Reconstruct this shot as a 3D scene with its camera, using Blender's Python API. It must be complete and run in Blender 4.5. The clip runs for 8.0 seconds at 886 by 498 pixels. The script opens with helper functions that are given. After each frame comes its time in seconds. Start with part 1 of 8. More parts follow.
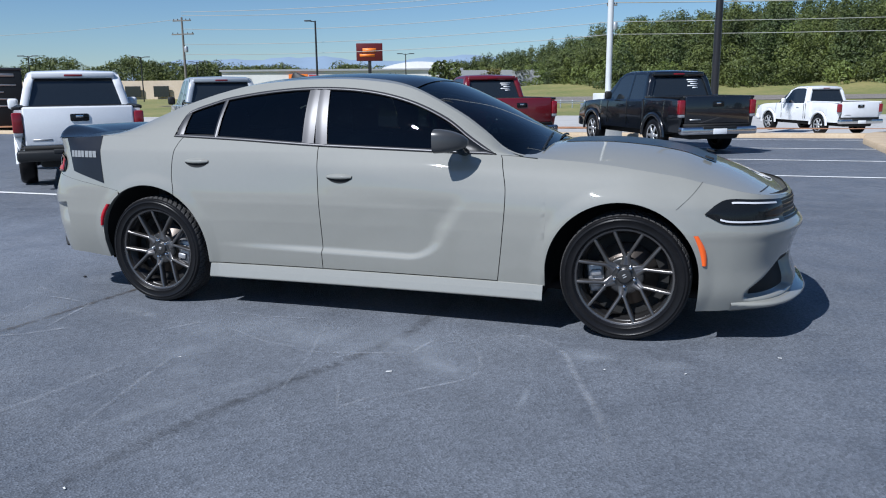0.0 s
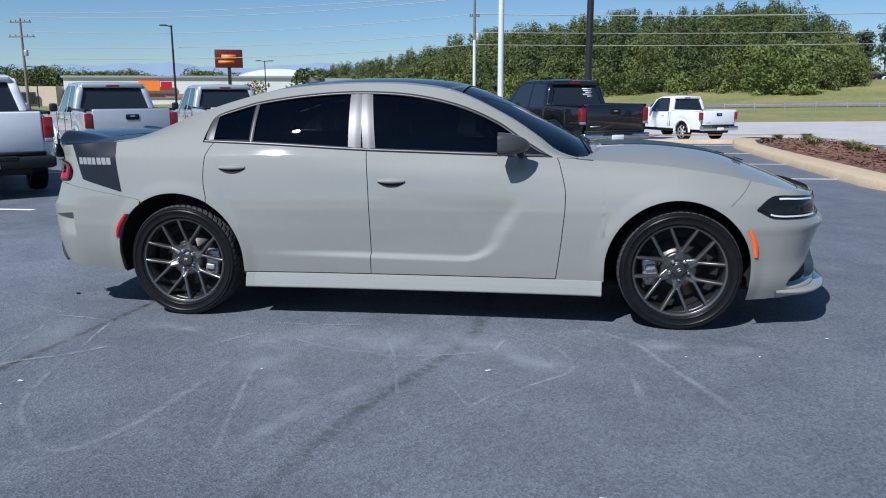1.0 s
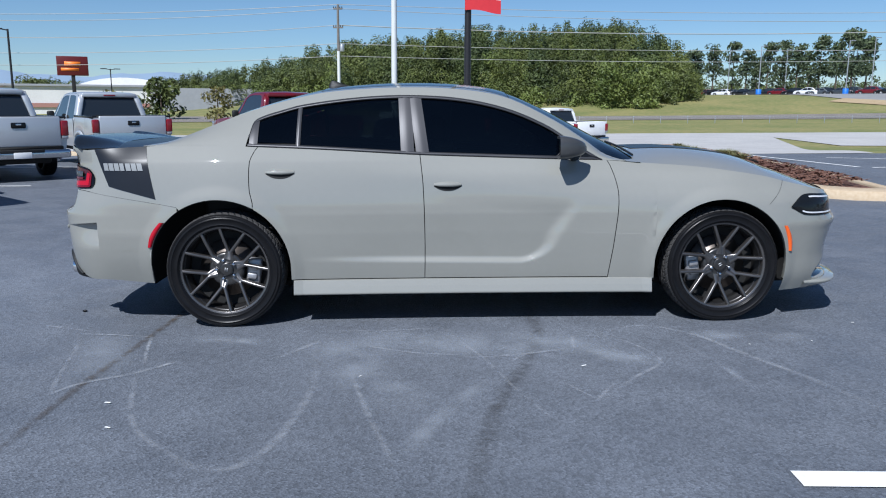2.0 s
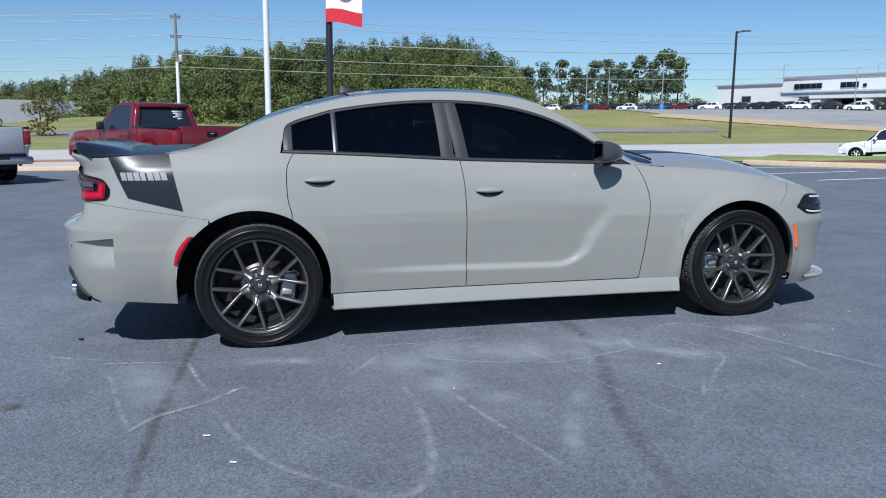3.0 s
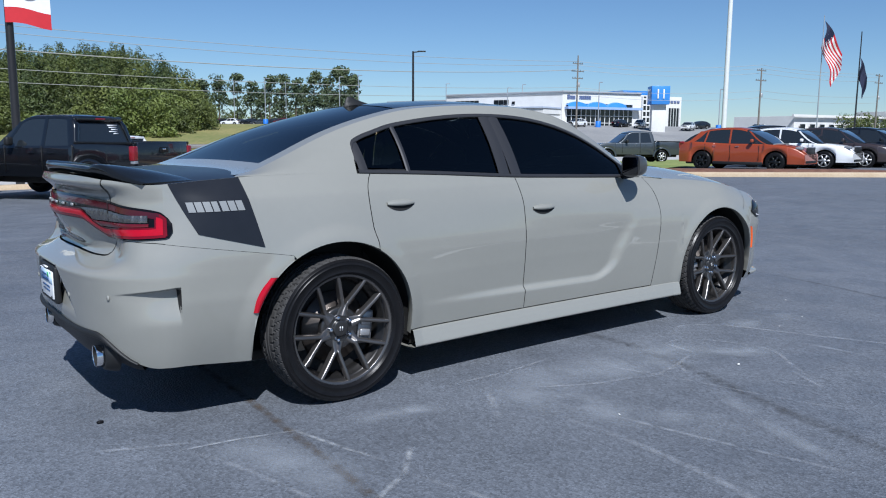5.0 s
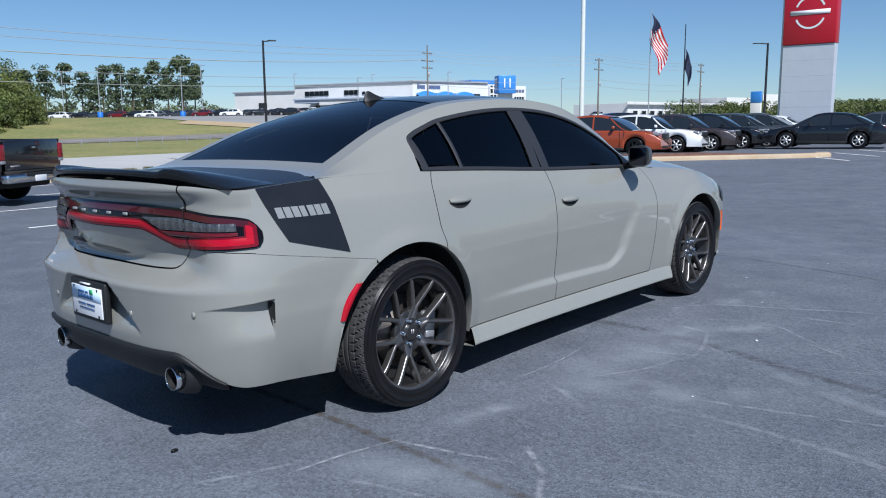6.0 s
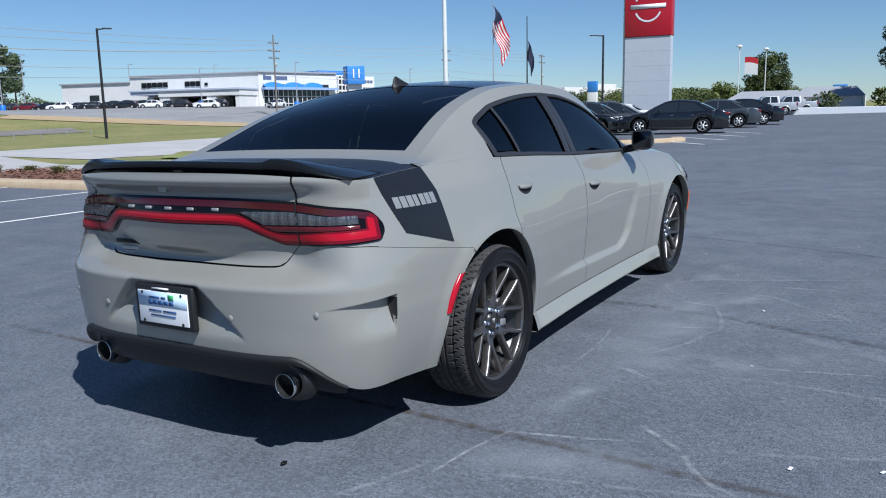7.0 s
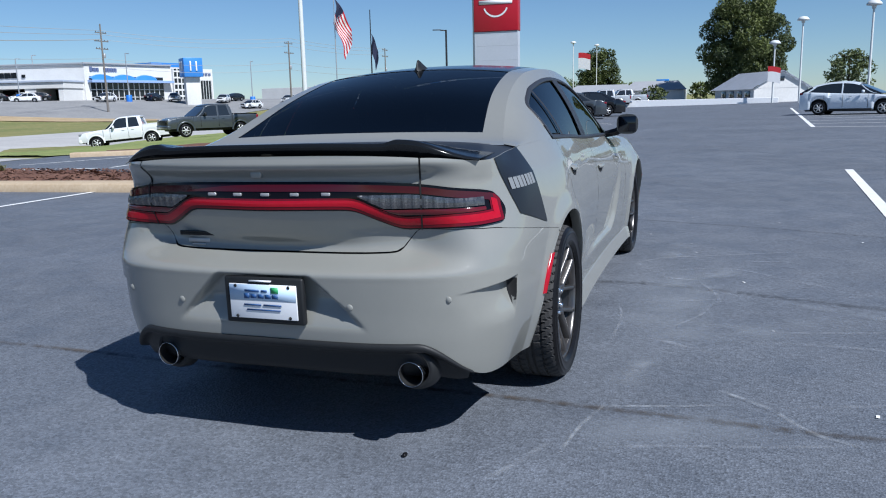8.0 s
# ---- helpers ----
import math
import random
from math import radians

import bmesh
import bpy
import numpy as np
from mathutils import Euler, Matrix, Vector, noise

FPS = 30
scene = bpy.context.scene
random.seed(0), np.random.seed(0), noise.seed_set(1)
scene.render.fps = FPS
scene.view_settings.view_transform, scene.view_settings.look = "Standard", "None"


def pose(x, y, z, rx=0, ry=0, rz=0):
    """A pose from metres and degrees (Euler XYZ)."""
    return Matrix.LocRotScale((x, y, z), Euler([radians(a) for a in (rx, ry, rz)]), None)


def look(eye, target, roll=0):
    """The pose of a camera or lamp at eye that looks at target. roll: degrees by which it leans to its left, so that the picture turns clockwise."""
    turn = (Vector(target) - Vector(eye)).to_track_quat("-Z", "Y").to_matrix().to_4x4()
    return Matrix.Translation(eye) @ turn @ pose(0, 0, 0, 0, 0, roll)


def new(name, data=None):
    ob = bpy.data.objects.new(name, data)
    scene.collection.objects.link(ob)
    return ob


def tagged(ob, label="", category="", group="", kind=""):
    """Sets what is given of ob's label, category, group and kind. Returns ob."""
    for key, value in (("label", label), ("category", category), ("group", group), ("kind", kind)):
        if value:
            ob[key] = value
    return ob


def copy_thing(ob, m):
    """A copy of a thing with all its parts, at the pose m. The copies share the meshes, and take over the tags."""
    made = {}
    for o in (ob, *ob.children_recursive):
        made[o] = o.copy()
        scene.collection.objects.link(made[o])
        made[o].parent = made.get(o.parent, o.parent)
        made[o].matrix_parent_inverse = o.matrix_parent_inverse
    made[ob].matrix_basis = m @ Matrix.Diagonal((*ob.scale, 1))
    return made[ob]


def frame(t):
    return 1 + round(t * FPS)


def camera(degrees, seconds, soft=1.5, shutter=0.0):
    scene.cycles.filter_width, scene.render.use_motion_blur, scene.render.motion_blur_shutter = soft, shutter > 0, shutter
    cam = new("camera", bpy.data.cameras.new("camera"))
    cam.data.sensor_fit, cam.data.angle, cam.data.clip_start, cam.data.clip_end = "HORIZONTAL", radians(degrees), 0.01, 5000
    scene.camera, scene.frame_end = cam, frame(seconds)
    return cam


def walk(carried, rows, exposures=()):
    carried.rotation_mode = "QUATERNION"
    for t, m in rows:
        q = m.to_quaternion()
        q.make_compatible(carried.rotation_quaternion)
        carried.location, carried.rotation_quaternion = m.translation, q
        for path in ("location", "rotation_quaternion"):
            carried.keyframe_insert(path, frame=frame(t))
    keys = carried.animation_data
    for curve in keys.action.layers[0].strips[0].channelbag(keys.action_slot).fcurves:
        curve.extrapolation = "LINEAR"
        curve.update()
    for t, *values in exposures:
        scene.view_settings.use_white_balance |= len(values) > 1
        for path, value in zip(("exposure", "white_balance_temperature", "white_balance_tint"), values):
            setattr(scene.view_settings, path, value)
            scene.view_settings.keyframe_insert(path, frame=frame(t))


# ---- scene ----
cam = camera(59.07, 8.0, soft=1.08)
ROWS = [
    (0, 1.957, -5.104, 1.418, 19.24, -11.96, -0.53),
    (0.5, 1.420, -5.363, 1.419, 14.08, -11.70, -0.49),
    (1, 0.846, -5.456, 1.402, 8.83, -11.42, -0.15),
    (1.5, 0.233, -5.549, 1.390, 3.46, -11.07, 0.21),
    (1.7, 0.005, -5.580, 1.370, 1.46, -10.87, 0.26),
    (2.8, -1.318, -5.414, 1.317, -11.18, -9.71, 0.46),
    (3, -1.538, -5.323, 1.291, -13.55, -9.47, 0.50),
    (3.5, -2.083, -5.133, 1.291, -19.70, -8.92, 0.71),
    (4, -2.553, -4.868, 1.283, -25.76, -8.45, 0.77),
    (4.2, -2.725, -4.714, 1.296, -28.24, -8.37, 0.80),
    (5.3, -3.577, -3.900, 1.275, -40.27, -8.44, 0.09),
    (5.5, -3.719, -3.753, 1.296, -42.53, -8.63, -0.09),
    (6, -4.080, -3.377, 1.307, -47.93, -9.00, -0.51),
    (6.5, -4.344, -2.936, 1.298, -53.35, -9.47, -0.83),
    (7, -4.642, -2.487, 1.295, -58.95, -9.81, -1.18),
    (7.5, -4.852, -2.020, 1.262, -64.60, -10.17, -1.35),
    (8, -5.055, -1.564, 1.264, -70.36, -10.49, -1.34),
]


def eye_pose(x, y, z, yaw, pitch, roll):
    return pose(x, y, z, 0, 0, yaw) @ pose(0, 0, 0, 90 + pitch) @ pose(0, 0, 0, 0, 0, roll)


walk(cam, [(t, eye_pose(*row)) for t, *row in ROWS], [(0, 0.55, 5720, 10), (1.5, 0.57, 5720, 10), (3.5, 0.65, 5720, 10), (5.5, 0.56, 5720, 10), (8, 0.58, 5720, 10)])

# ---- light: clear morning, sun from the camera's side of the car ----
SUN_FROM = Vector((-0.40, -0.78, 1.0)).normalized()
elev = math.asin(SUN_FROM.z)
world = bpy.data.worlds.new("clear_sky")
scene.world = world
world.use_nodes = True
sky = world.node_tree.nodes.new("ShaderNodeTexSky")
sky.sky_type = "NISHITA"
sky.sun_disc = False
sky.sun_elevation = elev
sky.sun_rotation = math.atan2(SUN_FROM.x, SUN_FROM.y)
sky.air_density, sky.dust_density, sky.ozone_density, sky.altitude = 1.0, 0.12, 2.4, 900
back = world.node_tree.nodes["Background"]
back.inputs["Strength"].default_value = 0.054
# clear southern air: a little less red than the model gives
air = world.node_tree.nodes.new("ShaderNodeVectorMath")
air.operation = "MULTIPLY"
air.inputs[1].default_value = (0.83, 0.945, 1.04)
world.node_tree.links.new(sky.outputs["Color"], air.inputs[0])
world.node_tree.links.new(air.outputs[0], back.inputs["Color"])
sun = new("sun", bpy.data.lights.new("sun", "SUN"))
sun.data.energy, sun.data.angle, sun.data.color = 4.2, radians(0.53), (1.0, 0.95, 0.88)
sun.matrix_world = look(SUN_FROM * 50, (0, 0, 0))


# ---- materials ----
def mat(name, base, rough=0.5, metal=0.0, vary=0.0, scale=5.0, bump=0.0, bump_scale=60.0, coat=0.0, spec=0.5, emit=None, strength=0.0):
    """A principled surface: colour that varies at two scales, roughness that varies with it, and fine relief."""
    m = bpy.data.materials.new(name)
    m.use_nodes = True
    nt = m.node_tree
    b = nt.nodes["Principled BSDF"]
    b.inputs["Base Color"].default_value = (*base, 1)
    b.inputs["Roughness"].default_value = rough
    b.inputs["Metallic"].default_value = metal
    b.inputs["Coat Weight"].default_value = coat
    b.inputs["Coat Roughness"].default_value = 0.03
    b.inputs["Specular IOR Level"].default_value = spec
    if emit:
        b.inputs["Emission Color"].default_value = (*emit, 1)
        b.inputs["Emission Strength"].default_value = strength
    if vary or bump:
        co = nt.nodes.new("ShaderNodeTexCoord")
        big, fine, mixed = (nt.nodes.new("ShaderNodeTexNoise") for _ in range(3))
        big.inputs["Scale"].default_value, fine.inputs["Scale"].default_value = scale, scale * 9
        mixed.inputs["Scale"].default_value = bump_scale
        big.inputs["Detail"].default_value, fine.inputs["Detail"].default_value = 3, 4
        for n in (big, fine, mixed):
            nt.links.new(co.outputs["Object"], n.inputs["Vector"])
        if vary:
            add = nt.nodes.new("ShaderNodeMath")
            add.operation = "ADD"
            nt.links.new(big.outputs["Fac"], add.inputs[0])
            nt.links.new(fine.outputs["Fac"], add.inputs[1])
            ramp = nt.nodes.new("ShaderNodeMapRange")
            ramp.inputs["From Min"].default_value, ramp.inputs["From Max"].default_value = 0.6, 1.4
            ramp.inputs["To Min"].default_value, ramp.inputs["To Max"].default_value = 1 - vary, 1 + vary
            nt.links.new(add.outputs[0], ramp.inputs["Value"])
            mul = nt.nodes.new("ShaderNodeVectorMath")
            mul.operation = "SCALE"
            mul.inputs[0].default_value = base
            nt.links.new(ramp.outputs[0], mul.inputs["Scale"])
            nt.links.new(mul.outputs[0], b.inputs["Base Color"])
        if bump:
            bm_ = nt.nodes.new("ShaderNodeBump")
            bm_.inputs["Strength"].default_value, bm_.inputs["Distance"].default_value = bump, 0.01
            nt.links.new(mixed.outputs["Fac"], bm_.inputs["Height"])
            nt.links.new(bm_.outputs[0], b.inputs["Normal"])
    return m


def tinted_glass(name, through_colour, gloss_rough, ior):
    """Dark tinted pane: passes a little light straight through and mirrors the surroundings by Fresnel."""
    m = bpy.data.materials.new(name)
    m.use_nodes = True
    nt = m.node_tree
    nt.nodes.clear()
    out, mix = nt.nodes.new("ShaderNodeOutputMaterial"), nt.nodes.new("ShaderNodeMixShader")
    clear, gloss, fres = nt.nodes.new("ShaderNodeBsdfTransparent"), nt.nodes.new("ShaderNodeBsdfGlossy"), nt.nodes.new("ShaderNodeFresnel")
    clear.inputs["Color"].default_value = (*through_colour, 1)
    gloss.inputs["Roughness"].default_value = gloss_rough
    fres.inputs["IOR"].default_value = ior
    share = nt.nodes.new("ShaderNodeMath")
    share.operation, share.inputs[1].default_value, share.inputs[2].default_value = "MULTIPLY_ADD", 0.95, 0.0
    nt.links.new(fres.outputs[0], share.inputs[0])
    nt.links.new(share.outputs[0], mix.inputs[0])
    nt.links.new(clear.outputs[0], mix.inputs[1])
    nt.links.new(gloss.outputs[0], mix.inputs[2])
    nt.links.new(mix.outputs[0], out.inputs["Surface"])
    return m


PAINT = mat("grey_paint", (0.228, 0.228, 0.204), 0.6, 0.0, 0.02, 3, coat=1.0, spec=0.25)
PAINT.node_tree.nodes["Principled BSDF"].inputs["Coat Roughness"].default_value = 0.025
PAINT.node_tree.nodes["Principled BSDF"].inputs["Coat IOR"].default_value = 1.7
GLOSS_BLACK = mat("gloss_black", (0.008, 0.009, 0.010), 0.14, vary=0.1, scale=8, spec=0.32)
SATIN_BLACK = mat("satin_black", (0.013, 0.015, 0.020), 0.30, vary=0.1, scale=20, spec=0.24)
GROOVE = mat("dark_gap", (0.006, 0.006, 0.006), 0.8)
TRIM = mat("dark_bright_trim", (0.060, 0.060, 0.064), 0.40, 0.6)
CHROME = mat("chrome", (0.75, 0.75, 0.76), 0.08, 1.0)
GLASS = tinted_glass("tinted_glass", (0.07, 0.08, 0.09), 0.004, 1.50)
SIDE_GLASS = tinted_glass("tinted_side_glass", (0.075, 0.095, 0.098), 0.004, 1.53)
SCREEN = tinted_glass("windscreen_glass", (0.16, 0.19, 0.20), 0.004, 1.52)
TREAD = mat("tyre_tread", (0.046, 0.045, 0.045), 0.8, vary=0.35, scale=20, bump=0.2, bump_scale=250, spec=0.25)
RUBBER = mat("tyre_rubber", (0.008, 0.008, 0.009), 0.30, vary=0.3, scale=12, bump=0.05, bump_scale=180, spec=0.16)
RIM = mat("gunmetal_wheel", (0.135, 0.128, 0.124), 0.29, 0.80, 0.10, 15, coat=0.2)
# the wheel's own paint, darkened to give the dished hub its shade
HUB = mat("shaded_gunmetal_hub", (0.062, 0.060, 0.059), 0.30, 0.75, 0.10, 15, coat=0.2)
# inside of the rim: colour lowered for the shade behind the spokes
BARREL = mat("shaded_rim_barrel", (0.030, 0.029, 0.029), 0.34, 0.7, 0.15, 15)
STEEL = mat("brake_steel", (0.115, 0.10, 0.09), 0.42, 0.9, 0.15, 30)
CALIPER = mat("cast_caliper", (0.34, 0.34, 0.35), 0.42, 0.6, 0.2, 40)
RED_LENS = mat("red_lens", (0.10, 0.006, 0.010), 0.12, vary=0.2, scale=30, coat=0.3)
DIM_LENS = mat("dim_red_lens", (0.050, 0.002, 0.005), 0.14, coat=0.2)
RED_EDGE = mat("dark_red_edge", (0.13, 0.002, 0.008), 0.16, vary=0.10, scale=12, spec=0.4)
RED_GLOW = mat("red_light_band", (0.36, 0.003, 0.014), 0.16, vary=0.10, scale=12, spec=0.4)
AMBER = mat("amber_lens", (0.85, 0.12, 0.01), 0.2, coat=0.6)
SMOKE = mat("smoked_lens", (0.004, 0.003, 0.003), 0.12, spec=0.3)
CLEAR = mat("clear_lens", (0.13, 0.13, 0.132), 0.24, 0.7, 0.5, 22, coat=0.3)
STRIP = mat("pale_light_strip", (0.6, 0.6, 0.62), 0.25, coat=0.8)
WHITE = mat("white_print", (0.72, 0.73, 0.74), 0.5)
DECAL_PRINT = mat("grey_white_print", (0.20, 0.21, 0.215), 0.45)
SILVER = mat("silver_letter", (0.42, 0.42, 0.42), 0.35, 0.5)
PLASTIC = mat("black_plastic", (0.014, 0.015, 0.016), 0.5, vary=0.15, scale=30, bump=0.1, bump_scale=300, spec=0.3)
INTERIOR = mat("dark_cabin", (0.012, 0.012, 0.013), 0.7, vary=0.2, scale=8)

# ---- building helpers ----
TILT = Matrix(((1, 0, -0.008, 0), (0, 1, 0.012, 0), (0.008, -0.012, 1, 0), (0, 0, 0, 1)))


def lot_z(x, y):
    return 0.008 * x - 0.012 * y


def part(name, bm, material, parent=None, label="", smooth=True):
    """Links a bmesh as one mesh object under its thing or part, its faces turned outwards."""
    if parent is not None:
        bmesh.ops.recalc_face_normals(bm, faces=bm.faces)
        chain = [parent, parent.parent]
        if any(o is not None and o.name.startswith("sports_saloon") for o in chain) and not parent.name.startswith("wheel"):
            out = 0.0
            for f in bm.faces:
                c = f.calc_center_median()
                out += f.calc_area() * f.normal.dot(c - Vector((c.x * 0.75, 0, 0.65)))
            if out < 0:
                bmesh.ops.reverse_faces(bm, faces=bm.faces)
    me = bpy.data.meshes.new(name)
    bm.to_mesh(me)
    bm.free()
    if smooth:
        me.shade_smooth()
    me.materials.append(material)
    ob = new(name, me)
    ob.parent = parent
    if label:
        ob["label"] = label
    return ob


def curve(*keys):
    """A smooth function through (t, value) keys, flat beyond them."""
    ts = [k[0] for k in keys]
    vs = [np.array(k[1], float) for k in keys]
    n = len(keys)
    slope = []
    for i in range(n):
        a, b = max(i - 1, 0), min(i + 1, n - 1)
        slope.append((vs[b] - vs[a]) / (ts[b] - ts[a]))

    def f(t):
        if t <= ts[0]:
            return vs[0]
        if t >= ts[-1]:
            return vs[-1]
        i = min(max(int(np.searchsorted(ts, t)) - 1, 0), n - 2)
        h = ts[i + 1] - ts[i]
        u = (t - ts[i]) / h
        return (2 * u**3 - 3 * u * u + 1) * vs[i] + (u**3 - 2 * u * u + u) * h * slope[i] + (3 * u * u - 2 * u**3) * vs[i + 1] + (u**3 - u * u) * h * slope[i + 1]

    return f


def lin(a, b, n):
    return [a + (b - a) * i / (n - 1) for i in range(n)]


def smooth01(u):
    u = min(max(u, 0.0), 1.0)
    return u * u * (3 - 2 * u)


def grid(rows, flip=False, closed=False, bm=None):
    """Quads over rows of points."""
    bm = bm or bmesh.new()
    vs = [[bm.verts.new(p) for p in row] for row in rows]
    for a, b in zip(vs, vs[1:]):
        m = len(a)
        for j in range(m if closed else m - 1):
            k = (j + 1) % m
            q = (a[j], a[k], b[k], b[j])
            try:
                bm.faces.new(q[::-1] if flip else q)
            except ValueError:
                pass
    return bm


def merge(bm, dist=0.0005):
    bmesh.ops.remove_doubles(bm, verts=bm.verts, dist=dist)
    return bm


def box(bm, lo, hi, bevel=0.0, m=None):
    """Adds a box between two corners, with bevelled edges."""
    r = bmesh.ops.create_cube(bm, size=1)
    vs = r["verts"]
    for v in vs:
        v.co = Vector([lo[i] + (hi[i] - lo[i]) * (v.co[i] + 0.5) for i in range(3)])
    if bevel:
        es = list({e for v in vs for e in v.link_edges})
        g = bmesh.ops.bevel(bm, geom=es, offset=bevel, segments=2, affect="EDGES", profile=0.5)
        vs = list({v for f in g["faces"] for v in f.verts} | {v for v in vs if v.is_valid})
    if m is not None:
        bmesh.ops.transform(bm, matrix=m, verts=vs)
    return bm


def lathe(profile, n=48, axis="Y", bm=None, centre=(0, 0, 0)):
    """Turns (radius, along) points round an axis."""
    rows = []
    for r, a in profile:
        row = []
        for i in range(n):
            t = 2 * math.pi * i / n
            c, s = r * math.cos(t), r * math.sin(t)
            p = {"Y": (c, a, s), "Z": (c, s, a), "X": (a, c, s)}[axis]
            row.append(Vector(p) + Vector(centre))
        rows.append(row)
    return grid(rows, closed=True, bm=bm)


def tube(bm, pts, radius, n=8, taper=None):
    """A round bar along a line of points."""
    pts = [Vector(p) for p in pts]
    rows = []
    for i, p in enumerate(pts):
        d = (pts[min(i + 1, len(pts) - 1)] - pts[max(i - 1, 0)]).normalized()
        q = d.to_track_quat("Z", "Y")
        r = radius if taper is None else radius + (taper - radius) * i / (len(pts) - 1)
        rows.append([p + q @ Vector((r * math.cos(2 * math.pi * k / n), r * math.sin(2 * math.pi * k / n), 0)) for k in range(n)])
    grid(rows, closed=True, bm=bm)
    for row_pts in (rows[0], rows[-1]):
        bm.faces.new([bm.verts.new(p) for p in row_pts])
    return bm


def thing(name, label, category, group="", m=None, kind=""):
    ob = new(name)
    if m is not None:
        ob.matrix_world = m
    return tagged(ob, label, category, group, kind)
# ---- the grey sports saloon ----
PLAN = [(-2.64, 0), (-2.637, 0.2), (-2.622, 0.4), (-2.585, 0.58), (-2.52, 0.72), (-2.42, 0.82), (-2.30, 0.875), (-2.1, 0.900), (-1.9, 0.914),
        (-1.52, 0.94), (-1.1, 0.922), (-0.6, 0.905), (0, 0.90), (0.6, 0.905), (1.0, 0.918), (1.5, 0.94), (1.8, 0.93), (1.95, 0.905),
        (2.11, 0.85), (2.24, 0.76), (2.345, 0.61), (2.42, 0.4), (2.455, 0.2), (2.46, 0)]
plan_curve = curve(*[(i, p) for i, p in enumerate(PLAN)])
PLAN_PTS = np.array([plan_curve(i / 12) for i in range(12 * (len(PLAN) - 1) + 1)])
PLAN_S = np.r_[0, np.cumsum(np.hypot(*np.diff(PLAN_PTS, axis=0).T))]
SMAX = PLAN_S[-1]


def s_at_x(x):
    return float(np.interp(x, PLAN_PTS[:, 0], PLAN_S))


def s_rear(y):
    half = PLAN_PTS[:, 0] < -1.6
    return float(np.interp(y, PLAN_PTS[half][:, 1], PLAN_S[half]))


def s_front(y):
    half = PLAN_PTS[:, 0] > 1.6
    return float(np.interp(y, PLAN_PTS[half][::-1, 1], PLAN_S[half][::-1]))


INSET_Z = [0.15, 0.28, 0.42, 0.56, 0.61, 0.672, 0.69, 0.702, 0.755, 0.82, 0.92, 1.0, 1.03, 1.078, 1.1]


def eased(v):
    """Fills a flank's profile up with the heights that only tail and nose need."""
    return v[:4] + [v[4] + 0.6 * (v[3] - v[4]), v[4] + 0.1 * (v[3] - v[4]), v[4], v[4] + 0.18 * (v[5] - v[4])] + v[5:9] + [v[8] + 0.27 * (v[9] - v[8]), v[8] + 0.75 * (v[9] - v[8]), v[9]]


INSET = [
    (0.0, [0.14, 0.07, 0.034, 0.016, 0.009, 0.001, 0.0, 0.012, 0.150, 0.122, 0.074, 0.088, 0.098, 0.050, 0.062]),
    (s_rear(0.55), [0.14, 0.055, 0.022, 0.010, 0.006, 0.001, 0.0, 0.012, 0.128, 0.148, 0.113, 0.112, 0.110, 0.064, 0.074]),
    (s_at_x(-2.42), [0.12, 0.06, 0.024, 0.003, 0.001, 0.0, 0.0, 0.003, 0.014, 0.035, 0.068, 0.078, 0.074, 0.070, 0.084]),
    (s_at_x(-2.1), eased([0.13, 0.075, 0.03, 0.006, 0, 0, 0.008, 0.025, 0.045, 0.11])),
    (s_at_x(-1.55), eased([0.09, 0.045, 0.018, 0.002, 0, 0, 0.008, 0.03, 0.055, 0.115])),
    (s_at_x(-0.9), eased([0.06, 0.038, 0.018, 0.005, 0, 0.003, 0.012, 0.032, 0.055, 0.11])),
    (s_at_x(0.3), eased([0.06, 0.035, 0.018, 0.006, 0, 0.004, 0.014, 0.040, 0.085, 0.16])),
    (s_at_x(1.5), eased([0.07, 0.03, 0.012, 0, 0, 0.008, 0.03, 0.09, 0.2, 0.35])),
    (s_at_x(2.05), [0.08, 0.03, 0.016, 0.003, -0.002, 0.006, 0.009, 0.012, 0.025, 0.07, 0.18, 0.30, 0.33, 0.38, 0.4]),
    (s_front(0.5), [0.05, 0.012, 0.044, 0.010, -0.010, 0.036, 0.046, 0.048, 0.052, 0.088, 0.20, 0.30, 0.33, 0.38, 0.4]),
    (SMAX, [0.05, 0.012, 0.048, 0.014, -0.008, 0.044, 0.055, 0.057, 0.062, 0.098, 0.20, 0.30, 0.33, 0.38, 0.4]),
]
inset_curves = [(s, curve(*zip(INSET_Z, v))) for s, v in INSET]
ARCH_F, ARCH_R = (1.505, 0.357, 0.412), (-1.552, 0.36, 0.425)


scallop_low = curve((-1.2, 0.400), (-0.6, 0.392), (0.0, 0.383), (0.5, 0.376))
scallop_top = curve((-1.4, 0.99), (-0.6, 0.955), (0.0, 0.895), (0.45, 0.835), (0.8, 0.80))


def scallop(x, z):
    """Depth of the hollow pressed into both doors: a tight ledge below and in front, a soft crease above."""
    dl = z - float(scallop_low(x))
    df = ((0.40 - x) * 0.78 + (z - 0.37) * 0.53) / 0.943
    r = 0.13
    d = r - math.hypot(r - dl, r - df) if dl < r and df < r else min(dl, df)
    w = 0.032 + 0.055 * smooth01((z - 0.40) / 0.18)
    deep = 1 - 0.55 * smooth01((z - 0.42) / 0.4)
    return 0.027 * smooth01(d / w) * smooth01((float(scallop_top(x)) - z) / 0.17) * smooth01((x + 1.15) / 1.0) * deep


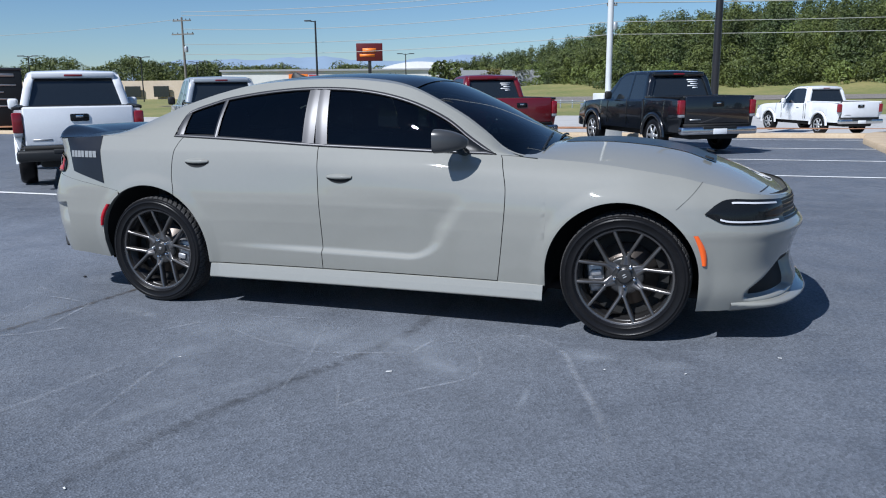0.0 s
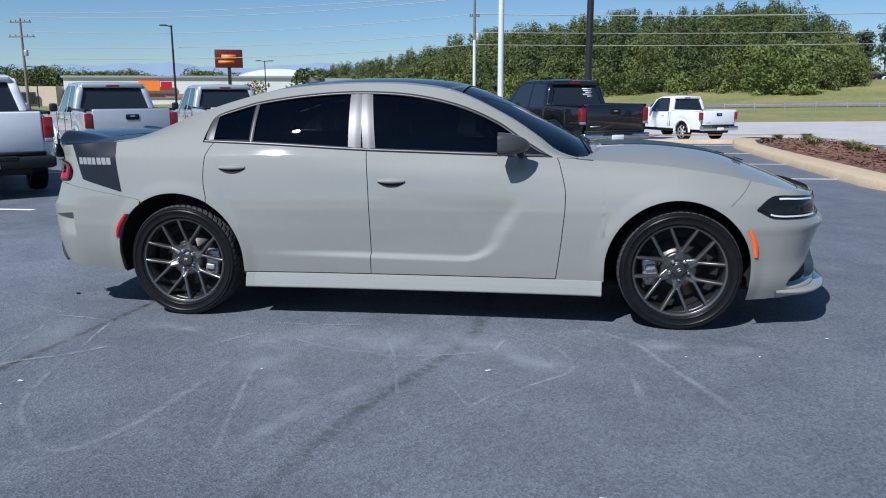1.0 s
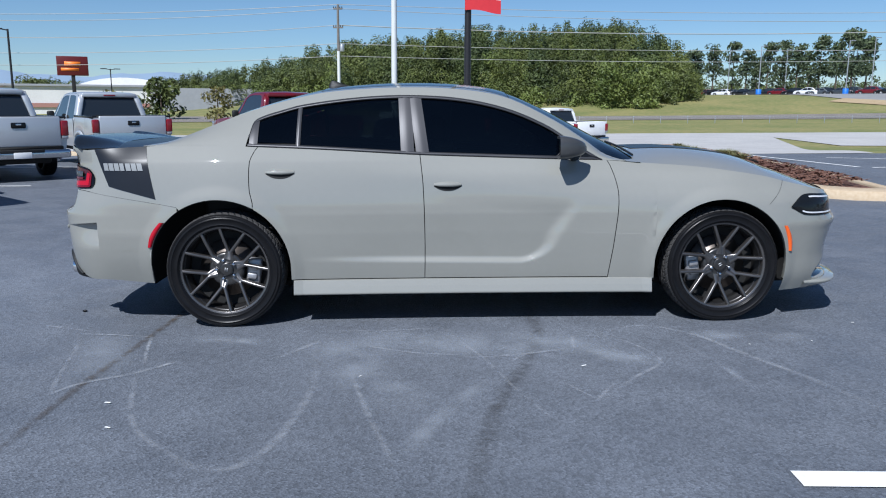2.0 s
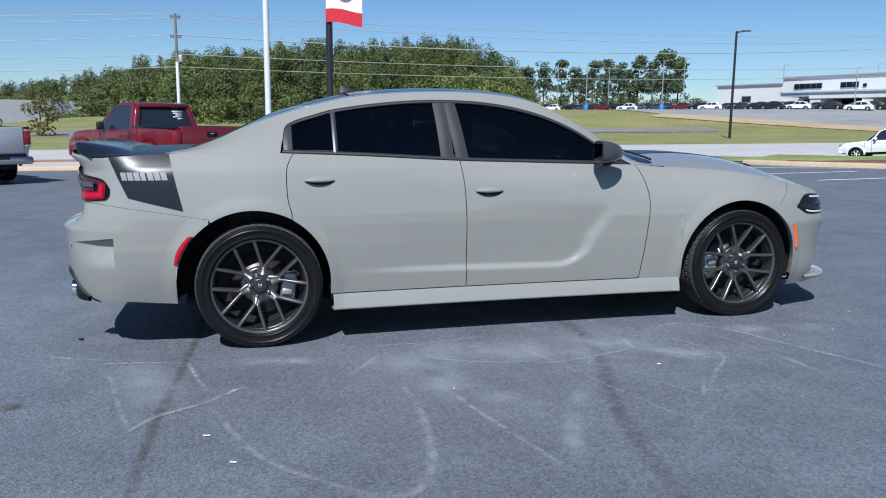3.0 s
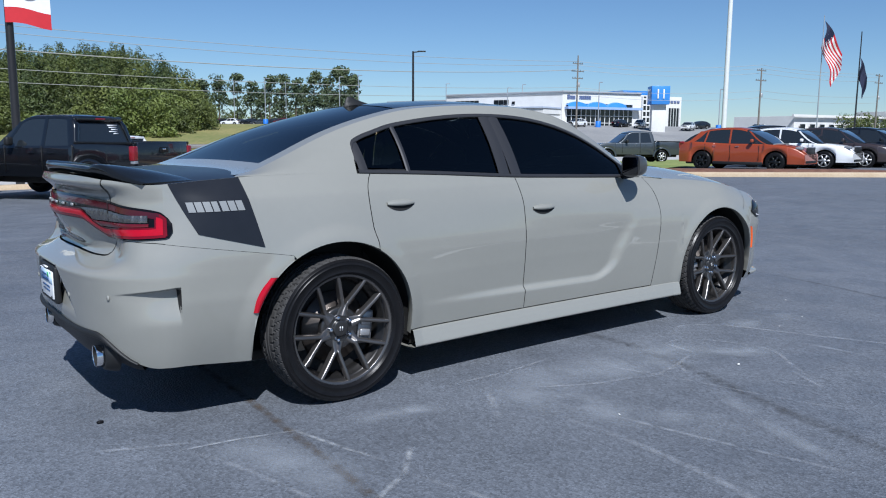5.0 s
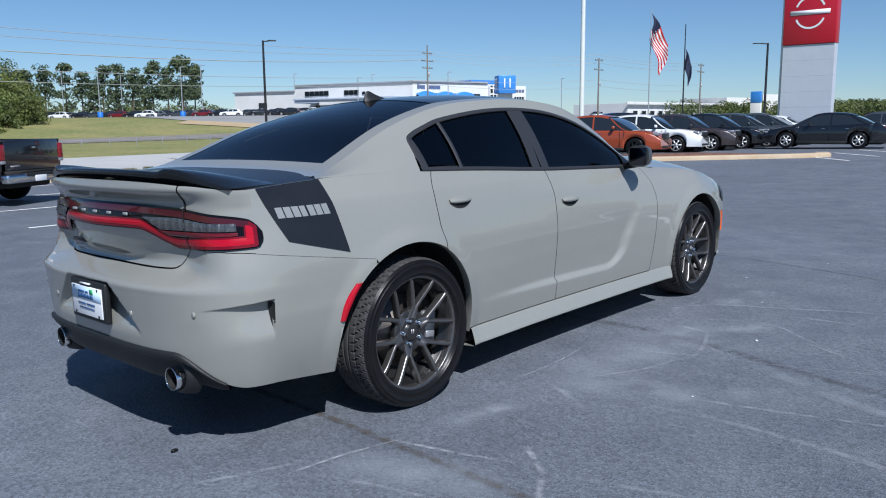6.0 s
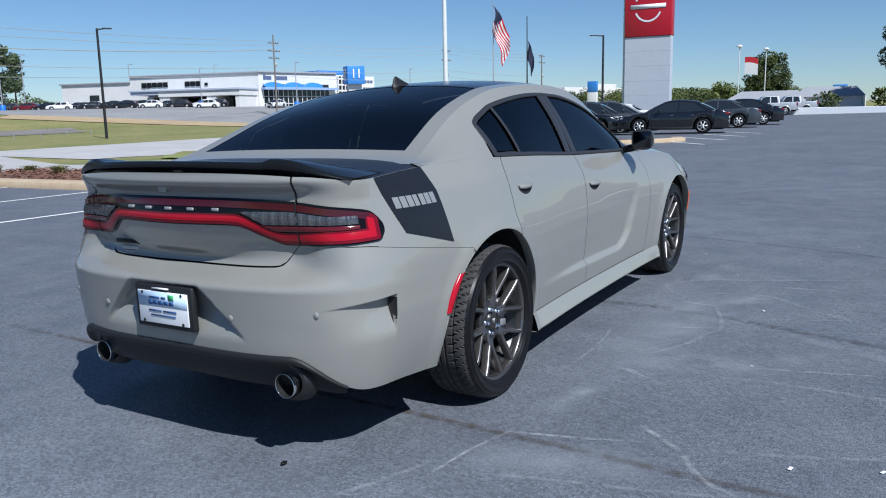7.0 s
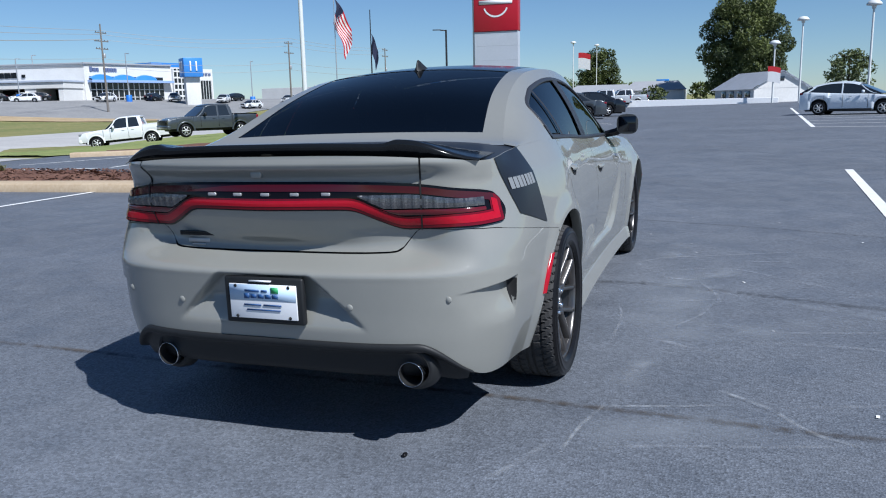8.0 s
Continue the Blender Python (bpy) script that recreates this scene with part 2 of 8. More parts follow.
def shell(s, z, off=0.0):
    """A point of the lower body's skin, on the half with y > 0: s runs round the plan from the tail to the nose."""
    s = min(max(s, 0.0), SMAX)
    x, y = np.interp(s, PLAN_S, PLAN_PTS[:, 0]), np.interp(s, PLAN_S, PLAN_PTS[:, 1])
    a, b = max(s - 0.02, 0), min(s + 0.02, SMAX)
    tx, ty = np.interp(b, PLAN_S, PLAN_PTS[:, 0]) - np.interp(a, PLAN_S, PLAN_PTS[:, 0]), np.interp(b, PLAN_S, PLAN_PTS[:, 1]) - np.interp(a, PLAN_S, PLAN_PTS[:, 1])
    if s < 0.02:
        tx, ty = 0, 1
    if s > SMAX - 0.02:
        tx, ty = 0, -1
    ln = math.hypot(tx, ty)
    nx, ny = -ty / ln, tx / ln
    k = 0
    while k < len(inset_curves) - 2 and s > inset_curves[k + 1][0]:
        k += 1
    (s0, f0), (s1, f1) = inset_curves[k], inset_curves[k + 1]
    u = smooth01((s - s0) / (s1 - s0))
    d = float(f0(z)) * (1 - u) + float(f1(z)) * u
    if -1.4 < x < 0.84:
        d += scallop(x, z)
    for cx, cz, r in (ARCH_F, ARCH_R):
        e = math.hypot(x - cx, z - cz) - r
        if -0.02 <= e < 0.09:
            d -= 0.012 * (1 - smooth01(max(e, 0) / 0.09))
    d -= off
    return Vector((x - nx * d, y - ny * d, z))


belt_z = curve((-2.64, 1.075), (-2.47, 1.07), (-2.3, 1.078), (-2.1, 1.09), (-1.9, 1.098), (-1.6, 1.10), (-1.33, 1.09), (-0.92, 1.071), (-0.36, 1.038),
               (0, 1.024), (0.6, 1.004), (0.82, 0.998), (1.0, 0.985), (1.4, 0.955), (1.76, 0.905), (2.0, 0.855), (2.2, 0.812), (2.46, 0.775))


def edge(x):
    """The shoulder: upper edge of the lower body at x."""
    return shell(s_at_x(x), float(belt_z(x)))


def both(name, rows, material, parent, label="", smooth=True):
    """A panel on the right flank (y < 0) and its twin on the left."""
    made = []
    for sign in (-1, 1):
        bm = grid([[Vector((p.x, sign * p.y, p.z)) for p in row] for row in rows], flip=sign > 0)
        made.append(part(name, bm, material, parent, label, smooth))
    return made


car = thing("sports_saloon", "light grey four-door sports saloon with gloss black roof and spoiler", "car", m=TILT)
GAP = 0.0024


def arch_low(x, arch, bottom):
    cx, cz, r = arch
    if abs(x - cx) < r:
        return cz + math.sqrt(max(r * r - (x - cx) ** 2, 0))
    return bottom


# doors: rows by height, between two cut lines
cut_rear = curve((0.76, -1.338), (0.845, -1.356), (1.0, -1.354), (1.06, -1.33), (1.1, -1.30))
cut_mid = curve((0.27, -0.316), (0.5, -0.313), (0.847, -0.322), (1.04, -0.34))
cut_front = curve((0.27, 0.811), (0.542, 0.846), (0.798, 0.862), (0.966, 0.822), (1.01, 0.80))


def rear_edge(z):
    if z > 0.36:
        return max(float(cut_rear(z)), ARCH_R[0] + math.sqrt(max(ARCH_R[2] ** 2 - (z - ARCH_R[1]) ** 2, 0)))
    return ARCH_R[0] + ARCH_R[2]


def door_rows(left, right, bottom, nz=84, nx=56):
    rows = []
    for i in range(nz):
        u = i / (nz - 1)
        row = []
        for j in range(nx):
            v = j / (nx - 1)
            z = bottom
            for _ in range(3):
                x = left(z) * (1 - v) + right(z) * v
                top = float(belt_z(x))
                z = bottom + (top - bottom) * u
            row.append(shell(s_at_x(x), z))
        rows.append(row)
    return rows


rear_door = both("rear_door", door_rows(lambda z: rear_edge(z) + (GAP if z > 0.735 else 0), lambda z: float(cut_mid(z)) - GAP, 0.289), PAINT, car)
front_door = both("front_door", door_rows(lambda z: float(cut_mid(z)) + GAP, lambda z: float(cut_front(z)) - GAP, 0.289), PAINT, car)


def column_rows(xs, low, high, nz=30, shift=None):
    """Columns along the flank; each goes from low(x) to high(x)."""
    cols = []
    for k, x in enumerate(xs):
        lo, hi = low(k, x), high(x)
        col = []
        for z in lin(lo, hi, nz):
            xx = x if shift is None else shift(x, z)
            col.append(shell(s_at_x(xx), z))
        cols.append(col)
    return cols


def arch_xs(arch, n=36, a0=0.0, a1=math.pi):
    return [arch[0] - arch[2] * math.cos(a0 + (a1 - a0) * i / (n - 1)) for i in range(n)]


# front wing
xs = lin(0.83, ARCH_F[0] - ARCH_F[2], 10) + arch_xs(ARCH_F, 40)[1:]
lows = [0.20] * 10 + [arch_low(x, ARCH_F, 0.36) for x in arch_xs(ARCH_F, 40)[1:]]
lows[-1] = ARCH_F[1]


def wing_shift(x, z):
    if x < 1.05:
        return x + (float(cut_front(z)) + GAP - 0.83) * (1 - (x - 0.83) / 0.22)
    return x


both("front_wing", column_rows(xs, lambda k, x: max(lows[k], 0.282 if k < 10 else 0), lambda x: float(belt_z(x)), 34, wing_shift), PAINT, car)

# rear quarter: above the arch, then above the bumper's seam
seam_z = curve((-2.46, 0.836), (-2.34, 0.826), (-1.79, 0.740))
xs = lin(-2.34, -1.788, 15) + [x for x in arch_xs(ARCH_R, 44) if x > -1.785]
xs = [x for x in xs if x < -1.345] + [-1.345]


def quarter_low(k, x):
    return float(seam_z(x)) + 0.001 if x < -1.786 else max(arch_low(x, ARCH_R, 0.36), 0.30)


def quarter_shift(x, z):
    if x > -1.5:
        return x + (float(cut_rear(max(z, 0.76))) - GAP + 0.345 + 1.0) * (x + 1.5) / 0.155
    return x


both("rear_quarter_panel", column_rows(xs, quarter_low, lambda x: float(belt_z(x)), 34, quarter_shift), PAINT, car)

# tail corner between quarter panel and boot lid
S_Q, S_BOOT = s_at_x(-2.34), s_rear(0.615)


def corner_top(s):
    """Upper edge of the tail corner: from the boot lid's height down to the shoulder's."""
    u = smooth01((s - S_BOOT) / (S_Q - S_BOOT))
    return 1.095 * (1 - u) + float(belt_z(np.interp(s, PLAN_S, PLAN_PTS[:, 0]))) * u


rows = [[shell(s, z) for z in lin(float(seam_z(np.interp(s, PLAN_S, PLAN_PTS[:, 0]))) + GAP, corner_top(s), 26)] for s in lin(S_BOOT + 0.004, S_Q, 22)]
both("tail_corner_panel", rows, PAINT, car)

# boot lid's rear face
boot_low = curve((0, 0.748), (0.3, 0.750), (0.45, 0.753), (0.505, 0.757), (0.530, 0.768), (0.565, 0.802), (0.600, 0.834), (0.615, 0.840))
rows = [[shell(s_rear(abs(y)), z) for z in lin(float(boot_low(abs(y))) + GAP, 1.112 - 0.035 * (y / 0.79) ** 3, 30)] for y in lin(0, 0.612, 24)]
full = [[Vector((p.x, -p.y, p.z)) for p in row] for row in rows[::-1]] + rows[1:]
boot = part("boot_lid", grid(full), PAINT, car)

# rear bumper: flank behind the arch, round the corner, to the middle
bump_top = curve((0, 0.745), (0.3, 0.747), (0.45, 0.750), (0.505, 0.754), (0.530, 0.765), (0.565, 0.799), (0.600, 0.831), (0.62, 0.836), (0.80, 0.836))


def bumper_low(s):
    x, y = np.interp(s, PLAN_S, PLAN_PTS[:, 0]), np.interp(s, PLAN_S, PLAN_PTS[:, 1])
    if x > -2.3:
        return 0.265 + 0.02 * smooth01((-x - 2.0) / 0.3)
    return 0.285 + 0.15 * smooth01((0.84 - y) / 0.26)


VENT_A, VENT_B = s_rear(0.70), s_at_x(-2.285)


def bumper_column(s, low, n=30, floor_z=0.0):
    x, y = np.interp(s, PLAN_S, PLAN_PTS[:, 0]), np.interp(s, PLAN_S, PLAN_PTS[:, 1])
    hi = float(bump_top(y)) if x < -2.46 else float(seam_z(x)) - 0.0006
    pts = []
    u = (s - VENT_A) / (VENT_B - VENT_A)
    zt = 0.616 + 0.030 * min(max(u, 0), 1)
    for z in sorted(lin(low, hi, n - 8) + [min(max(zt + o, low + 0.001), hi - 0.001) for o in (-0.02, -0.014, -0.010, -0.007, -0.0045, -0.002, 0.0, 0.003)]):
        z = max(z, floor_z)
        p = shell(s, z)
        # plate hollow and the cut vents
        if y < 0.42 and x < -2.5:
            w = 0.20 + 0.20 * max(0, (0.685 - z) / 0.185)
            p.x += 0.055 * smooth01((w - y) / 0.022) * smooth01((0.69 - z) / 0.018) * smooth01((z - 0.475) / 0.14)
        # hollow pressed into the corner, deepest at its outer end
        if 0 < u < 1.0:
            dep = 0.042 * smooth01(u) * min(max((VENT_B - s) / 0.008, 0), 1) * smooth01((zt - z) / 0.009) * smooth01((z - 0.46 - 0.02 * u) / 0.13)
            p = shell(s, z, -dep)
        pts.append(p)
    return pts


cols = [bumper_column(s, bumper_low(s), 46) for s in [s_rear(y) for y in lin(0, 0.62, 88)] + sorted(lin(s_rear(0.627), s_at_x(-1.978), 90) + [VENT_B + o for o in (-0.020, -0.014, -0.0081, -0.006, -0.004, -0.002, 0.0001, 0.003)])]
arch_cols = []
for x in [x for x in lin(-1.976, -1.786, 17)]:
    arch_cols.append(bumper_column(s_at_x(x), bumper_low(s_at_x(x)), 46, arch_low(x, ARCH_R, 0.36)))
cols += arch_cols
full = [[Vector((p.x, -p.y, p.z)) for p in row] for row in cols[::-1]] + cols[1:]
bumper = part("rear_bumper", grid(full), PAINT, car)

# front bumper
P0, P1 = s_at_x(2.15), s_front(0.36)


def pocket_top(u):
    return 0.285 + 0.165 * min(max(u / 0.62, 0), 1) ** 0.8


def front_col(s, n=64):
    """A column of the bumper, with the pocket pressed into its lower corner."""
    x = np.interp(s, PLAN_S, PLAN_PTS[:, 0])
    u = (s - P0) / (P1 - P0)
    col = []
    for z in lin(0.185 + 0.02 * smooth01((x - 2.0) / 0.3), float(belt_z(x)), n):
        dep = 0.0
        if 0 < u < 1:
            dep = 0.060 * smooth01(u / 0.12) * smooth01((1 - u) / 0.06) * smooth01((pocket_top(u) - z) / 0.03) * smooth01((z - 0.245) / 0.02)
        col.append(shell(s, z, -dep))
    return col


cols = [front_col(s) for s in sorted(lin(s_at_x(ARCH_F[0] + ARCH_F[2]), SMAX, 100) + lin(P0 - 0.004, P0 + 0.07, 20))]
full = cols + [[Vector((p.x, -p.y, p.z)) for p in row] for row in cols[::-1][1:]]
nose = part("front_bumper", grid(full), PAINT, car)
# chin splitter
lip = []
for s in lin(s_at_x(2.10), SMAX, 26):
    o = 0.001 + 0.054 * smooth01((np.interp(s, PLAN_S, PLAN_PTS[:, 0]) - 2.10) / 0.2)
    lip.append([shell(s, 0.235, 0.0), shell(s, 0.232, o), shell(s, 0.222, o + 0.012), shell(s, 0.205, o), shell(s, 0.185, 0.0), shell(s, 0.18, -0.15)])
lip = lip + [[Vector((p.x, -p.y, p.z)) for p in row] for row in lip[::-1][1:]]
part("chin_spoiler", grid(lip), PAINT, nose)
# sills
rows = []
for x in lin(-1.115, 1.083, 40):
    f = lambda z, o: shell(s_at_x(x), z, o)
    rows.append([f(0.284, -0.02), f(0.2825, 0.000), f(0.279, 0.006), f(0.243, 0.026), f(0.205, 0.046), f(0.199, 0.047), f(0.193, 0.040), f(0.188, -0.02), f(0.186, -0.2)])
both("side_sill", rows, PAINT, car, smooth=False)

# black inner shell behind the joints, and floor pan
rows = [[shell(s, z, -0.014) for z in lin(min(0.80, float(belt_z(np.interp(s, PLAN_S, PLAN_PTS[:, 0]))) - 0.05), float(belt_z(np.interp(s, PLAN_S, PLAN_PTS[:, 0]))) - 0.018, 8)] for s in lin(0, SMAX, 90)]
both("inner_panel", rows, GROOVE, car, "black body structure behind the panel joints")
rows = [[shell(s_at_x(x), z, -0.034) for z in lin(0.2, 0.81, 30)] for x in lin(-1.1, 1.06, 30)]
both("door_sill_panel", rows, GROOVE, car, "black body structure behind the doors")
rows = [[shell(s, z, -0.075) for z in lin(0.42, 0.82, 10)] for s in lin(0, s_at_x(-2.0), 40)]
both("tail_panel", rows, GROOVE, car, "black body structure behind the bumper")
rows = [[shell(s, z, -0.014) for z in lin(0.42, 0.80, 10)] for s in lin(s_at_x(1.94), SMAX, 30)]
both("nose_panel", rows, GROOVE, car, "black body structure behind the bumper")
bm = bmesh.new()
box(bm, (-1.95, -0.60, 0.19), (2.15, 0.60, 0.24))
box(bm, (-1.08, -0.86, 0.20), (1.06, 0.86, 0.25))
# unseen box added at the tail to stop sun leaking under the car
box(bm, (-2.44, -0.55, 0.33), (-1.95, 0.55, 0.46))
part("floor_pan", bm, GROOVE, car)

# wheel arches: lip and liner
for arch, name in ((ARCH_F, "front"), (ARCH_R, "rear")):
    cx, cz, r = arch
    rows = []
    for i in range(49):
        a = math.pi * i / 48
        x, z = cx - r * math.cos(a), cz + r * math.sin(a)
        p = shell(s_at_x(x), z, 0.0)
        rows.append([p, Vector((p.x, p.y - 0.012, p.z - 0.004 * math.sin(a))), Vector((cx - (r + 0.01) * math.cos(a), p.y - 0.05, cz + (r + 0.01) * math.sin(a)))])
    for sgn in (-1, 1):
        x = cx + sgn * r
        tail = []
        for z in lin(0.355, 0.27, 6):
            p = shell(s_at_x(x), z, 0.0)
            tail.append([p, Vector((p.x, p.y - 0.012, p.z)), Vector((p.x + sgn * 0.01, p.y - 0.05, p.z))])
        rows = tail[::-1] + rows if sgn < 0 else rows + tail
    both("wheel_arch_lip", rows, PAINT, car)
    rows = []
    for i in range(33):
        a = -0.25 + (math.pi + 0.5) * i / 32
        x, z = cx - (r + 0.02) * math.cos(a), cz + (r + 0.02) * math.sin(a)
        rows.append([Vector((x, min(0.88, shell(s_at_x(x), z).y - 0.03), z)), Vector((x, 0.55, z)), Vector((cx, 0.52, cz))])
    both("wheel_arch_liner", rows, GROOVE, car)

# ---- bonnet and deck ----
hood_z = curve((0.9, 1.03), (1.1, 1.052), (1.41, 1.055), (1.76, 1.012), (2.05, 0.922), (2.21, 0.862), (2.32, 0.815), (2.42, 0.775))


def top_rows(xs, centre, power=2.4, n=28, v0=-1.0, v1=1.0, lift=0.0):
    rows = []
    for x in xs:
        e = edge(x)
        zc = float(centre(x))
        row = []
        for v in lin(v0, v1, n):
            bulge = 0.018 * smooth01((0.55 - abs(v)) / 0.2) * smooth01((2.15 - x) / 0.3) if x > 0.9 else 0
            row.append(Vector((e.x, v * e.y, e.z + (zc - bulge - e.z) * (1 - abs(v) ** power) + bulge + lift)))
        rows.append(row)
    return rows


HOOD_END = 2.34
hood_rows = top_rows(lin(0.93, HOOD_END, 36), hood_z, n=33)
# its front runs on in one sweep to the bumper's upper edge
ends = []
for p, before, v in zip(hood_rows[-1], hood_rows[-3], lin(-1, 1, 33)):
    s_ = s_at_x(HOOD_END) + (SMAX - s_at_x(HOOD_END)) * (1 - abs(v))
    q = shell(s_, float(belt_z(np.interp(s_, PLAN_S, PLAN_PTS[:, 0]))), 0.0015)
    q = Vector((q.x, math.copysign(q.y, v), q.z))
    ahead = p + (p - before).normalized() * (q - p).length * 0.5
    ends.append([p.lerp(ahead, k).lerp(ahead.lerp(q, k), k) for k in lin(0.12, 1.0, 9)])
hood_rows += [list(row) for row in zip(*ends)]
bonnet = part("bonnet", grid(hood_rows), PAINT, car)
part("bonnet_decal", grid(top_rows(lin(1.08, 2.0, 20), hood_z, v0=-0.36, v1=0.36, n=14, lift=0.003)), SATIN_BLACK, bonnet, "satin black bonnet stripe")
for sign in (-1, 1):
    bm = bmesh.new()
    box(bm, (1.91, sign * 0.30 - 0.035, 0.993), (1.96, sign * 0.30 + 0.035, 1.000), 0.002, None)
    bmesh.ops.rotate(bm, verts=bm.verts, cent=(1.89, 0, 1.0), matrix=Matrix.Rotation(radians(18), 3, "Y"))
    bmesh.ops.translate(bm, verts=bm.verts, vec=(0, 0, -0.02))
    part("bonnet_vent", bm, GROOVE, bonnet)
deck_z = curve((-2.64, 1.085), (-2.5, 1.095), (-2.2, 1.118), (-1.85, 1.125), (-1.7, 1.13))
part("boot_lid_top", grid(top_rows(lin(-2.49, -1.78, 20), deck_z, 3.5)), SATIN_BLACK, boot, "satin black top of the boot lid")

# ---- greenhouse ----
rail_y = curve((-2.0, 0.76), (-1.85, 0.715), (-1.4, 0.625), (-1.0, 0.59), (-0.7, 0.588), (-0.4, 0.592), (-0.1, 0.595), (0.2, 0.605), (0.5, 0.64), (0.7, 0.675), (0.8, 0.705), (0.9, 0.735), (1.02, 0.760))
rail_z = curve((-2.0, 1.10), (-1.85, 1.128), (-1.4, 1.30), (-1.0, 1.405), (-0.7, 1.437), (-0.4, 1.447), (-0.1, 1.435), (0.2, 1.383), (0.5, 1.240), (0.7, 1.110), (0.8, 1.035), (0.9, 0.998), (1.02, 0.986))
roof_z = curve((-1.98, 1.115), (-1.85, 1.138), (-1.4, 1.335), (-1.0, 1.447), (-0.85, 1.468), (-0.5, 1.49), (-0.1, 1.482), (0.2, 1.44), (0.5, 1.32), (0.8, 1.165), (1.02, 1.05))


def skin(x, v, off=0.0):
    """Roof, screens and their pillars: v from -1 (right rail) to 1."""
    zr, zc = float(rail_z(x)), float(roof_z(x))
    return Vector((x, v * float(rail_y(x)), zr + (zc - zr) * (1 - abs(v) ** 2.2) + off))


EDGE_V = 0.87


def screen_edge(x):
    return EDGE_V + 0.085 * smooth01((x + 0.1) / 0.45) + 0.022 * smooth01((x - 0.55) / 0.3)


for sign in (-1, 1):
    rows = [[skin(x, sign * v) for v in lin(screen_edge(x), 1.0, 5)] for x in lin(1.02, -1.98, 80)]
    part("roof_rail", grid(rows, flip=sign > 0), PAINT, car)
part("roof_panel", grid([[skin(x, v, 0.001) for v in lin(-screen_edge(x), screen_edge(x), 24)] for x in lin(0.22, -0.955, 34)]), GLOSS_BLACK, car, "gloss black roof panel")
part("windscreen", grid([[skin(x, v, -0.003) for v in lin(-screen_edge(x), screen_edge(x), 20)] for x in lin(1.02, 0.23, 20)]), SCREEN, car)
part("rear_window", grid([[skin(x, v, -0.002) for v in lin(-EDGE_V, EDGE_V, 20)] for x in lin(-0.965, -1.80, 24)]), GLASS, car)
part("rear_window_base", grid([[skin(x, v, 0.0) for v in lin(-EDGE_V, EDGE_V, 12)] for x in lin(-1.80, -1.98, 5)]), PAINT, car)
part("cowl", grid([[Vector((x, v * 0.74, skin(min(x, 1.02), v).z - 0.010 - 0.15 * max(x - 1.02, 0))) for v in lin(-1, 1, 14)] for x in (1.10, 1.06, 1.02, 0.985)]), PLASTIC, car)
for v0, v1 in ((-0.80, -0.08), (-0.02, 0.66)):
    bm = bmesh.new()
    tube(bm, [skin(1.015 - 0.05 * u, v0 + (v1 - v0) * u, 0.010) for u in lin(0, 1, 6)], 0.007, 6)
    part("wiper", bm, PLASTIC, car)

dlo_low = lambda x: float(belt_z(x)) + 0.004
dlo_top = curve((-1.372, 1.16), (-1.357, 1.233), (-1.312, 1.268), (-1.2, 1.305), (-1.057, 1.343), (-0.7, 1.388), (-0.383, 1.399), (-0.07, 1.377), (0.21, 1.314), (0.452, 1.211), (0.62, 1.10), (0.77, 1.01))


def side_skin(x, z, off=0.0):
    """Side of the cabin between shoulder and rail."""
    e = edge(x)
    zr, yr = float(rail_z(x)), float(rail_y(x))
    u = min(max((z - e.z) / max(zr - e.z, 0.01), 0), 1)
    y = e.y + (yr - e.y) * u + 0.022 * math.sin(math.pi * u) + off
    return Vector((x, y, z))


X0, X1 = -1.375, 0.775
cols = []
for x in lin(-2.0, X0 - 0.012, 16):
    cols.append([side_skin(x, z) for z in lin(edge(x).z, float(rail_z(x)), 12)])
for x in [X0 + (X1 - X0) * 0.5 * (1 - math.cos(math.pi * i / 60)) for i in range(61)]:
    cols.append([side_skin(x, z) for z in lin(min(float(dlo_top(x)), float(rail_z(x))), float(rail_z(x)), 12)])
for x in lin(X1 + 0.012, 1.02, 8):
    cols.append([side_skin(x, z) for z in lin(edge(x).z, float(rail_z(x)), 12)])
both("roof_side", cols, PAINT, car)

# frame of the side windows, the panes and the pillars between them
XS = [X0 + (X1 - X0) * 0.5 * (1 - math.cos(math.pi * i / 70)) for i in range(71)]


def window_rows(xa, xb, slant, d=0.022, off=-0.008, n=30):
    """A pane between two slanted lines xa and xb (at belt height)."""
    rows = []
    for x in lin(xa, xb, n):
        col = []
        for k in range(10):
            u = k / 9
            xx = x
            for _ in range(4):
                lo, hi = dlo_low(xx) + d * 0.8, float(dlo_top(min(max(xx, X0 + 0.03), X1 - 0.03))) - d
                z = lo + max(hi - lo, 0.002) * u
                xx = x + slant * (z - 1.05)
            col.append(side_skin(xx, z, off))
        rows.append(col)
    return rows


frame_rows = []
for x in XS:
    lo, hi = dlo_low(x), float(dlo_top(x))
    frame_rows.append([side_skin(x, z, -0.012) for z in lin(lo, max(hi, lo + 0.001), 12)])
both("window_backing", [r[:2] for r in frame_rows], GROOVE, car)
for zone in ("top", "low"):
    rows = []
    for x in XS:
        lo, hi = dlo_low(x), float(dlo_top(x))
        w = 0.021 if zone == "top" else 0.017
        w = min(w, (hi - lo) / 2)
        a, b = (hi - w, hi) if zone == "top" else (lo - 0.004, lo + w)
        rows.append([side_skin(x, a, -0.008), side_skin(x, a + 0.002, 0.003), side_skin(x, (a + b) / 2, 0.006), side_skin(x, b - 0.002, 0.003), side_skin(x, b, -0.004)])
    both("window_trim", rows, TRIM, car, "dark bright window surround")
both("quarter_window", window_rows(-1.325, -1.085, 0.0, 0.03), SIDE_GLASS, car)
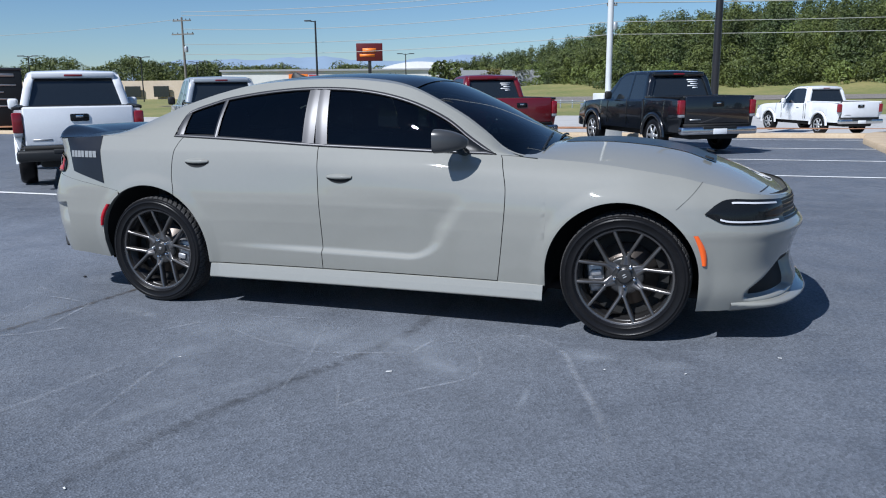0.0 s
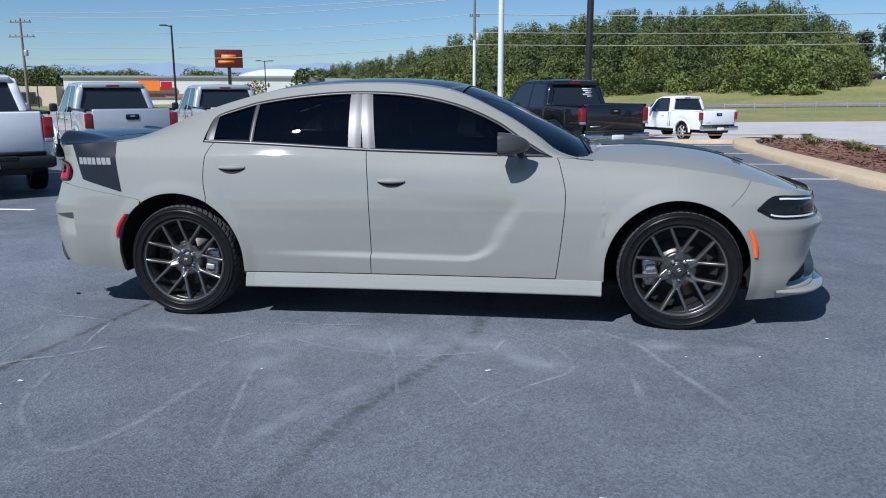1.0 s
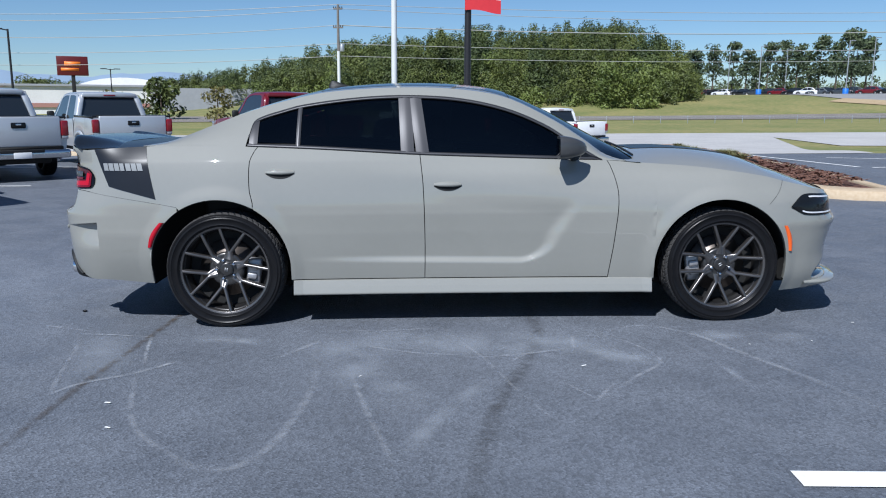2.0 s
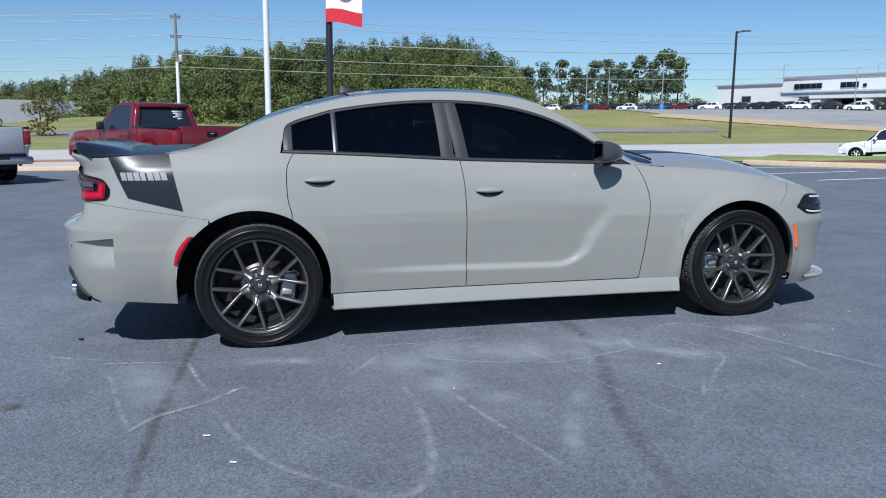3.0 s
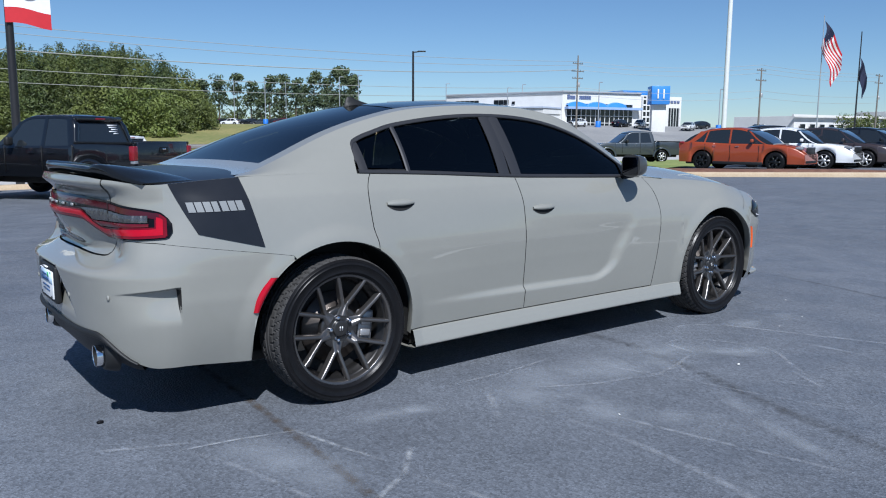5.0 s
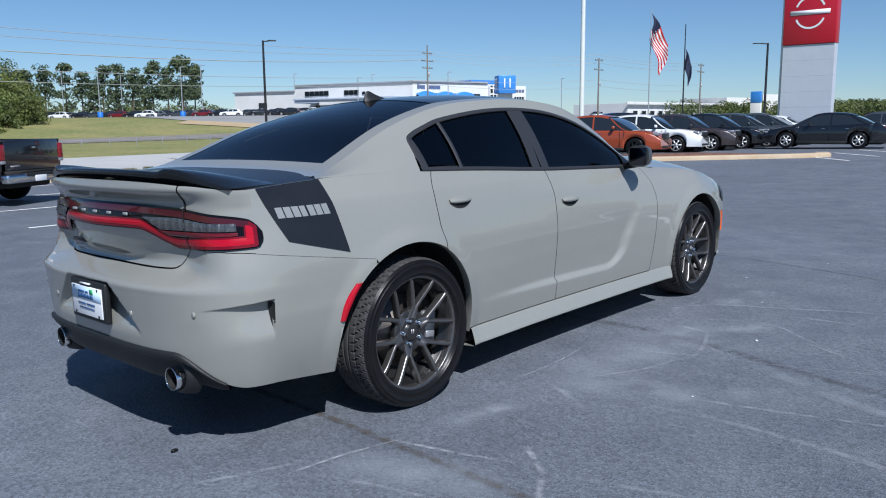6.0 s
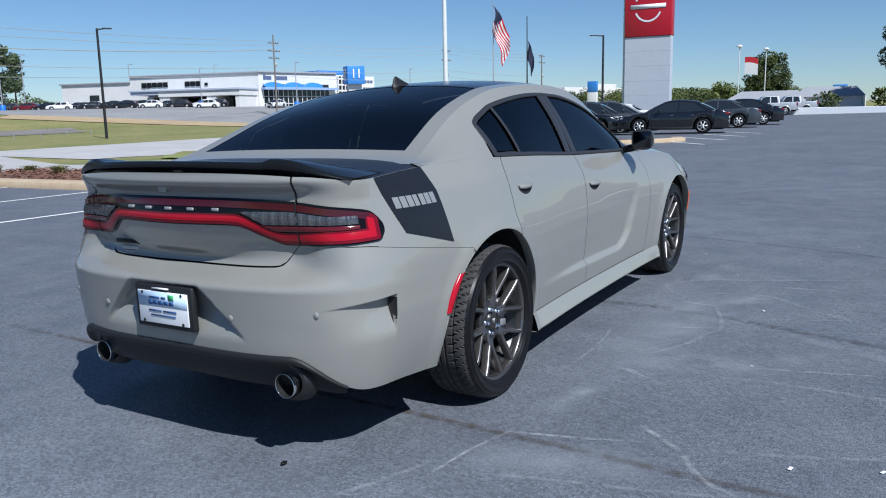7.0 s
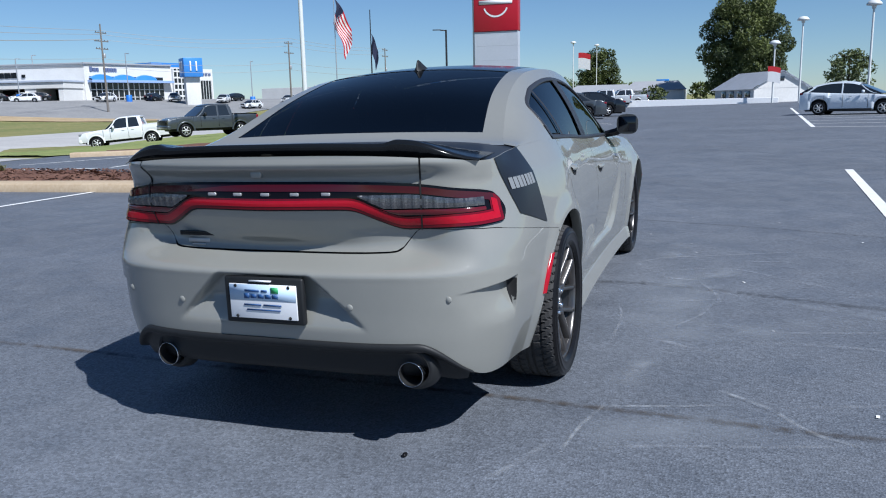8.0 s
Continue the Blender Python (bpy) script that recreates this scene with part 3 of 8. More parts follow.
both("rear_side_window", window_rows(-1.065, -0.455, -0.05), SIDE_GLASS, car)
both("front_side_window", window_rows(-0.285, 0.69, -0.14), SIDE_GLASS, car)


def pillar(xa, xb, slant, off=0.004):
    rows = []
    for v in lin(0, 1, 6):
        x = xa + (xb - xa) * v
        col = []
        for k in range(10):
            z0 = dlo_low(x) + 0.01
            z1 = float(dlo_top(x)) - 0.015
            z = z0 + (z1 - z0) * k / 9
            col.append(side_skin(x + slant * (z - 1.05), z, off * math.sin(math.pi * min(max(v, 0.1), 0.9))))
        rows.append(col)
    return rows


both("door_pillar", pillar(-0.455, -0.375, -0.05), TRIM, car)
both("door_pillar", pillar(-0.362, -0.285, -0.14), TRIM, car)
both("window_divider", pillar(-1.088, -1.062, 0.0, 0.006), TRIM, car)
both("rear_window_corner", pillar(-1.368, -1.318, 0.0), TRIM, car)
both("mirror_base", pillar(0.60, 0.74, -0.1), GLOSS_BLACK, car)

# cabin: dark seats behind the glass
for x in (0.15, -0.85):
    for y in (-0.38, 0.38):
        bm = bmesh.new()
        box(bm, (x - 0.28, y - 0.26, 0.45), (x + 0.28, y + 0.26, 0.72), 0.04)
        box(bm, (x - 0.42, y - 0.25, 0.6), (x - 0.25, y + 0.25, 1.1), 0.05)
        box(bm, (x - 0.42, y - 0.13, 1.1), (x - 0.32, y + 0.13, 1.27), 0.04)
        part("seat", bm, INTERIOR, car, "dark seat with headrest behind the glass")
part("dashboard", box(bmesh.new(), (0.55, -0.7, 0.6), (0.95, 0.7, 0.98), 0.05), INTERIOR, car)
part("parcel_shelf", box(bmesh.new(), (-1.7, -0.65, 0.6), (-1.25, 0.65, 1.02), 0.03), INTERIOR, car)
bm = bmesh.new()
lathe([(0.175, -0.012), (0.19, 0), (0.175, 0.012), (0.16, 0), (0.175, -0.012)], 24, "X", bm, (0.45, 0.38, 0.95))
part("steering_wheel", bm, INTERIOR, car)

# ---- spoiler and shark fin ----
rows = []
for v in lin(-1, 1, 41):
    y = v * 0.772
    a = abs(v)
    xr = -2.545 + 0.13 * a**3 + (0.03 * smooth01((a - 0.86) / 0.14))
    rise = (0.036 + 0.016 * smooth01((a - 0.585) / 0.06)) * (1 - smooth01((a - 0.70) / 0.30))
    base = 1.10 - 0.035 * a**3
    thin = 1 - 0.8 * smooth01((a - 0.70) / 0.28)
    rows.append([Vector((xr + 0.30, y, base + 0.018)), Vector((xr + 0.2, y, base + 0.024 + rise * 0.4)), Vector((xr + 0.08, y, base + 0.02 + rise * 0.85)), Vector((xr + 0.02, y, base + 0.0185 + rise * 0.99)), Vector((xr, y, base + 0.018 + rise)),
                 Vector((xr - 0.008, y, base + 0.014 + rise * 0.94)), Vector((xr - 0.010, y, base + 0.010 + rise * 0.85)), Vector((xr + 0.002, y, base + 0.018 - 0.012 * thin + rise * 0.2)), Vector((xr + 0.03, y, base + 0.018 - 0.016 * thin)), Vector((xr + 0.2, y, base + 0.016 - 0.022 * thin))])
bm = grid(rows, closed=False)
for r in (rows[0], rows[-1]):
    bm.faces.new([bm.verts.new(p) for p in r])
part("rear_spoiler", bm, GLOSS_BLACK, car, "gloss black lip spoiler across the boot lid")
fin_h = curve((0, 0.0), (0.25, 0.016), (0.5, 0.034), (0.75, 0.056), (0.86, 0.060), (0.93, 0.050), (1.0, 0.012))
rows = []
for u in lin(0, 1, 18):
    h = float(fin_h(u))
    x = -0.79 - 0.185 * u
    w = 0.034 * math.sin(math.pi * min(0.10 + u * 0.75, 1)) + 0.004
    zb = float(roof_z(x)) - 0.005
    rows.append([Vector((x, sg * w * k, zb + h * q)) for sg, k, q in ((-1, 1.0, 0), (-1, 0.62, 0.18), (-1, 0.28, 0.55), (-1, 0.12, 0.95), (1, 0.0, 1.0), (1, 0.12, 0.95), (1, 0.28, 0.55), (1, 0.62, 0.18), (1, 1.0, 0))])
bm = grid(rows)
bm.faces.new([bm.verts.new(p) for p in rows[-1]])
part("shark_fin_antenna", bm, PLASTIC, car)


# ---- overlays that follow the tail ----
def wrap(ys_or_s, lo, hi, off, n=6, crown=0.0):
    """Rows over the tail from right to left: lo and hi are heights at the signed plan length."""
    rows = []
    for q in ys_or_s:
        sign, s = (-1 if q < 0 else 1), abs(q)
        row = []
        for k in range(n):
            z = lo(s) + (hi(s) - lo(s)) * k / (n - 1)
            p = shell(s, z, off + crown * math.sin(math.pi * k / (n - 1)))
            row.append(Vector((p.x, sign * p.y, p.z)))
        rows.append(row)
    return rows


S_OUT = s_at_x(-2.305)
sy = lambda y: s_rear(y)
lamp_hi = curve((0, 1.018), (sy(0.3), 1.016), (sy(0.6), 1.003), (sy(0.72), 0.988), (S_OUT - 0.06, 0.962), (S_OUT - 0.02, 0.938), (S_OUT, 0.912))
lamp_lo = curve((0, 0.912), (sy(0.3), 0.912), (sy(0.36), 0.905), (sy(0.46), 0.862), (sy(0.53), 0.838), (sy(0.6), 0.836), (sy(0.72), 0.842), (S_OUT - 0.03, 0.851), (S_OUT - 0.01, 0.861), (S_OUT, 0.878))
qs = lin(-S_OUT, S_OUT, 121)
lamp = part("tail_lamp", grid(wrap(qs, lamp_lo, lamp_hi, 0.008, 8, 0.004)), SMOKE, car, "full-width smoked tail lamp")
# the red band, its glow painted as a bright core in a darker edge: along the bottom, up round the outer ends, and back
# along the top
band_lo = lambda s: float(lamp_lo(s)) + 0.010
band_hi = lambda s: float(lamp_lo(s)) + 0.046 - 0.004 * smooth01((sy(0.4) - s) / 0.1)
end_s = S_OUT - 0.03
part("red_band", grid(wrap(lin(-end_s, end_s, 121), lambda s: band_lo(s) - 0.004, lambda s: band_hi(s) + 0.004, 0.0140, 4)), RED_EDGE, lamp, "darker red edge of the painted glow")
part("red_core", grid(wrap(lin(-end_s + 0.012, end_s - 0.012, 121), lambda s: band_lo(s) + 0.007, lambda s: band_hi(s) - 0.003, 0.0150, 4, 0.001)), RED_GLOW, lamp, "bright red core of the painted glow")
for sign in (-1, 1):
    rows = wrap([sign * s for s in lin(S_OUT - 0.082, end_s + 0.006, 10)], lambda s: band_lo(s), lambda s: float(lamp_hi(s)) - 0.008, 0.0141, 6)
    part("red_band_end", grid(rows), RED_EDGE, lamp, "darker red edge of the painted glow")
    rows = wrap([sign * s for s in lin(S_OUT - 0.074, end_s - 0.012, 10)], lambda s: band_lo(s) + 0.007, lambda s: float(lamp_hi(s)) - 0.024, 0.0151, 6, 0.001)
    part("red_core_end", grid(rows), RED_GLOW, lamp, "bright red core of the painted glow")
    # ribbed clear lens, pointed at its inner end, over a dark red reflector
    low_c = lambda s: max(0.917, float(lamp_lo(s)) + 0.060)
    high_c = lambda s: max(0.967 - 0.020 * smooth01((s - sy(0.55)) / 0.25), low_c(s) + 0.001)
    rows = []
    for i, s in enumerate(lin(sy(0.372), S_OUT - 0.115, 61)):
        row = []
        for k in range(5):
            q = shell(s, low_c(s) + (high_c(s) - low_c(s)) * k / 4, 0.0150 + (0.0030 if i % 5 < 2 else 0.0) + 0.002 * math.sin(math.pi * k / 4))
            row.append(Vector((q.x, sign * q.y, q.z)))
        rows.append(row)
    part("reversing_lamp", grid(rows), CLEAR, lamp, "ribbed clear reversing lamp", smooth=False)
    rows = wrap([sign * s for s in lin(sy(0.455), S_OUT - 0.11, 20)], lambda s: max(0.892, float(lamp_lo(s)) + 0.053), lambda s: max(0.912, float(lamp_lo(s)) + 0.0535), 0.0162, 4, 0.002)
    part("red_lens", grid(rows), RED_LENS, lamp, "dark red reflector strip")
part("upper_red_band", grid(wrap(lin(-end_s + 0.03, end_s - 0.03, 111), lambda s: float(lamp_hi(s)) - 0.034, lambda s: float(lamp_hi(s)) - 0.009, 0.0145, 4)), DIM_LENS, lamp, "dark red upper lens")
# five raised maker's characters as plain bars
for i in range(5):
    y = 0.235 - 0.12 * i
    p = shell(s_rear(abs(y)), 0.965, 0.016)
    bm = bmesh.new()
    box(bm, (p.x - 0.002, y - 0.018, 0.967), (p.x + 0.006, y + 0.018, 0.979), 0.003)
    part("emblem_bar", bm, SILVER, lamp, "small silver emblem bar")
# joints between boot lid and tail corners, across the lamp
for sign in (-1, 1):
    rows = []
    for k in range(20):
        z = 0.836 + 0.238 * k / 19
        rows.append([Vector((p.x, sign * p.y, p.z)) for p in (shell(s_rear(0.612), z, 0.0165 if z < 1.0 else 0.004), shell(s_rear(0.6185), z, 0.0165 if z < 1.0 else 0.004))])
    part("boot_joint", grid(rows), GROOVE, boot, "dark joint beside the boot lid")
# badge and dealer's mark on the boot, as bars
for z0, z1, w, m_ in ((0.800, 0.818, 0.085, GLOSS_BLACK), (0.772, 0.788, 0.05, SILVER), (0.762, 0.768, 0.03, SILVER)):
    bm = bmesh.new()
    y = 0.37
    p = shell(s_rear(y), (z0 + z1) / 2, 0.003)
    box(bm, (p.x - 0.003, y - w, z0), (p.x + 0.01, y + w, z1), 0.002)
    part("badge_bar", bm, m_, boot, "small badge bar")
bm = bmesh.new()
p = shell(s_rear(0.0), 1.045, 0.0)
box(bm, (p.x - 0.012, 0.012, 1.032), (p.x + 0.02, 0.058, 1.058), 0.006)
part("camera_button", bm, PAINT, boot)

# flank decal: black patch with lettering shown as bars


def decal_rows(n=16, off=0.0035):
    rows = []
    for i in range(n):
        u = i / (n - 1)
        row = []
        for k in range(14):
            w = k / 13
            xt = -2.315 + (-1.99 + 2.315) * u
            xb = -2.20 + (-1.915 + 2.20) * u
            zt, zb = float(belt_z(xt)), 0.862 - 0.075 * u
            x = xb + (xt - xb) * w
            z = zb + (zt - zb) * w
            row.append(shell(s_at_x(x), z, off))
        rows.append(row)
    return rows


both("flank_decal", decal_rows(), SATIN_BLACK, car, "satin black flank stripe over the rear wing")
for k, (x0, x1) in enumerate([(-2.243 + 0.0352 * i, -2.243 + 0.0352 * i + (0.0300 if i != 3 else 0.0255)) for i in range(7)]):
    rows = []
    for x in lin(x0, x1, 4):
        top, low = 0.998, 0.955
        rows.append([shell(s_at_x(x + 0.012 * (1 - w)), low + (top - low) * w, 0.0065) for w in lin(0, 1, 4)])
    both("letter_bar", rows, DECAL_PRINT, car, "off-white lettering bar on the flank stripe")

# mesh at the outer end of each bumper hollow
for sign in (-1, 1):
    rows = []
    for k in range(10):
        z = 0.495 + 0.137 * k / 9
        rows.append([Vector((p.x, sign * p.y, p.z)) for p in (shell(VENT_B - 0.008 - 0.010 * k / 9, z, -0.036 * smooth01((z - 0.47) / 0.13)), shell(VENT_B - 0.006, z, -0.028 * smooth01((z - 0.47) / 0.13)), shell(VENT_B - 0.001, z, -0.003))])
    part("vent_mesh", grid(rows, flip=sign > 0), GROOVE, bumper, "black mesh in the bumper hollow")

# diffuser with twin tailpipes: a rolled rim along its top edge, the face set back below it
rows = []
for y in lin(-0.775, 0.775, 75):
    a = abs(y)
    top = 0.285 + 0.15 * smooth01((0.84 - a) / 0.26) + 0.003
    low = 0.298 - 0.03 * smooth01((a - 0.62) / 0.14)
    tall = max(top - low, 0.004)
    row = []
    for dz, o in ((0.004, -0.012), (0.003, 0.004), (0.0, 0.009), (-0.007, 0.014), (-0.017, 0.015), (-0.026, 0.010), (-0.031, -0.002), (-0.036, -0.018), (-0.05, -0.022), (-0.08, -0.022), (-0.11, -0.024), (-0.13, -0.026), (-0.14, -0.036)):
        p = shell(s_rear(a), top + dz * min(tall / 0.14, 1), o)
        row.append(Vector((p.x, math.copysign(p.y, y), p.z)))
    row.append(Vector((row[-1].x + 0.12, row[-1].y * 0.9, row[-1].z + 0.05)))
    rows.append(row)
part("diffuser", grid(rows), PLASTIC, bumper, "black plastic rear diffuser")
for y in (-0.548, 0.505):
    bm = lathe([(0.040, 0.22), (0.044, 0.05), (0.0470, 0.0), (0.0462, -0.003), (0.0454, 0.0), (0.044, 0.06), (0.043, 0.2), (0.0, 0.2)], 32, "X", None, (-2.570, y, 0.325))
    pipe = part("tailpipe", bm, CHROME, car, "polished steel tailpipe")
    part("tailpipe_bore", lathe([(0.0450, 0.001), (0.0435, 0.03), (0.0425, 0.18), (0.0, 0.19)], 24, "X", None, (-2.570, y, 0.325)), GROOVE, pipe, "black bore of the tailpipe")
    part("tailpipe_surround", lathe([(0.092, 0.09), (0.084, 0.055), (0.075, 0.034), (0.066, 0.028), (0.058, 0.034), (0.053, 0.05), (0.052, 0.1)], 32, "X", None, (-2.572, y, 0.335)), PLASTIC, car)
# parking sensors
for y, z in ((-0.69, 0.6), (-0.345, 0.575), (0.375, 0.572), (0.67, 0.59)):
    p = shell(s_rear(abs(y)), z, 0.001)
    bm = lathe([(0.0, -0.003), (0.010, -0.003), (0.0125, 0.0), (0.0125, 0.004)], 16, "X", None, (p.x, math.copysign(p.y, y), p.z))
    part("parking_sensor", bm, PAINT, bumper)
# plate holder: printed dealer card as bars
holder = part("plate_frame", box(bmesh.new(), (-2.642, -0.172, 0.502), (-2.615, 0.158, 0.678), 0.008), PLASTIC, car, "black dealer plate frame")
part("plate_card", box(bmesh.new(), (-2.647, -0.148, 0.522), (-2.641, 0.134, 0.652), 0.002), WHITE, holder, "white and pale blue dealer card")
BLUE_CARD = mat("pale_blue_print", (0.50, 0.64, 0.80), 0.5)
NAVY = mat("navy_print", (0.02, 0.07, 0.2), 0.5)
GREEN_PRINT = mat("green_print", (0.05, 0.35, 0.12), 0.5)
part("plate_tint", box(bmesh.new(), (-2.6485, -0.146, 0.592), (-2.6465, 0.132, 0.650), 0), BLUE_CARD, holder)
for y0, y1, z0, z1, m_ in ((0.006, 0.066, 0.624, 0.632, NAVY), (-0.028, -0.004, 0.624, 0.632, NAVY), (0.048, 0.070, 0.598, 0.617, NAVY), (0.018, 0.042, 0.600, 0.615, NAVY), (-0.012, 0.012, 0.600, 0.615, NAVY), (-0.042, -0.018, 0.600, 0.615, NAVY), (-0.072, -0.048, 0.600, 0.615, NAVY), (-0.075, -0.045, 0.621, 0.643, GREEN_PRINT), (-0.085, -0.01, 0.572, 0.578, NAVY), (0.0, 0.072, 0.572, 0.578, NAVY), (-0.08, 0.062, 0.554, 0.559, NAVY), (-0.045, 0.045, 0.662, 0.667, WHITE)):
    part("print_bar", box(bmesh.new(), (-2.6505, y0, z0), (-2.6485 if z0 < 0.66 else -2.640, y1, z1), 0), m_, holder)
for y in (-0.118, 0.105):
    for z in (0.53, 0.645):
        part("plate_screw", lathe([(0.0, -0.003), (0.006, -0.002), (0.0065, 0.003)], 10, "X", None, (-2.648, y, z)), PLASTIC, holder)

# red and amber side markers
rows = []
for u in lin(0, 1, 12):
    z = 0.497 + 0.152 * u
    x = ARCH_R[0] - math.sqrt(ARCH_R[2] ** 2 - (z - ARCH_R[1]) ** 2) - 0.003
    w = (0.030 + 0.010 * u) * (0.72 + 0.28 * math.sin(math.pi * min(max(u, 0.08), 0.92)))
    rows.append([shell(s_at_x(x - w * k), z, o) for k, o in ((1.0, 0.0), (0.93, 0.007), (0.5, 0.011), (0.07, 0.009), (0.0, 0.0))])
both("red_side_marker", rows, RED_GLOW, car)


def marker(x0, z0, x1, z1, w, material, name):
    rows = []
    for u in lin(0, 1, 10):
        x, z = x0 + (x1 - x0) * u + 0.012 * math.sin(math.pi * u), z0 + (z1 - z0) * u
        hw = w * (0.65 + 0.35 * math.sin(math.pi * min(max(u, 0.05), 0.95)))
        rows.append([shell(s_at_x(x + d * hw), z, o) for d, o in ((-1, 0.0), (-0.9, 0.006), (0, 0.010), (0.9, 0.006), (1, 0.0))])
    both(name, rows, material, car)


marker(1.940, 0.445, 1.888, 0.606, 0.0165, AMBER, "amber_side_marker")

# headlamps, with the grille between them
head_top = curve((0, 0.718), (0.1, 0.762), (0.22, 0.789), (0.5, 0.786), (1, 0.772))
head_low = curve((0, 0.714), (0.08, 0.690), (0.18, 0.666), (0.5, 0.657), (1, 0.655))
H0, H1 = s_at_x(1.93), s_front(0.60)
for sign in (-1, 1):
    turned = lambda pts: [Vector((p.x, sign * p.y, p.z)) for p in pts]
    rows = []
    for u in lin(0, 1, 24):
        lo, hi = float(head_low(u)), float(head_top(u))
        rows.append(turned(shell(H0 + (H1 - H0) * u, lo + (hi - lo) * k, 0.004 + 0.008 * math.sin(math.pi * k)) for k in lin(0, 1, 9)))
    head = part("headlamp", grid(rows, flip=sign > 0), GLOSS_BLACK, car, "dark headlamp with smoked lens")
    for which, a, b in ((head_top, 0.26, 0.86), (head_low, 0.14, 0.86)):
        rows = []
        for u in lin(a, b, 14):
            z = float(which(u)) + (-0.017 if which is head_top else 0.017)
            s_ = H0 + (H1 - H0) * u
            rows.append(turned(shell(s_, z + o, 0.0115) for o in (-0.0045, 0.0045)))
        part("light_strip", grid(rows), STRIP, head, "thin pale daytime strip")
    # joint between wing and bumper
    rows = []
    for u in lin(0, 1, 8):
        x, z = 1.785 + 0.15 * u, 0.738 + 0.135 * u
        rows.append(turned((shell(s_at_x(x), z, 0.0015), shell(s_at_x(x + 0.0014), z - 0.0014, 0.0015))))
    part("wing_joint", grid(rows), GROOVE, nose, "thin dark panel joint")
    # black sheet before the corner pocket's back wall, standing for its shade
    rows = []
    for u in lin(0.16, 0.95, 20):
        s_ = P0 + (P1 - P0) * u
        lo, hi = 0.262, pocket_top(u) - 0.014
        rows.append(turned(shell(s_, lo + (hi - lo) * k, -0.056) for k in lin(0, 1, 7)))
    part("pocket_shade", grid(rows), GROOVE, nose, "black sheet for the shade in the corner pocket")
rows = [[shell(s_, 0.656 + 0.114 * k, 0.003) for k in lin(0, 1, 6)] for s_ in lin(H1, SMAX, 16)]
both("grille", rows, PLASTIC, car, "black honeycomb grille")
for k in range(5):
    rows = [[shell(s_, 0.668 + 0.022 * k + o, 0.006) for o in (0, 0.005)] for s_ in lin(H1, SMAX, 16)]
    both("grille_bar", rows, GLOSS_BLACK, car)
# leading edge of the bonnet, parted from the nose at both corners
for sign in (-1, 1):
    rows = []
    for v in lin(0.56, 0.93, 20):
        row = []
        for x, lift in ((2.322 - 0.10 * v**3, 0.0015), (2.330 - 0.10 * v**3, 0.0012)):
            e, zc = edge(x), float(hood_z(x))
            row.append(Vector((e.x, sign * v * e.y, e.z + (zc - e.z) * (1 - v**2.4) + lift)))
        rows.append(row)
    part("bonnet_joint", grid(rows), GROOVE, bonnet, "dark joint along the bonnet's edge")

# door handles, each over a flush black patch that paints its cup's shade
for hx, hz in ((-0.174, 0.862), (-1.175, 0.942)):
    rows, cup = [], []
    for u in lin(0, 1, 14):
        x = hx - 0.083 + 0.166 * u
        w = math.sin(math.pi * min(max(u, 0.03), 0.97)) ** 0.35
        rows.append([shell(s_at_x(x), hz + d * w, o * w - 0.002) for d, o in ((0.019, 0.0), (0.014, 0.018), (0.002, 0.027), (-0.010, 0.022), (-0.014, 0.010), (-0.008, 0.004))])
        cw = math.sin(math.pi * min(max(u, 0.02), 0.98)) ** 0.6
        cup.append([shell(s_at_x(x), hz - 0.004, 0.0025), shell(s_at_x(x), hz - 0.018 * cw - 0.006, 0.003), shell(s_at_x(x), hz - 0.034 * cw - 0.004, 0.0022)])
    doors = front_door if hx > -0.5 else rear_door
    for sign, d in zip((-1, 1), doors):
        flip = lambda rr: [[Vector((p.x, sign * p.y, p.z)) for p in row] for row in rr]
        part("door_handle", grid(flip(rows), flip=sign > 0), PAINT, d)
        part("handle_shade", grid(flip(cup)), GROOVE, d, "black patch for the shade behind the handle")

# door mirrors
DIM_MIRROR = mat("dimming_mirror", (0.05, 0.052, 0.06), 0.04, 1.0)
CASE = mat("dark_mirror_case", (0.045, 0.046, 0.047), 0.3, vary=0.05, scale=10, coat=0.3)
for sign in (-1, 1):
    rows = []
    for u in lin(0, 1, 12):
        x = 0.478 + 0.175 * u
        k = math.cos(u * math.pi / 2) ** 0.6
        y0, y1 = 0.893 + 0.012 * u, 0.925 + 0.112 * k
        z0, z1 = 1.062 - 0.044 * k, 1.092 + 0.062 * k
        row = []
        for j in range(24):
            t = 2 * math.pi * j / 24
            cy_, cz_ = math.cos(t), math.sin(t)
            row.append(Vector((x, sign * ((y0 + y1) / 2 + math.copysign(abs(cy_) ** 0.65, cy_) * (y1 - y0) / 2), (z0 + z1) / 2 + math.copysign(abs(cz_) ** 0.65, cz_) * (z1 - z0) / 2)))
        rows.append(row)
    bm = grid(rows, closed=True)
    for r in (rows[0], rows[-1]):
        bm.faces.new([bm.verts.new(p) for p in r])
    mirror = part("door_mirror", bm, CASE, car, "dark grey door mirror case")
    part("mirror_glass", box(bmesh.new(), (0.474, min(sign * 0.906, sign * 1.022), 1.034), (0.4785, max(sign * 0.906, sign * 1.022), 1.138), 0.002), DIM_MIRROR, mirror, "dark dimming mirror glass")
    bm = bmesh.new()
    tube(bm, [(0.60, sign * 0.80, 1.015), (0.60, sign * 0.875, 1.03), (0.60, sign * 0.93, 1.06)], 0.024, 10, 0.03)
    part("mirror_foot", bm, GLOSS_BLACK, mirror, "black mirror foot")


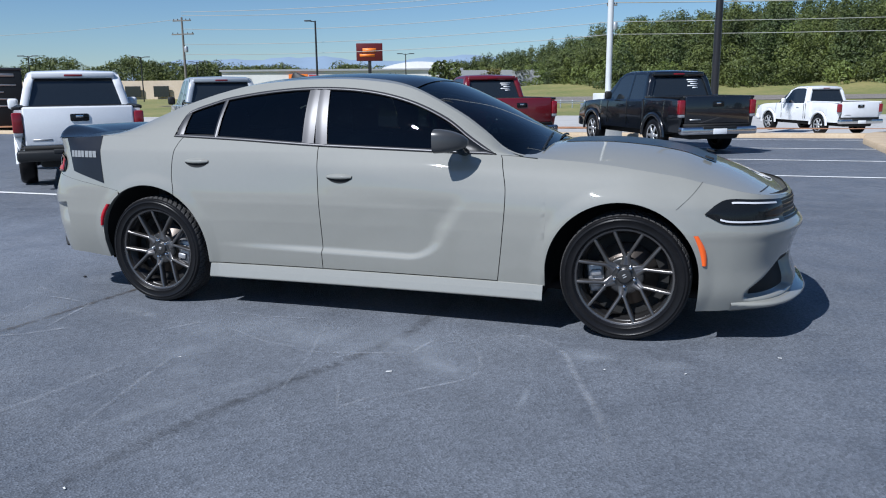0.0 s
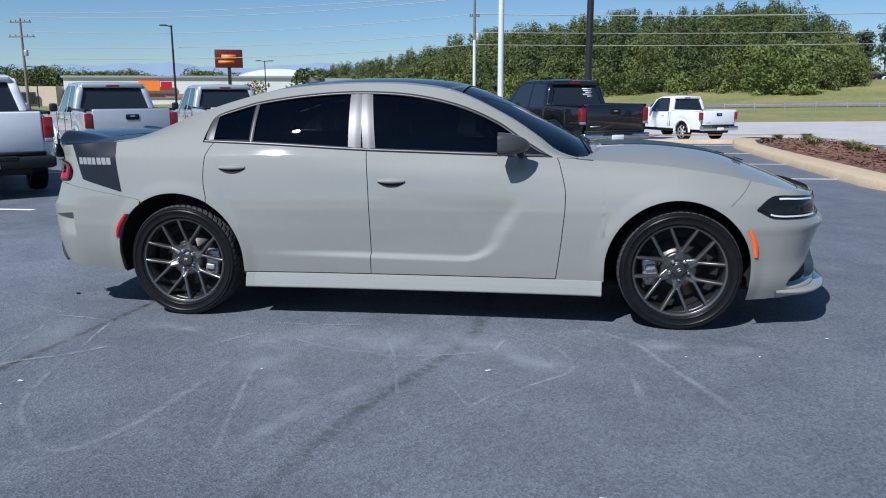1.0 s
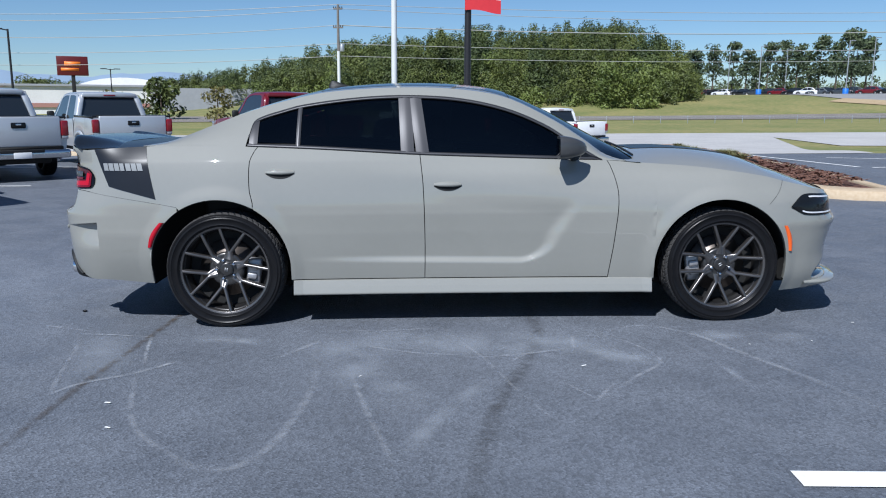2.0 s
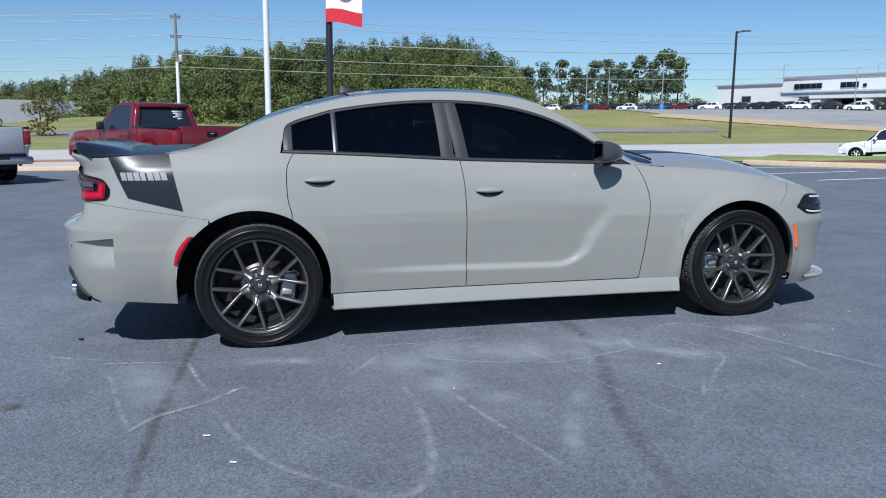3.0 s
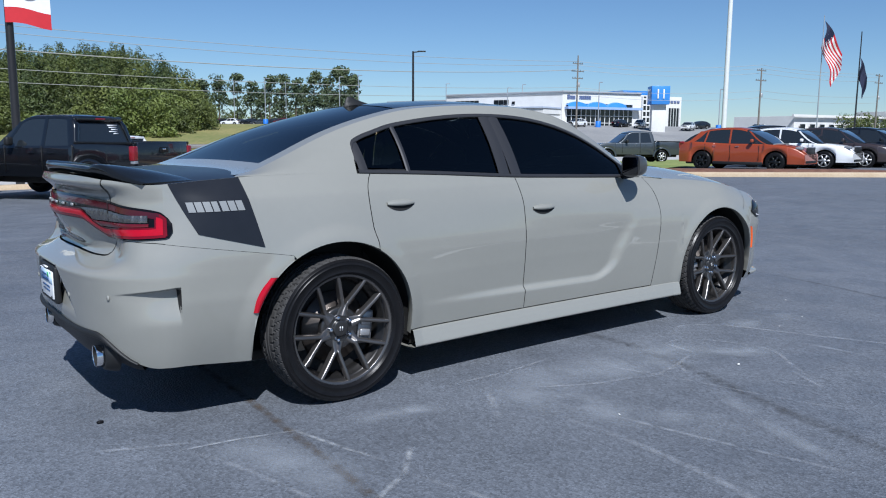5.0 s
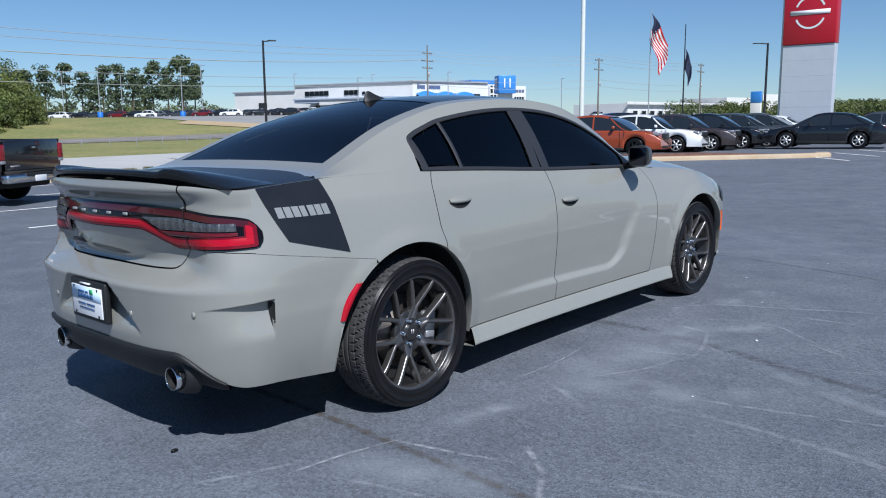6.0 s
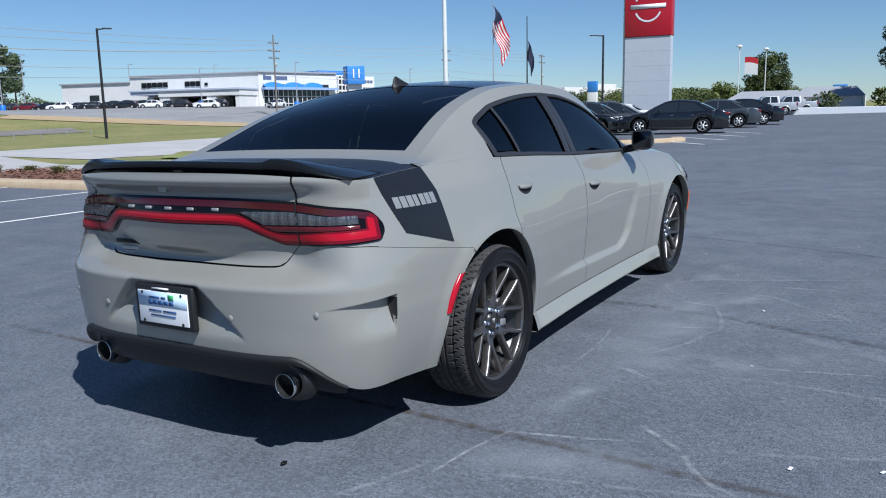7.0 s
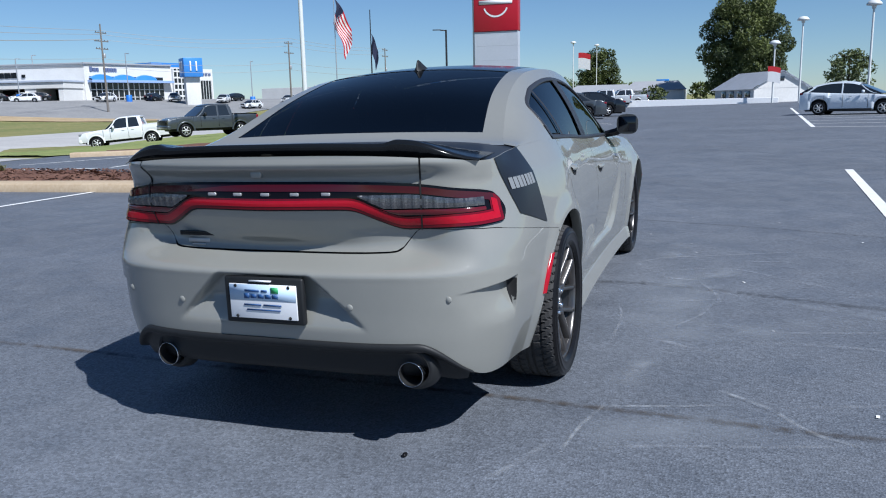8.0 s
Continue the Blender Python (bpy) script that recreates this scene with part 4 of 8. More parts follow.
# ---- wheels ----
def tyre_mesh(tread, n=285):
    side = [(0.267, 0.104), (0.274, 0.113), (0.279, 0.1165), (0.2805, 0.1195), (0.284, 0.1195), (0.2855, 0.1180), (0.300, 0.1225), (0.3165, 0.1235), (0.3175, 0.1252), (0.3195, 0.1252), (0.3205, 0.1230),
            (0.332, 0.1190), (0.3330, 0.1202), (0.3350, 0.1190), (0.3365, 0.1172), (0.3440, 0.1080)]
    crown = [(0.3440, 0.1080), (0.3500, 0.0965), (0.3530, 0.078), (0.3536, 0.062), (0.3536, 0.060), (0.3536, 0.052), (0.3538, 0.050), (0.354, 0.022), (0.354, 0.020), (0.354, 0.010), (0.354, 0.008)]
    rows = []
    for r, a in [(r, -a) for r, a in (crown if tread else side)] + [(r, a) for r, a in (crown if tread else side)[::-1]]:
        row = []
        for i in range(n):
            rr = r
            if tread:
                if (i + int(abs(a) * 90)) % 5 == 0 and abs(a) > 0.03:
                    rr -= 0.009
                if abs(a) in (0.060, 0.052, 0.020, 0.010):
                    rr -= 0.007
            t = 2 * math.pi * i / n
            row.append(Vector((rr * math.cos(t), a, rr * math.sin(t))))
        rows.append(row)
    if tread:
        return grid(rows, closed=True)
    half = len(side)
    return grid(rows[half:], closed=True, bm=grid(rows[:half], closed=True))


def wheel(x, sign, turn):
    """One wheel with its tyre, rim, spokes, nuts and brake; sign -1 is the right flank."""
    w = new("wheel")
    w.parent = car
    w.matrix_local = pose(x, sign * (0.785 if x > 0 else 0.811), 0.352) @ Matrix.Rotation(math.pi if sign > 0 else 0, 4, "Z") @ Matrix.Rotation(radians(turn), 4, "Y")
    rot = Matrix.Rotation(radians(turn), 4, "Y")
    pieces = []
    for tread in (False, True):
        bm = tyre_mesh(tread)
        for v in bm.verts:
            q = rot @ v.co
            if q.z < -0.352:
                q.z = -0.352 + (q.z + 0.352) * 0.05
                v.co = rot.inverted() @ q
        pieces.append(bm)
    tyre = part("tyre", pieces[0], RUBBER, w, "glossy black tyre sidewall")
    part("tread", pieces[1], TREAD, tyre, "grooved grey-black tread", smooth=False)
    part("rim", lathe([(0.268, -0.106), (0.2715, -0.107), (0.2725, -0.103), (0.2700, -0.0995), (0.2600, -0.1005), (0.2570, -0.098), (0.2540, -0.088), (0.2525, -0.066)], 96), RIM, w)
    part("rim_barrel", lathe([(0.2527, -0.068), (0.2440, -0.063), (0.2430, -0.036), (0.2350, -0.033), (0.2340, 0.02), (0.245, 0.09), (0.27, 0.1)], 96), BARREL, w, "stepped inside of the rim, darkened for its shade")
    bm = lathe([(0.236, 0.02), (0.10, 0.026), (0.0, 0.026)], 40)
    part("wheel_backing", bm, GROOVE, w)
    part("brake_disc", lathe([(0.07, -0.006), (0.088, -0.006), (0.090, 0.002), (0.175, 0.002), (0.177, 0.012)], 48), STEEL, w)
    bm = bmesh.new()
    turned = rot.inverted() @ Matrix.Rotation(radians(172 if x > 0 else 8), 4, "Y")
    box(bm, (0.115, -0.030, -0.085), (0.205, 0.012, 0.085), 0.014, turned)
    box(bm, (0.125, -0.046, -0.045), (0.185, -0.028, -0.008), 0.008, turned)
    box(bm, (0.125, -0.046, 0.010), (0.185, -0.028, 0.050), 0.008, turned)
    part("brake_caliper", bm, CALIPER, w, "silver cast brake caliper")
    for k in range(6):
        bm = bmesh.new()
        a0 = math.pi / 3 * k
        d, t = Vector((math.cos(a0), 0, math.sin(a0))), Vector((-math.sin(a0), 0, math.cos(a0)))
        # a forked spoke: two legs that part beyond the hub, with chamfered edges
        for side in (-1, 1):
            rows = []
            for u in (0.0, 0.08, 0.16, 0.22, 0.27, 0.31, 0.36, 0.45, 0.58, 0.72, 0.86, 1.0):
                along = 0.062 + 0.190 * u
                outer = max(0.0365 - 0.34 * (along - 0.062), 0.0155 + 0.507 * (along - 0.105))
                inner = max(0.0, 0.507 * (along - 0.1185))
                depth = -0.058 - 0.0125 * smooth01(u / 0.3) - 0.0285 * smooth01((u - 0.15) / 0.85)
                ci, co_ = min(0.0035, inner * 0.5), 0.0045
                rows.append([d * along + t * side * across + Vector((0, y_, 0)) for across, y_ in
                             ((outer + 0.001, depth + 0.034), (outer, depth + 0.006), (outer - co_, depth), ((outer + inner) / 2, depth - 0.0015), (inner + ci, depth if inner else depth - 0.0015), (inner, depth + 0.006 if inner else depth - 0.0015), (inner, depth + 0.034))])
            grid(rows, bm=bm, flip=side > 0)
        part("spoke", bm, RIM, w)
    part("wheel_hub", lathe([(0.106, -0.030), (0.1055, -0.048), (0.101, -0.0565), (0.090, -0.0595), (0.078, -0.0590), (0.066, -0.0570), (0.048, -0.0560), (0.0415, -0.0575), (0.0405, -0.0660), (0.0385, -0.0690), (0.030, -0.0700), (0.0, -0.0705)], 48), HUB, w)
    for k in range(5):
        a = 2 * math.pi * k / 5 + 0.3
        part("lug_nut", lathe([(0.0125, -0.055), (0.0120, -0.060), (0.0100, -0.061), (0.0098, -0.074), (0.007, -0.079), (0.0, -0.080)], 10, "Y", None, (0.0575 * math.cos(a), 0, 0.0575 * math.sin(a))), CHROME, w)
    for o in (-0.006, 0.006):
        bm = bmesh.new()
        box(bm, (o - 0.003, -0.0725, -0.011), (o + 0.003, -0.0700, 0.011), 0.0, Matrix.Rotation(radians(25), 4, "Y"))
        part("cap_mark", bm, SILVER, w)
    return w


for x, turn in ((1.526, 34), (-1.526, -18)):
    for sign in (-1, 1):
        wheel(x, sign, turn)
# ---- ground, roads and kerbs ----
def land(x, y):
    """Height of the land: the lot falls gently to the road, and the far side rises again."""
    q = y + 0.35 * max(x, 0)
    return (0.008 * min(max(x, -100), 100) - 0.012 * min(max(y, -60), 17) - 0.75 * smooth01((y - 17) / 18)
            + 3.2 * smooth01((q - 108) / 50) * smooth01((x + 60) / 50) + 0.5 * smooth01((y - 62) / 50)
            - 0.30 * math.exp(-((x - 33) ** 2 + (y - 36.5) ** 2) / 26))


def asphalt_material(name, base, stain=0.25, bright_patch=None):
    m = mat(name, base, 0.72, vary=0.0, spec=0.62)
    nt = m.node_tree
    b = nt.nodes["Principled BSDF"]
    co = nt.nodes.new("ShaderNodeTexCoord")

    def noise_of(scale, detail, rough=0.55):
        n = nt.nodes.new("ShaderNodeTexNoise")
        n.inputs["Scale"].default_value, n.inputs["Detail"].default_value, n.inputs["Roughness"].default_value = scale, detail, rough
        nt.links.new(co.outputs["Object"], n.inputs["Vector"])
        return n

    def ranged(src, a, b_, lo, hi):
        r = nt.nodes.new("ShaderNodeMapRange")
        for key, v in zip(("From Min", "From Max", "To Min", "To Max"), (a, b_, lo, hi)):
            r.inputs[key].default_value = v
        nt.links.new(src, r.inputs["Value"])
        return r.outputs[0]

    def times(a, c):
        k = nt.nodes.new("ShaderNodeMath")
        k.operation = "MULTIPLY"
        nt.links.new(a, k.inputs[0])
        nt.links.new(c, k.inputs[1])
        return k.outputs[0]

    patches = ranged(noise_of(0.35, 5).outputs["Fac"], 0.35, 0.68, 1 - stain * 0.45, 1 + stain * 0.5)
    blotch = ranged(noise_of(2.4, 6, 0.65).outputs["Fac"], 0.3, 0.7, 0.91, 1.10)
    vor = nt.nodes.new("ShaderNodeTexVoronoi")
    vor.inputs["Scale"].default_value = 95
    nt.links.new(co.outputs["Object"], vor.inputs["Vector"])
    stones = ranged(vor.outputs["Color"], 0.0, 1.0, 0.6, 1.42)
    grit = ranged(noise_of(420, 2).outputs["Fac"], 0.35, 0.7, 0.7, 1.35)
    total = times(times(patches, blotch), times(stones, grit))
    if bright_patch:
        # paler stones plus extra brightness for the last views, painted in as one patch
        far = nt.nodes.new("ShaderNodeVectorMath")
        far.operation = "DISTANCE"
        far.inputs[1].default_value = (bright_patch[0], bright_patch[1], 0)
        nt.links.new(co.outputs["Object"], far.inputs[0])
        total = times(total, ranged(far.outputs["Value"], 0.9, bright_patch[2], 1.34, 1.0))
    mul = nt.nodes.new("ShaderNodeVectorMath")
    mul.operation = "SCALE"
    mul.inputs[0].default_value = base
    nt.links.new(total, mul.inputs["Scale"])
    nt.links.new(mul.outputs[0], b.inputs["Base Color"])
    nt.links.new(ranged(noise_of(2.4, 6).outputs["Fac"], 0.3, 0.7, 0.55, 0.85), b.inputs["Roughness"])
    bump = nt.nodes.new("ShaderNodeBump")
    bump.inputs["Strength"].default_value, bump.inputs["Distance"].default_value = 0.55, 0.006
    nt.links.new(vor.outputs["Distance"], bump.inputs["Height"])
    nt.links.new(bump.outputs[0], b.inputs["Normal"])
    return m


def two_tone(name, a, b_, scale, rough=0.9, bump=0.6, bump_scale=30, detail=6):
    """Patchy natural surface between two colours."""
    m = mat(name, a, rough, bump=bump, bump_scale=bump_scale)
    nt = m.node_tree
    p = nt.nodes["Principled BSDF"]
    co, n, n2 = nt.nodes.new("ShaderNodeTexCoord"), nt.nodes.new("ShaderNodeTexNoise"), nt.nodes.new("ShaderNodeTexNoise")
    mix, add = nt.nodes.new("ShaderNodeMix"), nt.nodes.new("ShaderNodeMath")
    n.inputs["Scale"].default_value, n.inputs["Detail"].default_value = scale, detail
    n2.inputs["Scale"].default_value, n2.inputs["Detail"].default_value = scale * 14, 3
    mix.data_type = "RGBA"
    mix.inputs["A"].default_value, mix.inputs["B"].default_value = (*a, 1), (*b_, 1)
    add.operation = "MULTIPLY_ADD"
    add.inputs[1].default_value, add.inputs[2].default_value = 1.4, -0.25
    for k in (n, n2):
        nt.links.new(co.outputs["Object"], k.inputs["Vector"])
    avg = nt.nodes.new("ShaderNodeMath")
    avg.operation = "ADD"
    nt.links.new(n.outputs["Fac"], avg.inputs[0])
    nt.links.new(n2.outputs["Fac"], avg.inputs[1])
    half = nt.nodes.new("ShaderNodeMath")
    half.operation = "MULTIPLY"
    half.inputs[1].default_value = 0.5
    nt.links.new(avg.outputs[0], half.inputs[0])
    rng = nt.nodes.new("ShaderNodeMapRange")
    rng.inputs["From Min"].default_value, rng.inputs["From Max"].default_value = 0.38, 0.62
    nt.links.new(half.outputs[0], rng.inputs["Value"])
    nt.links.new(rng.outputs[0], mix.inputs["Factor"])
    nt.links.new(mix.outputs["Result"], p.inputs["Base Color"])
    return m


ASPHALT = asphalt_material("sealed_asphalt", (0.105, 0.117, 0.138), 0.2, bright_patch=(-4.9, -0.7, 3.1))
OLD_ROAD = asphalt_material("worn_asphalt", (0.20, 0.178, 0.152))
CONCRETE = two_tone("pale_concrete_road", (0.36, 0.35, 0.34), (0.44, 0.43, 0.41), 0.4, 0.85, 0.2, 60)
KERB = two_tone("tan_kerb_concrete", (0.40, 0.30, 0.19), (0.48, 0.385, 0.265), 1.5, 0.85, 0.3, 80)
MULCH = two_tone("brown_mulch", (0.10, 0.045, 0.03), (0.17, 0.085, 0.055), 4, 0.95, 1.0, 40)
GRASS = two_tone("cut_grass", (0.125, 0.150, 0.040), (0.245, 0.215, 0.080), 0.12, 0.95, 0.8, 25)
LINE = mat("white_line_paint", (0.74, 0.74, 0.72), 0.6, vary=0.12, scale=6)

far_steps = [-3500, -1500, -700, -350, -200]
gx = far_steps + lin(-150, 200, 71) + [260, 350, 500, 900, 1700, 3500]
gy = far_steps + lin(-120, 230, 71) + [300, 400, 600, 1000, 2000, 3500]
bm = grid([[Vector((x, y, land(x, y) - 0.03)) for x in gx] for y in gy])
tagged(part("ground", bm, GRASS), "dry mown grass land reaching to the horizon", "ground", kind="structure")


def drape(name, a, b_, c, d, nx, ny, dz, material, label, category):
    """A sheet over the land between four corners a, b (near edge), c, d (far edge)."""
    a, b_, c, d = (Vector((*p, 0)) for p in (a, b_, c, d))
    rows = []
    for v in lin(0, 1, ny):
        row = []
        for u in lin(0, 1, nx):
            p = (a * (1 - u) + b_ * u) * (1 - v) + (d * (1 - u) + c * u) * v
            row.append(Vector((p.x, p.y, land(p.x, p.y) + dz)))
        rows.append(row)
    return tagged(part(name, grid(rows), material), label, category, kind="structure")


drape("asphalt_lot", (-80, -60), (9.5, -60), (9.5, 20.5), (-80, 20.5), 60, 54, 0.0, ASPHALT, "dark blue-grey sealed asphalt of the car park", "asphalt")
drape("asphalt_lot_far", (9.5, -60), (110, -60), (110, 18.6), (9.5, 18.6), 60, 50, 0.0, ASPHALT, "dark blue-grey sealed asphalt of the car park", "asphalt")
drape("road", (-90, 24), (9.5, 24), (9.5, 54), (-90, 54), 40, 30, 0.0, CONCRETE, "pale grey concrete road beyond the car park", "road")
drape("road_entrance", (9.5, 18.6), (14, 18.8), (26, 54.6), (9.5, 54), 16, 40, 0.004, CONCRETE, "pale grey concrete drive joining the road", "road")
drape("road_far", (22.5, 36.5), (140, 30), (140, 58), (24, 54.6), 50, 16, 0.0, CONCRETE, "pale grey concrete road beyond the car park", "road")
drape("old_road", (-70, 84), (60, 90.5), (63, 98), (-70, 114), 60, 12, 0.02, OLD_ROAD, "worn brownish asphalt lane across the grass", "road")
drape("far_lot", (66, 118), (96, 76), (300, 110), (30, 320), 60, 60, 0.05, two_tone("grey_far_lot", (0.21, 0.21, 0.21), (0.27, 0.27, 0.265), 0.2), "pale grey car park of the far dealership", "asphalt")

drape("bare_soil", (62, 114), (91, 71), (96.5, 76), (66.5, 118), 30, 5, 0.07, two_tone("sandy_soil", (0.34, 0.24, 0.13), (0.42, 0.33, 0.20), 0.3), "strip of bare sandy soil beside the far lot", "soil")


def kerb(name, pts, width=0.5, height=0.14, label="tan concrete kerb beside the asphalt"):
    """A kerb with rounded top edges along a line on the land."""
    pts = [Vector((*p, 0)) for p in pts]
    dense = []
    for a, b_ in zip(pts, pts[1:]):
        n = max(2, int((b_ - a).length / 0.8))
        dense += [a.lerp(b_, i / n) for i in range(n)]
    dense.append(pts[-1])
    rows = []
    for i, p in enumerate(dense):
        d = (dense[min(i + 1, len(dense) - 1)] - dense[max(i - 1, 0)]).normalized()
        n = Vector((-d.y, d.x, 0))
        z = land(p.x, p.y)
        prof = [(0, -0.05), (0.0, height - 0.03), (0.015, height - 0.008), (0.04, height), (width - 0.04, height), (width, height - 0.02), (width, -0.05)]
        rows.append([Vector((p.x + n.x * o, p.y + n.y * o, z + k)) for o, k in prof])
    return tagged(part(name, grid(rows), KERB), label, "kerb", kind="structure")


def bed(name, outline, lift, material, label, category, hump=0.12):
    """A planted bed: a slightly domed sheet inside an outline."""
    pts = [Vector((*p, 0)) for p in outline]
    c = sum(pts, Vector()) / len(pts)
    dense = []
    for a, b_ in zip(pts, pts[1:] + pts[:1]):
        n = max(2, int((b_ - a).length / 0.6))
        dense += [a.lerp(b_, i / n) for i in range(n)]
    rows = []
    for k in range(9):
        u = k / 8
        row = []
        for p in dense:
            q = p.lerp(c, u)
            row.append(Vector((q.x, q.y, land(q.x, q.y) + lift + hump * smooth01(u * 2) + 0.03 * noise.noise(q * 1.7))))
        rows.append(row)
    return tagged(part(name, merge(grid(rows, closed=True)), material), label, category, kind="structure")


# island beside the stalls
kerb("kerb_island", [(9.6, 26.5), (7.6, 22.6), (6.5, 19.5), (6.05, 17), (5.95, 13), (5.95, 9), (5.95, 7.3), (6.1, 6.6), (6.4, 6.2), (6.8, 6.12)][::-1], 0.62)
kerb("kerb_island_back", [(6.8, 6.12), (7.0, 6.4), (7.15, 7.2), (7.5, 8.8), (8.0, 12), (8.4, 16), (8.75, 18.4)][::-1], 0.18, 0.10)
bed("mulch_island", [(6.3, 17.5), (6.1, 13), (6.05, 9), (6.05, 7.3), (6.25, 6.7), (6.7, 6.3), (6.95, 6.8), (7.4, 8.8), (7.9, 12), (8.3, 16), (8.7, 18.6), (8.2, 21.5), (7.3, 20)], 0.08, MULCH, "brown bark mulch on the kerbed island", "mulch")
# verge behind the trucks
kerb("kerb_verge", [(-60, 20.2), (-30, 20.1), (-8, 20.1), (6.4, 20.2)][::-1], 0.5)
bed("mulch_verge", [(-60, 20.6), (-30, 20.6), (-8, 20.6), (6.6, 20.8), (8.2, 21.2), (9.4, 23.8), (-8, 23.8), (-30, 23.8), (-60, 23.8)], 0.24, two_tone("pine_straw", (0.25, 0.11, 0.05), (0.36, 0.19, 0.10), 2, 0.95, 0.9, 50), "orange-brown pine straw behind the stalls", "mulch", 0.05)
# island in front of the display row
kerb("kerb_display", [(14.0, 17.4), (14.6, 15.9), (16.2, 13.9), (18.9, 10.4), (21.1, 7.8), (23.3, 5.2), (24.2, 4.6), (25.0, 4.9)], 0.45)
bed("mulch_display", [(14.6, 16.6), (16.6, 14.1), (19.3, 10.7), (21.5, 8.1), (23.6, 5.6), (24.6, 5.2), (24.4, 6.6), (22.0, 9.2), (20.2, 12.2), (17.6, 15.8), (16, 17.8)], 0.08, MULCH, "brown bark mulch in front of the display cars", "mulch")
bed("grass_verge", [(14.6, 18.9), (16.5, 16.6), (19, 14.6), (23, 16), (40, 17.5), (70, 22), (70, 34), (45, 35.3), (27.5, 36.3), (22, 30), (17, 23)], 0.03, two_tone("watered_grass", (0.14, 0.19, 0.045), (0.25, 0.27, 0.085), 0.3, 0.95, 0.8, 25), "green grass verge sloping to the road", "grass", 0.05)


def stripe(a, b_, width=0.11):
    """A painted line on the asphalt."""
    a, b_ = Vector((*a, 0)), Vector((*b_, 0))
    n = max(2, int((b_ - a).length))
    d = (b_ - a).normalized()
    s = Vector((-d.y, d.x, 0)) * width / 2
    rows = []
    for i in range(n + 1):
        p = a.lerp(b_, i / n)
        rows.append([Vector((q.x, q.y, land(q.x, q.y) + 0.006)) for q in (p - s, p + s)])
    return tagged(part("painted_line", grid(rows), LINE), "white painted line on dark asphalt", "road marking", "painted lines", "structure")


for y in (8.36, 11.5, 14.9, 18.3):
    stripe((0.2, y + 0.12), (5.9, y))
for x0, y0 in ((-10.5, 3.6), (-12.0, 8.8), (-12.5, 13.9)):
    stripe((x0, y0 + 0.1), (x0 + 4.6, y0))
stripe((0.99, -3.03), (8.6, -3.46), 0.12)
stripe((9.6, 18.0), (10.0, 12.6))
stripe((11.2, 16.4), (15.4, 14.2))
stripe((10.2, 12.4), (14.5, 12.9))
stripe((11.0, 10.1), (15.5, 10.6))
for k in range(4):
    stripe((21.8 + 3.0 * k, 3.4 - 0.1 * k), (24.6 + 3.0 * k, 5.6 - 0.1 * k))
for k in range(6):
    stripe((23.6 + 2.8 * k, -4.4 - 0.1 * k), (22.2 + 3.0 * k, -9.5))
stripe((23.6, -4.4), (52, -5.8), 0.14)

# seams, tyre tracks and chalky scuffs on the asphalt round the car
def fading(name, colour, strength, scale):
    """Thin dust or tar on the asphalt, broken up by noise and thinned towards its edges."""
    m = bpy.data.materials.new(name)
    m.use_nodes = True
    nt = m.node_tree
    p = nt.nodes["Principled BSDF"]
    p.inputs["Base Color"].default_value, p.inputs["Roughness"].default_value = (*colour, 1), 0.9
    p.inputs["Diffuse Roughness"].default_value, p.inputs["Specular IOR Level"].default_value = 1.0, 0.1
    co, n, uv = nt.nodes.new("ShaderNodeTexCoord"), nt.nodes.new("ShaderNodeTexNoise"), nt.nodes.new("ShaderNodeAttribute")
    uv.attribute_name = "fade"
    n.inputs["Scale"].default_value, n.inputs["Detail"].default_value = scale, 6
    r, k = nt.nodes.new("ShaderNodeMapRange"), nt.nodes.new("ShaderNodeMath")
    r.inputs["From Min"].default_value, r.inputs["From Max"].default_value, r.inputs["To Max"].default_value = 0.32, 0.68, strength
    k.operation = "MULTIPLY"
    nt.links.new(co.outputs["Object"], n.inputs["Vector"])
    nt.links.new(n.outputs["Fac"], r.inputs["Value"])
    nt.links.new(r.outputs[0], k.inputs[0])
    nt.links.new(uv.outputs["Fac"], k.inputs[1])
    nt.links.new(k.outputs[0], p.inputs["Alpha"])
    return m


DUST = fading("chalk_dust", (0.40, 0.42, 0.45), 0.25, 14)
CHALK = fading("chalk_line", (0.46, 0.48, 0.50), 0.36, 20)
FAINT = fading("faint_chalk", (0.38, 0.40, 0.43), 0.26, 14)
FILM = fading("thin_dust_film", (0.27, 0.295, 0.33), 0.42, 4)
TAR = fading("tar_seam", (0.068, 0.056, 0.046), 0.72, 14)
DAMP = fading("tyre_track", (0.05, 0.05, 0.052), 0.42, 22)


